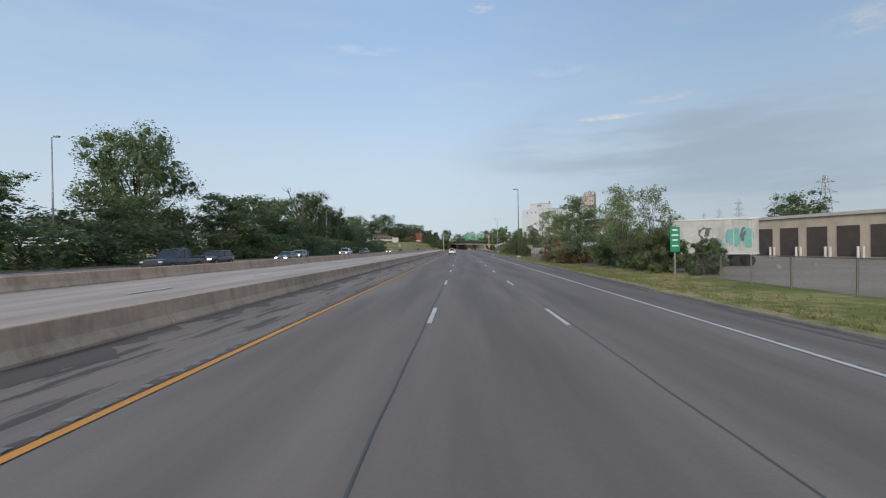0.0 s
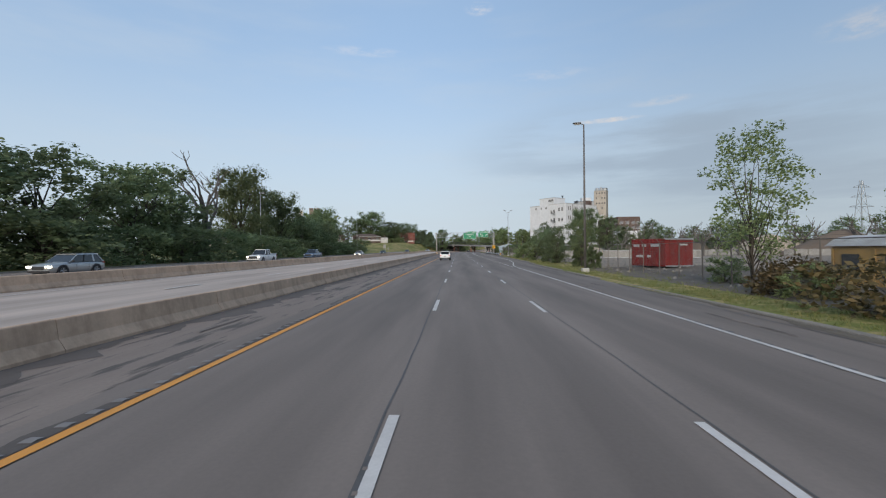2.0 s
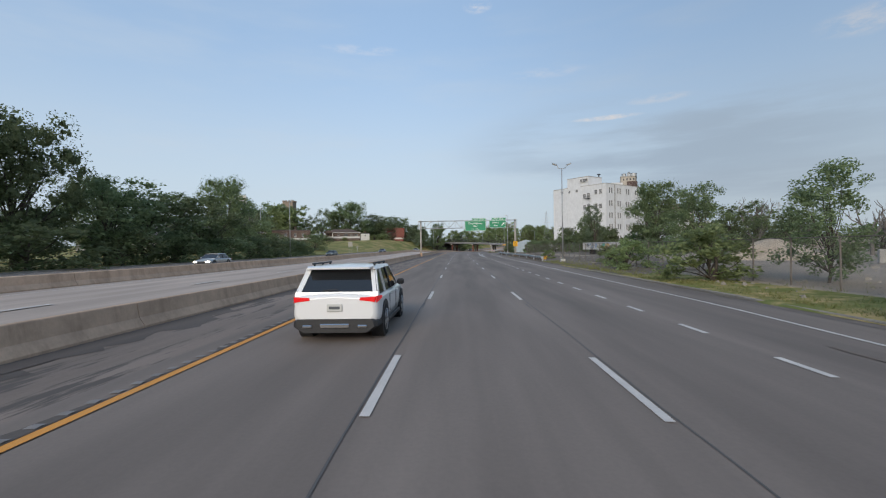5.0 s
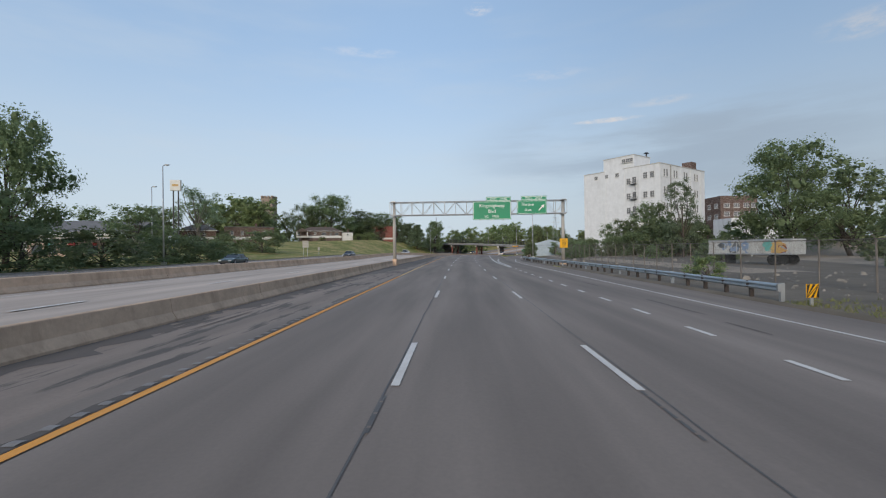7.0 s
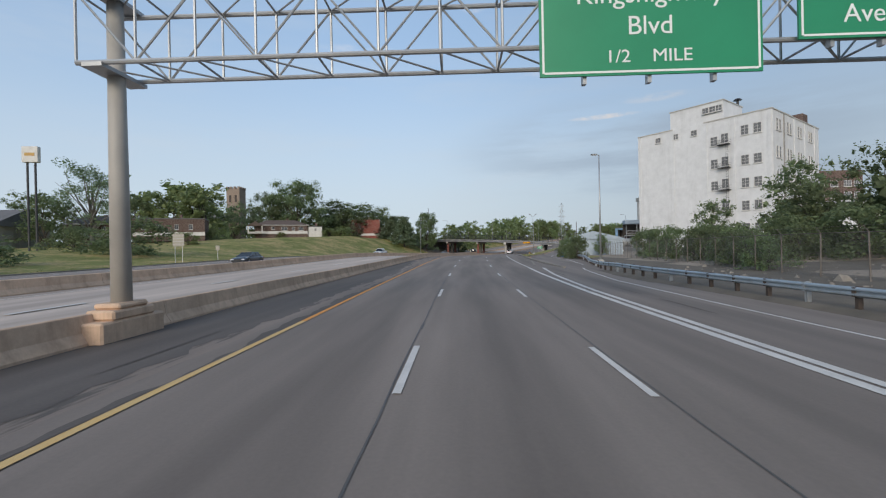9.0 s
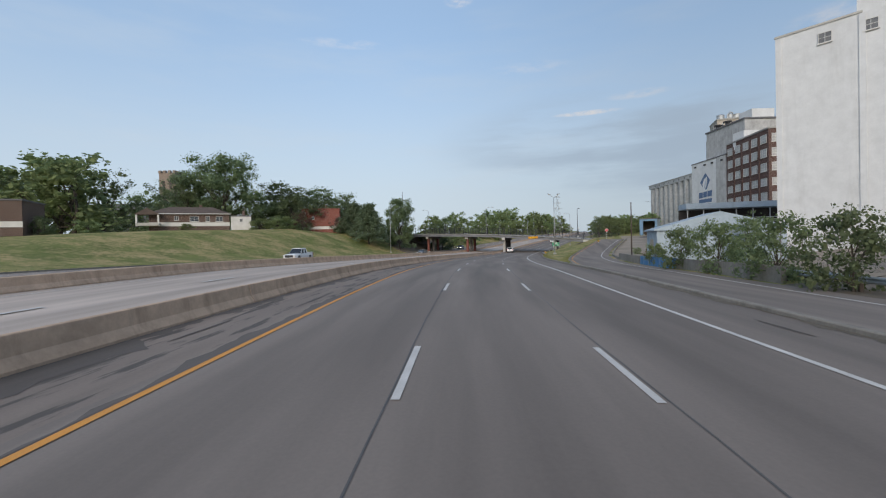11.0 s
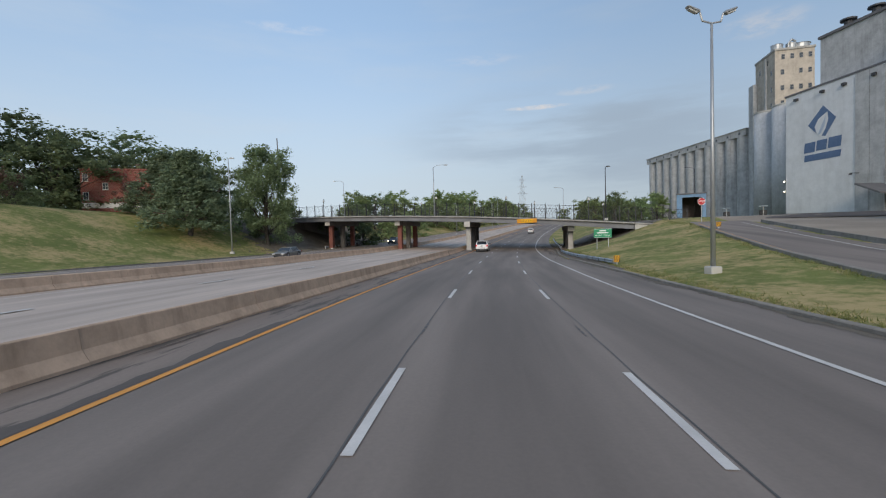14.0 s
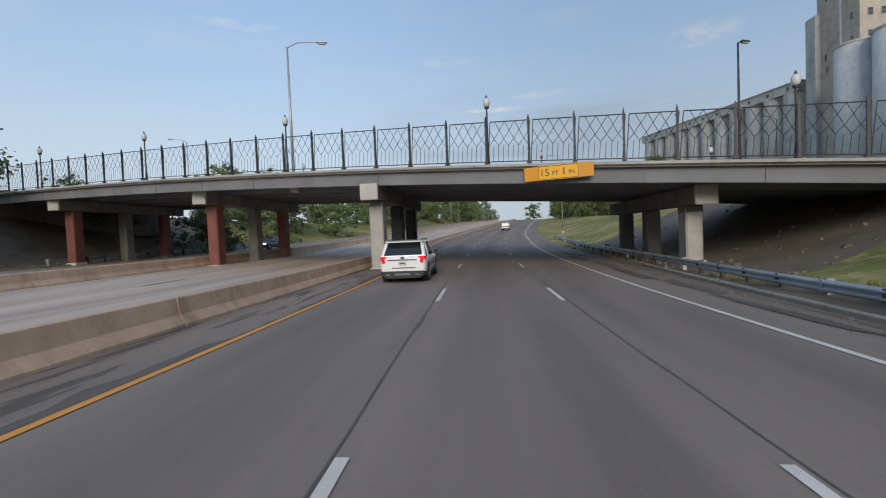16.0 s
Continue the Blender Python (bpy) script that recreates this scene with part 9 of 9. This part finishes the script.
    box(bm, (0, y0 - (0.038 if kind != "pickup" else 0.168), zp), (0.24, 0.006, 0.06))
    part("plate_bar", bm, M_GRAF_DARK, c)
    if stripe:
        bm = BM()
        box(bm, (0, y0 - 0.02, belt - 0.135), (W * 0.62, 0.04, 0.05), 0.01)
        part("chrome_strip", bm, M_CHROME, c)
        bm = BM()
        bmesh.ops.create_uvsphere(bm, u_segments=14, v_segments=8, radius=0.1, matrix=pose(0, y0 - 0.015, belt - 0.05) @ Matrix.Diagonal((1.0, 0.2, 0.5, 1)))
        part("badge", bm, M_CAR_DARK, c, "dark oval badge")
        bm = BM()
        box(bm, (0.05, y0 - 0.022, belt - 0.47), (W * 0.5, 0.012, 0.035))
        part("text_bar", bm, M_GRAF_DARK, c)
        for sx in (-1, 1):
            bm = BM()
            prism(bm, [(sx * (w + 0.006), -1.0, g + 0.42), (sx * (w + 0.006), 0.1, g + 0.42), (sx * (w + 0.006), 0.1, g + 0.49), (sx * (w + 0.006), -1.0, g + 0.45)], (0, 0, 0), (sx * 0.006, 0, 0))
            part("side_stripe", bm, M_GRAF_DARK, c)
            bm = BM()
            prism(bm, [(sx * (w + 0.006), -1.0, g + 0.47), (sx * (w + 0.006), 0.1, g + 0.51), (sx * (w + 0.006), 0.1, g + 0.54), (sx * (w + 0.006), -1.0, g + 0.49)], (0, 0, 0), (sx * 0.006, 0, 0))
            part("side_stripe", bm, M_SIGN_RED, c)
            for dz, dl, mt in ((0.62, 0.30, M_SIGN_RED), (0.50, 0.46, M_GRAF_DARK), (0.42, 0.40, M_GRAF_DARK)):
                bm = BM()
                box(bm, (sx * (w + 0.01), 0.36, g + dz), (0.008, dl, 0.06 if dz > 0.45 else 0.04))
                part("side_text_bar", bm, mt, c)
    return c


def park(c, s, u, back=False):
    p = R(s, u)
    h = math.degrees(float(at_s(HEAD, s)))
    c.matrix_world = pose(p.x, p.y, p.z + 0.004, 0, 0, -h + (180 if back else 0))


def far_way(c, x, y):
    s, u = foot(x, y)
    park(c, float(s), float(u), True)


park(vehicle("white_suv", M_CAR_WHITE, "white sport utility car with lit red tail lights", "suv", 4.74, 1.96, 1.66, tail=True), 128.7, -1.55)
park(vehicle("white_suv", M_CAR_WHITE, "white sport utility car with black cladding and side stripes", "suv", 5.02, 2.0, 1.78, tail=True, stripe=True), 413.8, -1.95)
park(vehicle("white_pickup", M_CAR_WHITE, "white pickup truck driving past the bridge", "pickup", 5.6, 2.0, 1.9, cat="pickup truck"), 512, 1.9)
for nm, paint, lab, kind, x, y, kw in (
        ("dark_pickup", M_CAR_DARK, "dark blue crew pickup truck in the far lanes", "pickup", -24.6, 37.5, dict(L=5.8, W=2.0, H=1.92, cat="pickup truck")),
        ("dark_suv", M_CAR_DARK, "dark sport utility car in the far lanes", "suv", -27.6, 49, dict(L=4.9, W=1.95, H=1.75, head=True, clad=False)),
        ("blue_sedan", M_CAR_BLUE, "steel blue car with lit headlights in the far lanes", "sedan", -25.2, 63.5, dict(L=4.7, W=1.83, H=1.47, head=True)),
        ("silver_wagon", M_CAR_SILVER, "silver crossover with lit headlights in the far lanes", "suv", -28.8, 78, dict(L=4.7, W=1.85, H=1.62, head=True, clad=False)),
        ("white_pickup", M_CAR_WHITE, "white crew pickup truck in the far lanes", "pickup", -28.8, 110, dict(L=5.8, W=2.0, H=1.92, head=True, cat="pickup truck")),
        ("blue_pickup", M_CAR_BLUE, "steel blue pickup truck in the far lanes", "pickup", -29.6, 135, dict(L=5.8, W=2.0, H=1.9, cat="pickup truck")),
        ("silver_sedan", M_CAR_SILVER, "silver car in the far lanes", "sedan", -26.8, 164.6, dict(L=4.7, W=1.83, H=1.46, head=True)),
        ("green_sedan", M_CAR_GREEN, "dark green car in the far lanes", "sedan", -30.4, 223, dict(L=4.8, W=1.84, H=1.45)),
        ("dark_sedan", M_CAR_DARK, "dark blue car in the far lanes", "sedan", -25.6, 267, dict(L=4.85, W=1.85, H=1.45)),
        ("white_pickup", M_CAR_WHITE, "white single-cab pickup truck with a black grille in the far lanes", "pickup", -19.9, 330, dict(L=5.7, W=2.0, H=1.9, cat="pickup truck")),
        ("grey_sedan", M_CAR_GREY, "grey beige car in the far lanes", "sedan", -4.6, 402.5, dict(L=4.9, W=1.86, H=1.42)),
        ("dark_suv", M_CAR_DARK, "dark blue sport utility car past the bridge in the far lanes", "suv", 10.0, 458, dict(L=4.9, W=1.95, H=1.75, head=True, clad=False))):
    far_way(vehicle(nm, paint, lab, kind, **kw), x, y)
c = vehicle("white_sedan", M_CAR_WHITE, "white car parked in the mill yard", "sedan", 4.8, 1.85, 1.45)
c.matrix_world = pose(*G(45.5, 340.0), 0, 0, 100)


def tank_trailer():
    g = G(53.5, 351.0)
    t = thing("tank_trailer", "white dry bulk tank trailer parked in the mill yard", "trailer", tuple(g), -12)
    bm = BM()
    rows = []
    for x, k in ((-6.2, 0.3), (-6.0, 0.85), (-5.2, 1.0), (5.2, 1.0), (6.0, 0.85), (6.2, 0.3)):
        rows.append([Vector((x, math.cos(2 * math.pi * i / 20) * 1.2 * k, 2.5 + math.sin(2 * math.pi * i / 20) * 1.05 * k)) for i in range(20)])
    loft(bm, rows)
    part("tank", bm, M_TRAILER_WHITE, t, smooth=True)
    for x in (-3.8, -1.3, 1.3, 3.8):
        bm = BM()
        tube(bm, (x, 0, 1.7), (x, 0, 0.7), 1.1, 0.2, n=14)
        part("hopper", bm, M_TRAILER_WHITE, t)
        bm = BM()
        tube(bm, (x, 0, 3.5), (x, 0, 3.7), 0.35, n=12)
        part("hatch", bm, M_STEEL, t)
    bm = BM()
    for sy in (-0.55, 0.55):
        tube(bm, (-5.5, sy, 4.3), (5.5, sy, 4.3), 0.03, n=5)
        for x in np.linspace(-5.5, 5.5, 8):
            tube(bm, (x, sy, 3.4), (x, sy, 4.3), 0.025, n=5)
    part("walkway_rail", bm, M_STEEL, t)
    bm = BM()
    box(bm, (-0.5, 0, 1.25), (12, 1.0, 0.2))
    part("chassis", bm, M_STEEL_DARK, t)
    for x in (-5.2, -4.0):
        for sy in (-1, 1):
            wheel(t, x, sy * 1.05, 0.5, 0.3, 1).matrix_local = pose(x, sy * 1.05, 0.5, 90, 0, 0)


tank_trailer()


def spoil_heap(x, y, rx, ry, h, mat, label, seed):
    """A mound of tipped earth with a lumpy surface and a ragged foot."""
    rs = np.random.RandomState(seed)
    n, m = 30, 12
    ph = rs.uniform(0, 6.3, 4)
    t = thing("spoil_heap", label, "earth mound", tuple(G(x, y)))
    v, f = [(0, 0, h)], []
    for i in range(1, m + 1):
        k = i / m
        for j in range(n):
            a = 2 * math.pi * j / n
            w = 1 + 0.16 * math.sin(2 * a + ph[0]) + 0.1 * math.sin(5 * a + ph[1]) + 0.05 * math.sin(11 * a + ph[2])
            z = h * (1 - k ** 1.25) + 0.07 * h * math.sin(3 * a + 5 * k + ph[3]) * k + rs.normal() * 0.05
            v.append((math.cos(a) * rx * k * w, math.sin(a) * ry * k * w, z if i < m else -0.3))
    f += [(0, 1 + j, 1 + (j + 1) % n) for j in range(n)]
    for i in range(m - 1):
        f += [(1 + i * n + j, 1 + (i + 1) * n + j, 1 + (i + 1) * n + (j + 1) % n, 1 + i * n + (j + 1) % n) for j in range(n)]
    raw("mound", v, f, mat, t, smooth=True)


M_SAND = material("pale_spoil", (0.50, 0.42, 0.33), (0.34, 0.27, 0.20), rough=0.95, scale=1.6, bump=0.6, contrast=0.7)
M_SOIL = material("brown_spoil", (0.21, 0.155, 0.115), (0.12, 0.09, 0.068), rough=0.95, scale=1.6, bump=0.7, contrast=0.7)
for x, y, rx, ry, h, mat, lab in ((66, 142, 9, 6, 4.4, M_SAND, "heap of pale tipped sand in a yard"), (78, 138, 12, 7, 5.2, M_SOIL, "broad mound of brown earth in a yard"),
                                  (46, 158, 6, 4, 2.6, M_SAND, "low heap of pale rubble in a yard"), (55, 152, 7, 5, 3.2, M_SOIL, "mound of brown earth in a yard"), (36, 168, 6, 4, 2.4, M_SAND, "low heap of pale rubble in a yard")):
    spoil_heap(x, y, rx, ry, h, mat, lab, int(x))


def rubble():
    """Broken stone and brick strewn over the derelict yard."""
    rs = np.random.RandomState(44)
    v, f = [], []
    for _ in range(1900):
        s = rs.uniform(30, 250)
        u = 14.5 + rs.exponential(9.0) if s < 150 else 17.0 + rs.exponential(6.0)
        q = R(s, u)
        z = float(ground_z(s, u))
        k = 0.04 + rs.exponential(0.05)
        a = rs.uniform(0, 6.3)
        c, d = math.cos(a) * k, math.sin(a) * k
        h = k * rs.uniform(0.4, 0.9)
        n = len(v)
        v += [(q.x + c, q.y + d, z - 0.03), (q.x - d * 0.7, q.y + c * 0.7, z - 0.03), (q.x - c, q.y - d, z - 0.03), (q.x + d * 0.8, q.y - c * 0.8, z - 0.03), (q.x + c * 0.5, q.y + d * 0.3, z + h), (q.x - c * 0.5, q.y - d * 0.4, z + h * 0.8)]
        f += [(n, n + 1, n + 4), (n + 1, n + 5, n + 4), (n + 1, n + 2, n + 5), (n + 2, n + 3, n + 5), (n + 3, n + 4, n + 5), (n + 3, n, n + 4)]
    g = raw("rubble", v, f, M_KERB)
    tagged(g, "broken concrete rubble strewn over a derelict yard", "rubble", kind="stuff")


rubble()


def bridge_debris():
    """Stones, clods and scraps on the slopes below the bridge and along the kerb."""
    rs = np.random.RandomState(51)
    v, f = [], []
    for i in range(2600):
        kind = i % 5
        if kind < 2:
            s, u, k = rs.uniform(409, 440), 9.4 + rs.exponential(4.5), 0.03 + rs.exponential(0.045)
        elif kind < 4:
            s, u, k = rs.uniform(408, 446), -37.0 - rs.exponential(4.0), 0.06 + rs.exponential(0.08)
        else:
            s, u, k = rs.uniform(388, 432), 9.1 - rs.exponential(0.35), 0.015 + rs.exponential(0.022)
        q = R(s, u)
        z = float(ground_z(s, u)) if not 4 == kind else float(at_s(ZP, s) + cross(u))
        a = rs.uniform(0, 6.3)
        c, d = math.cos(a) * k, math.sin(a) * k
        h = k * rs.uniform(0.4, 1.0)
        n = len(v)
        v += [(q.x + c, q.y + d, z - 0.03), (q.x - d * 0.7, q.y + c * 0.7, z - 0.03), (q.x - c, q.y - d, z - 0.03), (q.x + d * 0.8, q.y - c * 0.8, z - 0.03), (q.x + c * 0.5, q.y + d * 0.3, z + h), (q.x - c * 0.5, q.y - d * 0.4, z + h * 0.8)]
        f += [(n, n + 1, n + 4), (n + 1, n + 5, n + 4), (n + 1, n + 2, n + 5), (n + 2, n + 3, n + 5), (n + 3, n + 4, n + 5), (n + 3, n, n + 4)]
    g = raw("slope_debris", v, f, M_DIRT)
    tagged(g, "earth clods, stones and litter on slopes below a bridge", "debris", kind="stuff")


bridge_debris()
for s, u, ls, lu in ((404, 8.3, 3.4, 0.22), (409, 8.55, 2.6, 0.3), (414, 8.2, 3.0, 0.35), (419.5, 8.5, 3.2, 0.4), (425, 8.1, 3.5, 0.45), (399, 8.75, 2.2, 0.16), (431, 8.4, 3.0, 0.35)):
    # dark washed-down dirt and fallen leaves along the kerb
    blotch(s, u, ls, lu, M_SHOULDER, 0.018)


def block_row():
    """Cast concrete blocks set end to end before the heaps."""
    bm = BM()
    box(bm, (0, 0, 0.6), (1.75, 0.75, 1.2), 0.05)
    box(bm, (0, 0, 1.23), (0.5, 0.3, 0.06), 0.02)
    me = None
    a, c = Vector((36, 154)), Vector((70, 128))
    d = (c - a).normalized()
    n = int((c - a).length / 1.82)
    r = random.Random(8)
    for i in range(n):
        p = a + d * 1.82 * i
        if r.random() < 0.08:
            continue
        t = thing("concrete_block", "cast concrete barrier block in a row before spoil heaps", "concrete block", tuple(G(p.x, p.y)), math.degrees(math.atan2(d.y, d.x)) + r.uniform(-3, 3), group="row of concrete blocks")
        if me is None:
            me = part("body", bm, M_CONC, t)
        else:
            again(me, Matrix.Identity(4), t)


block_row()


def yard_wall():
    # low concrete wall and kerb along the outside of the ramp
    k = thing("retaining_wall", "low stained concrete wall along the outside of the ramp", "wall", kind="structure")
    for s in np.arange(290, 396, 4.0):
        v = []
        hw = 0.32 if s > 330 else 0.9
        for q in (s, s + 3.985):
            u = float(ramp_u(q)) + 4.2
            z = float(ramp_z(q))
            for du, dz in ((0, -0.3), (0.05, hw), (0.3, hw), (0.35, -0.3)):
                p = R(q, u + du)
                v.append((p.x, p.y, z + dz))
        raw("wall_length", v, [(0, 1, 5, 4), (1, 2, 6, 5), (2, 3, 7, 6), (0, 3, 2, 1), (4, 5, 6, 7)], M_BLUE_BARRIER if 305 < s < 316 else M_KERB, k, "faded blue painted length" if 305 < s < 316 else "")


yard_wall()
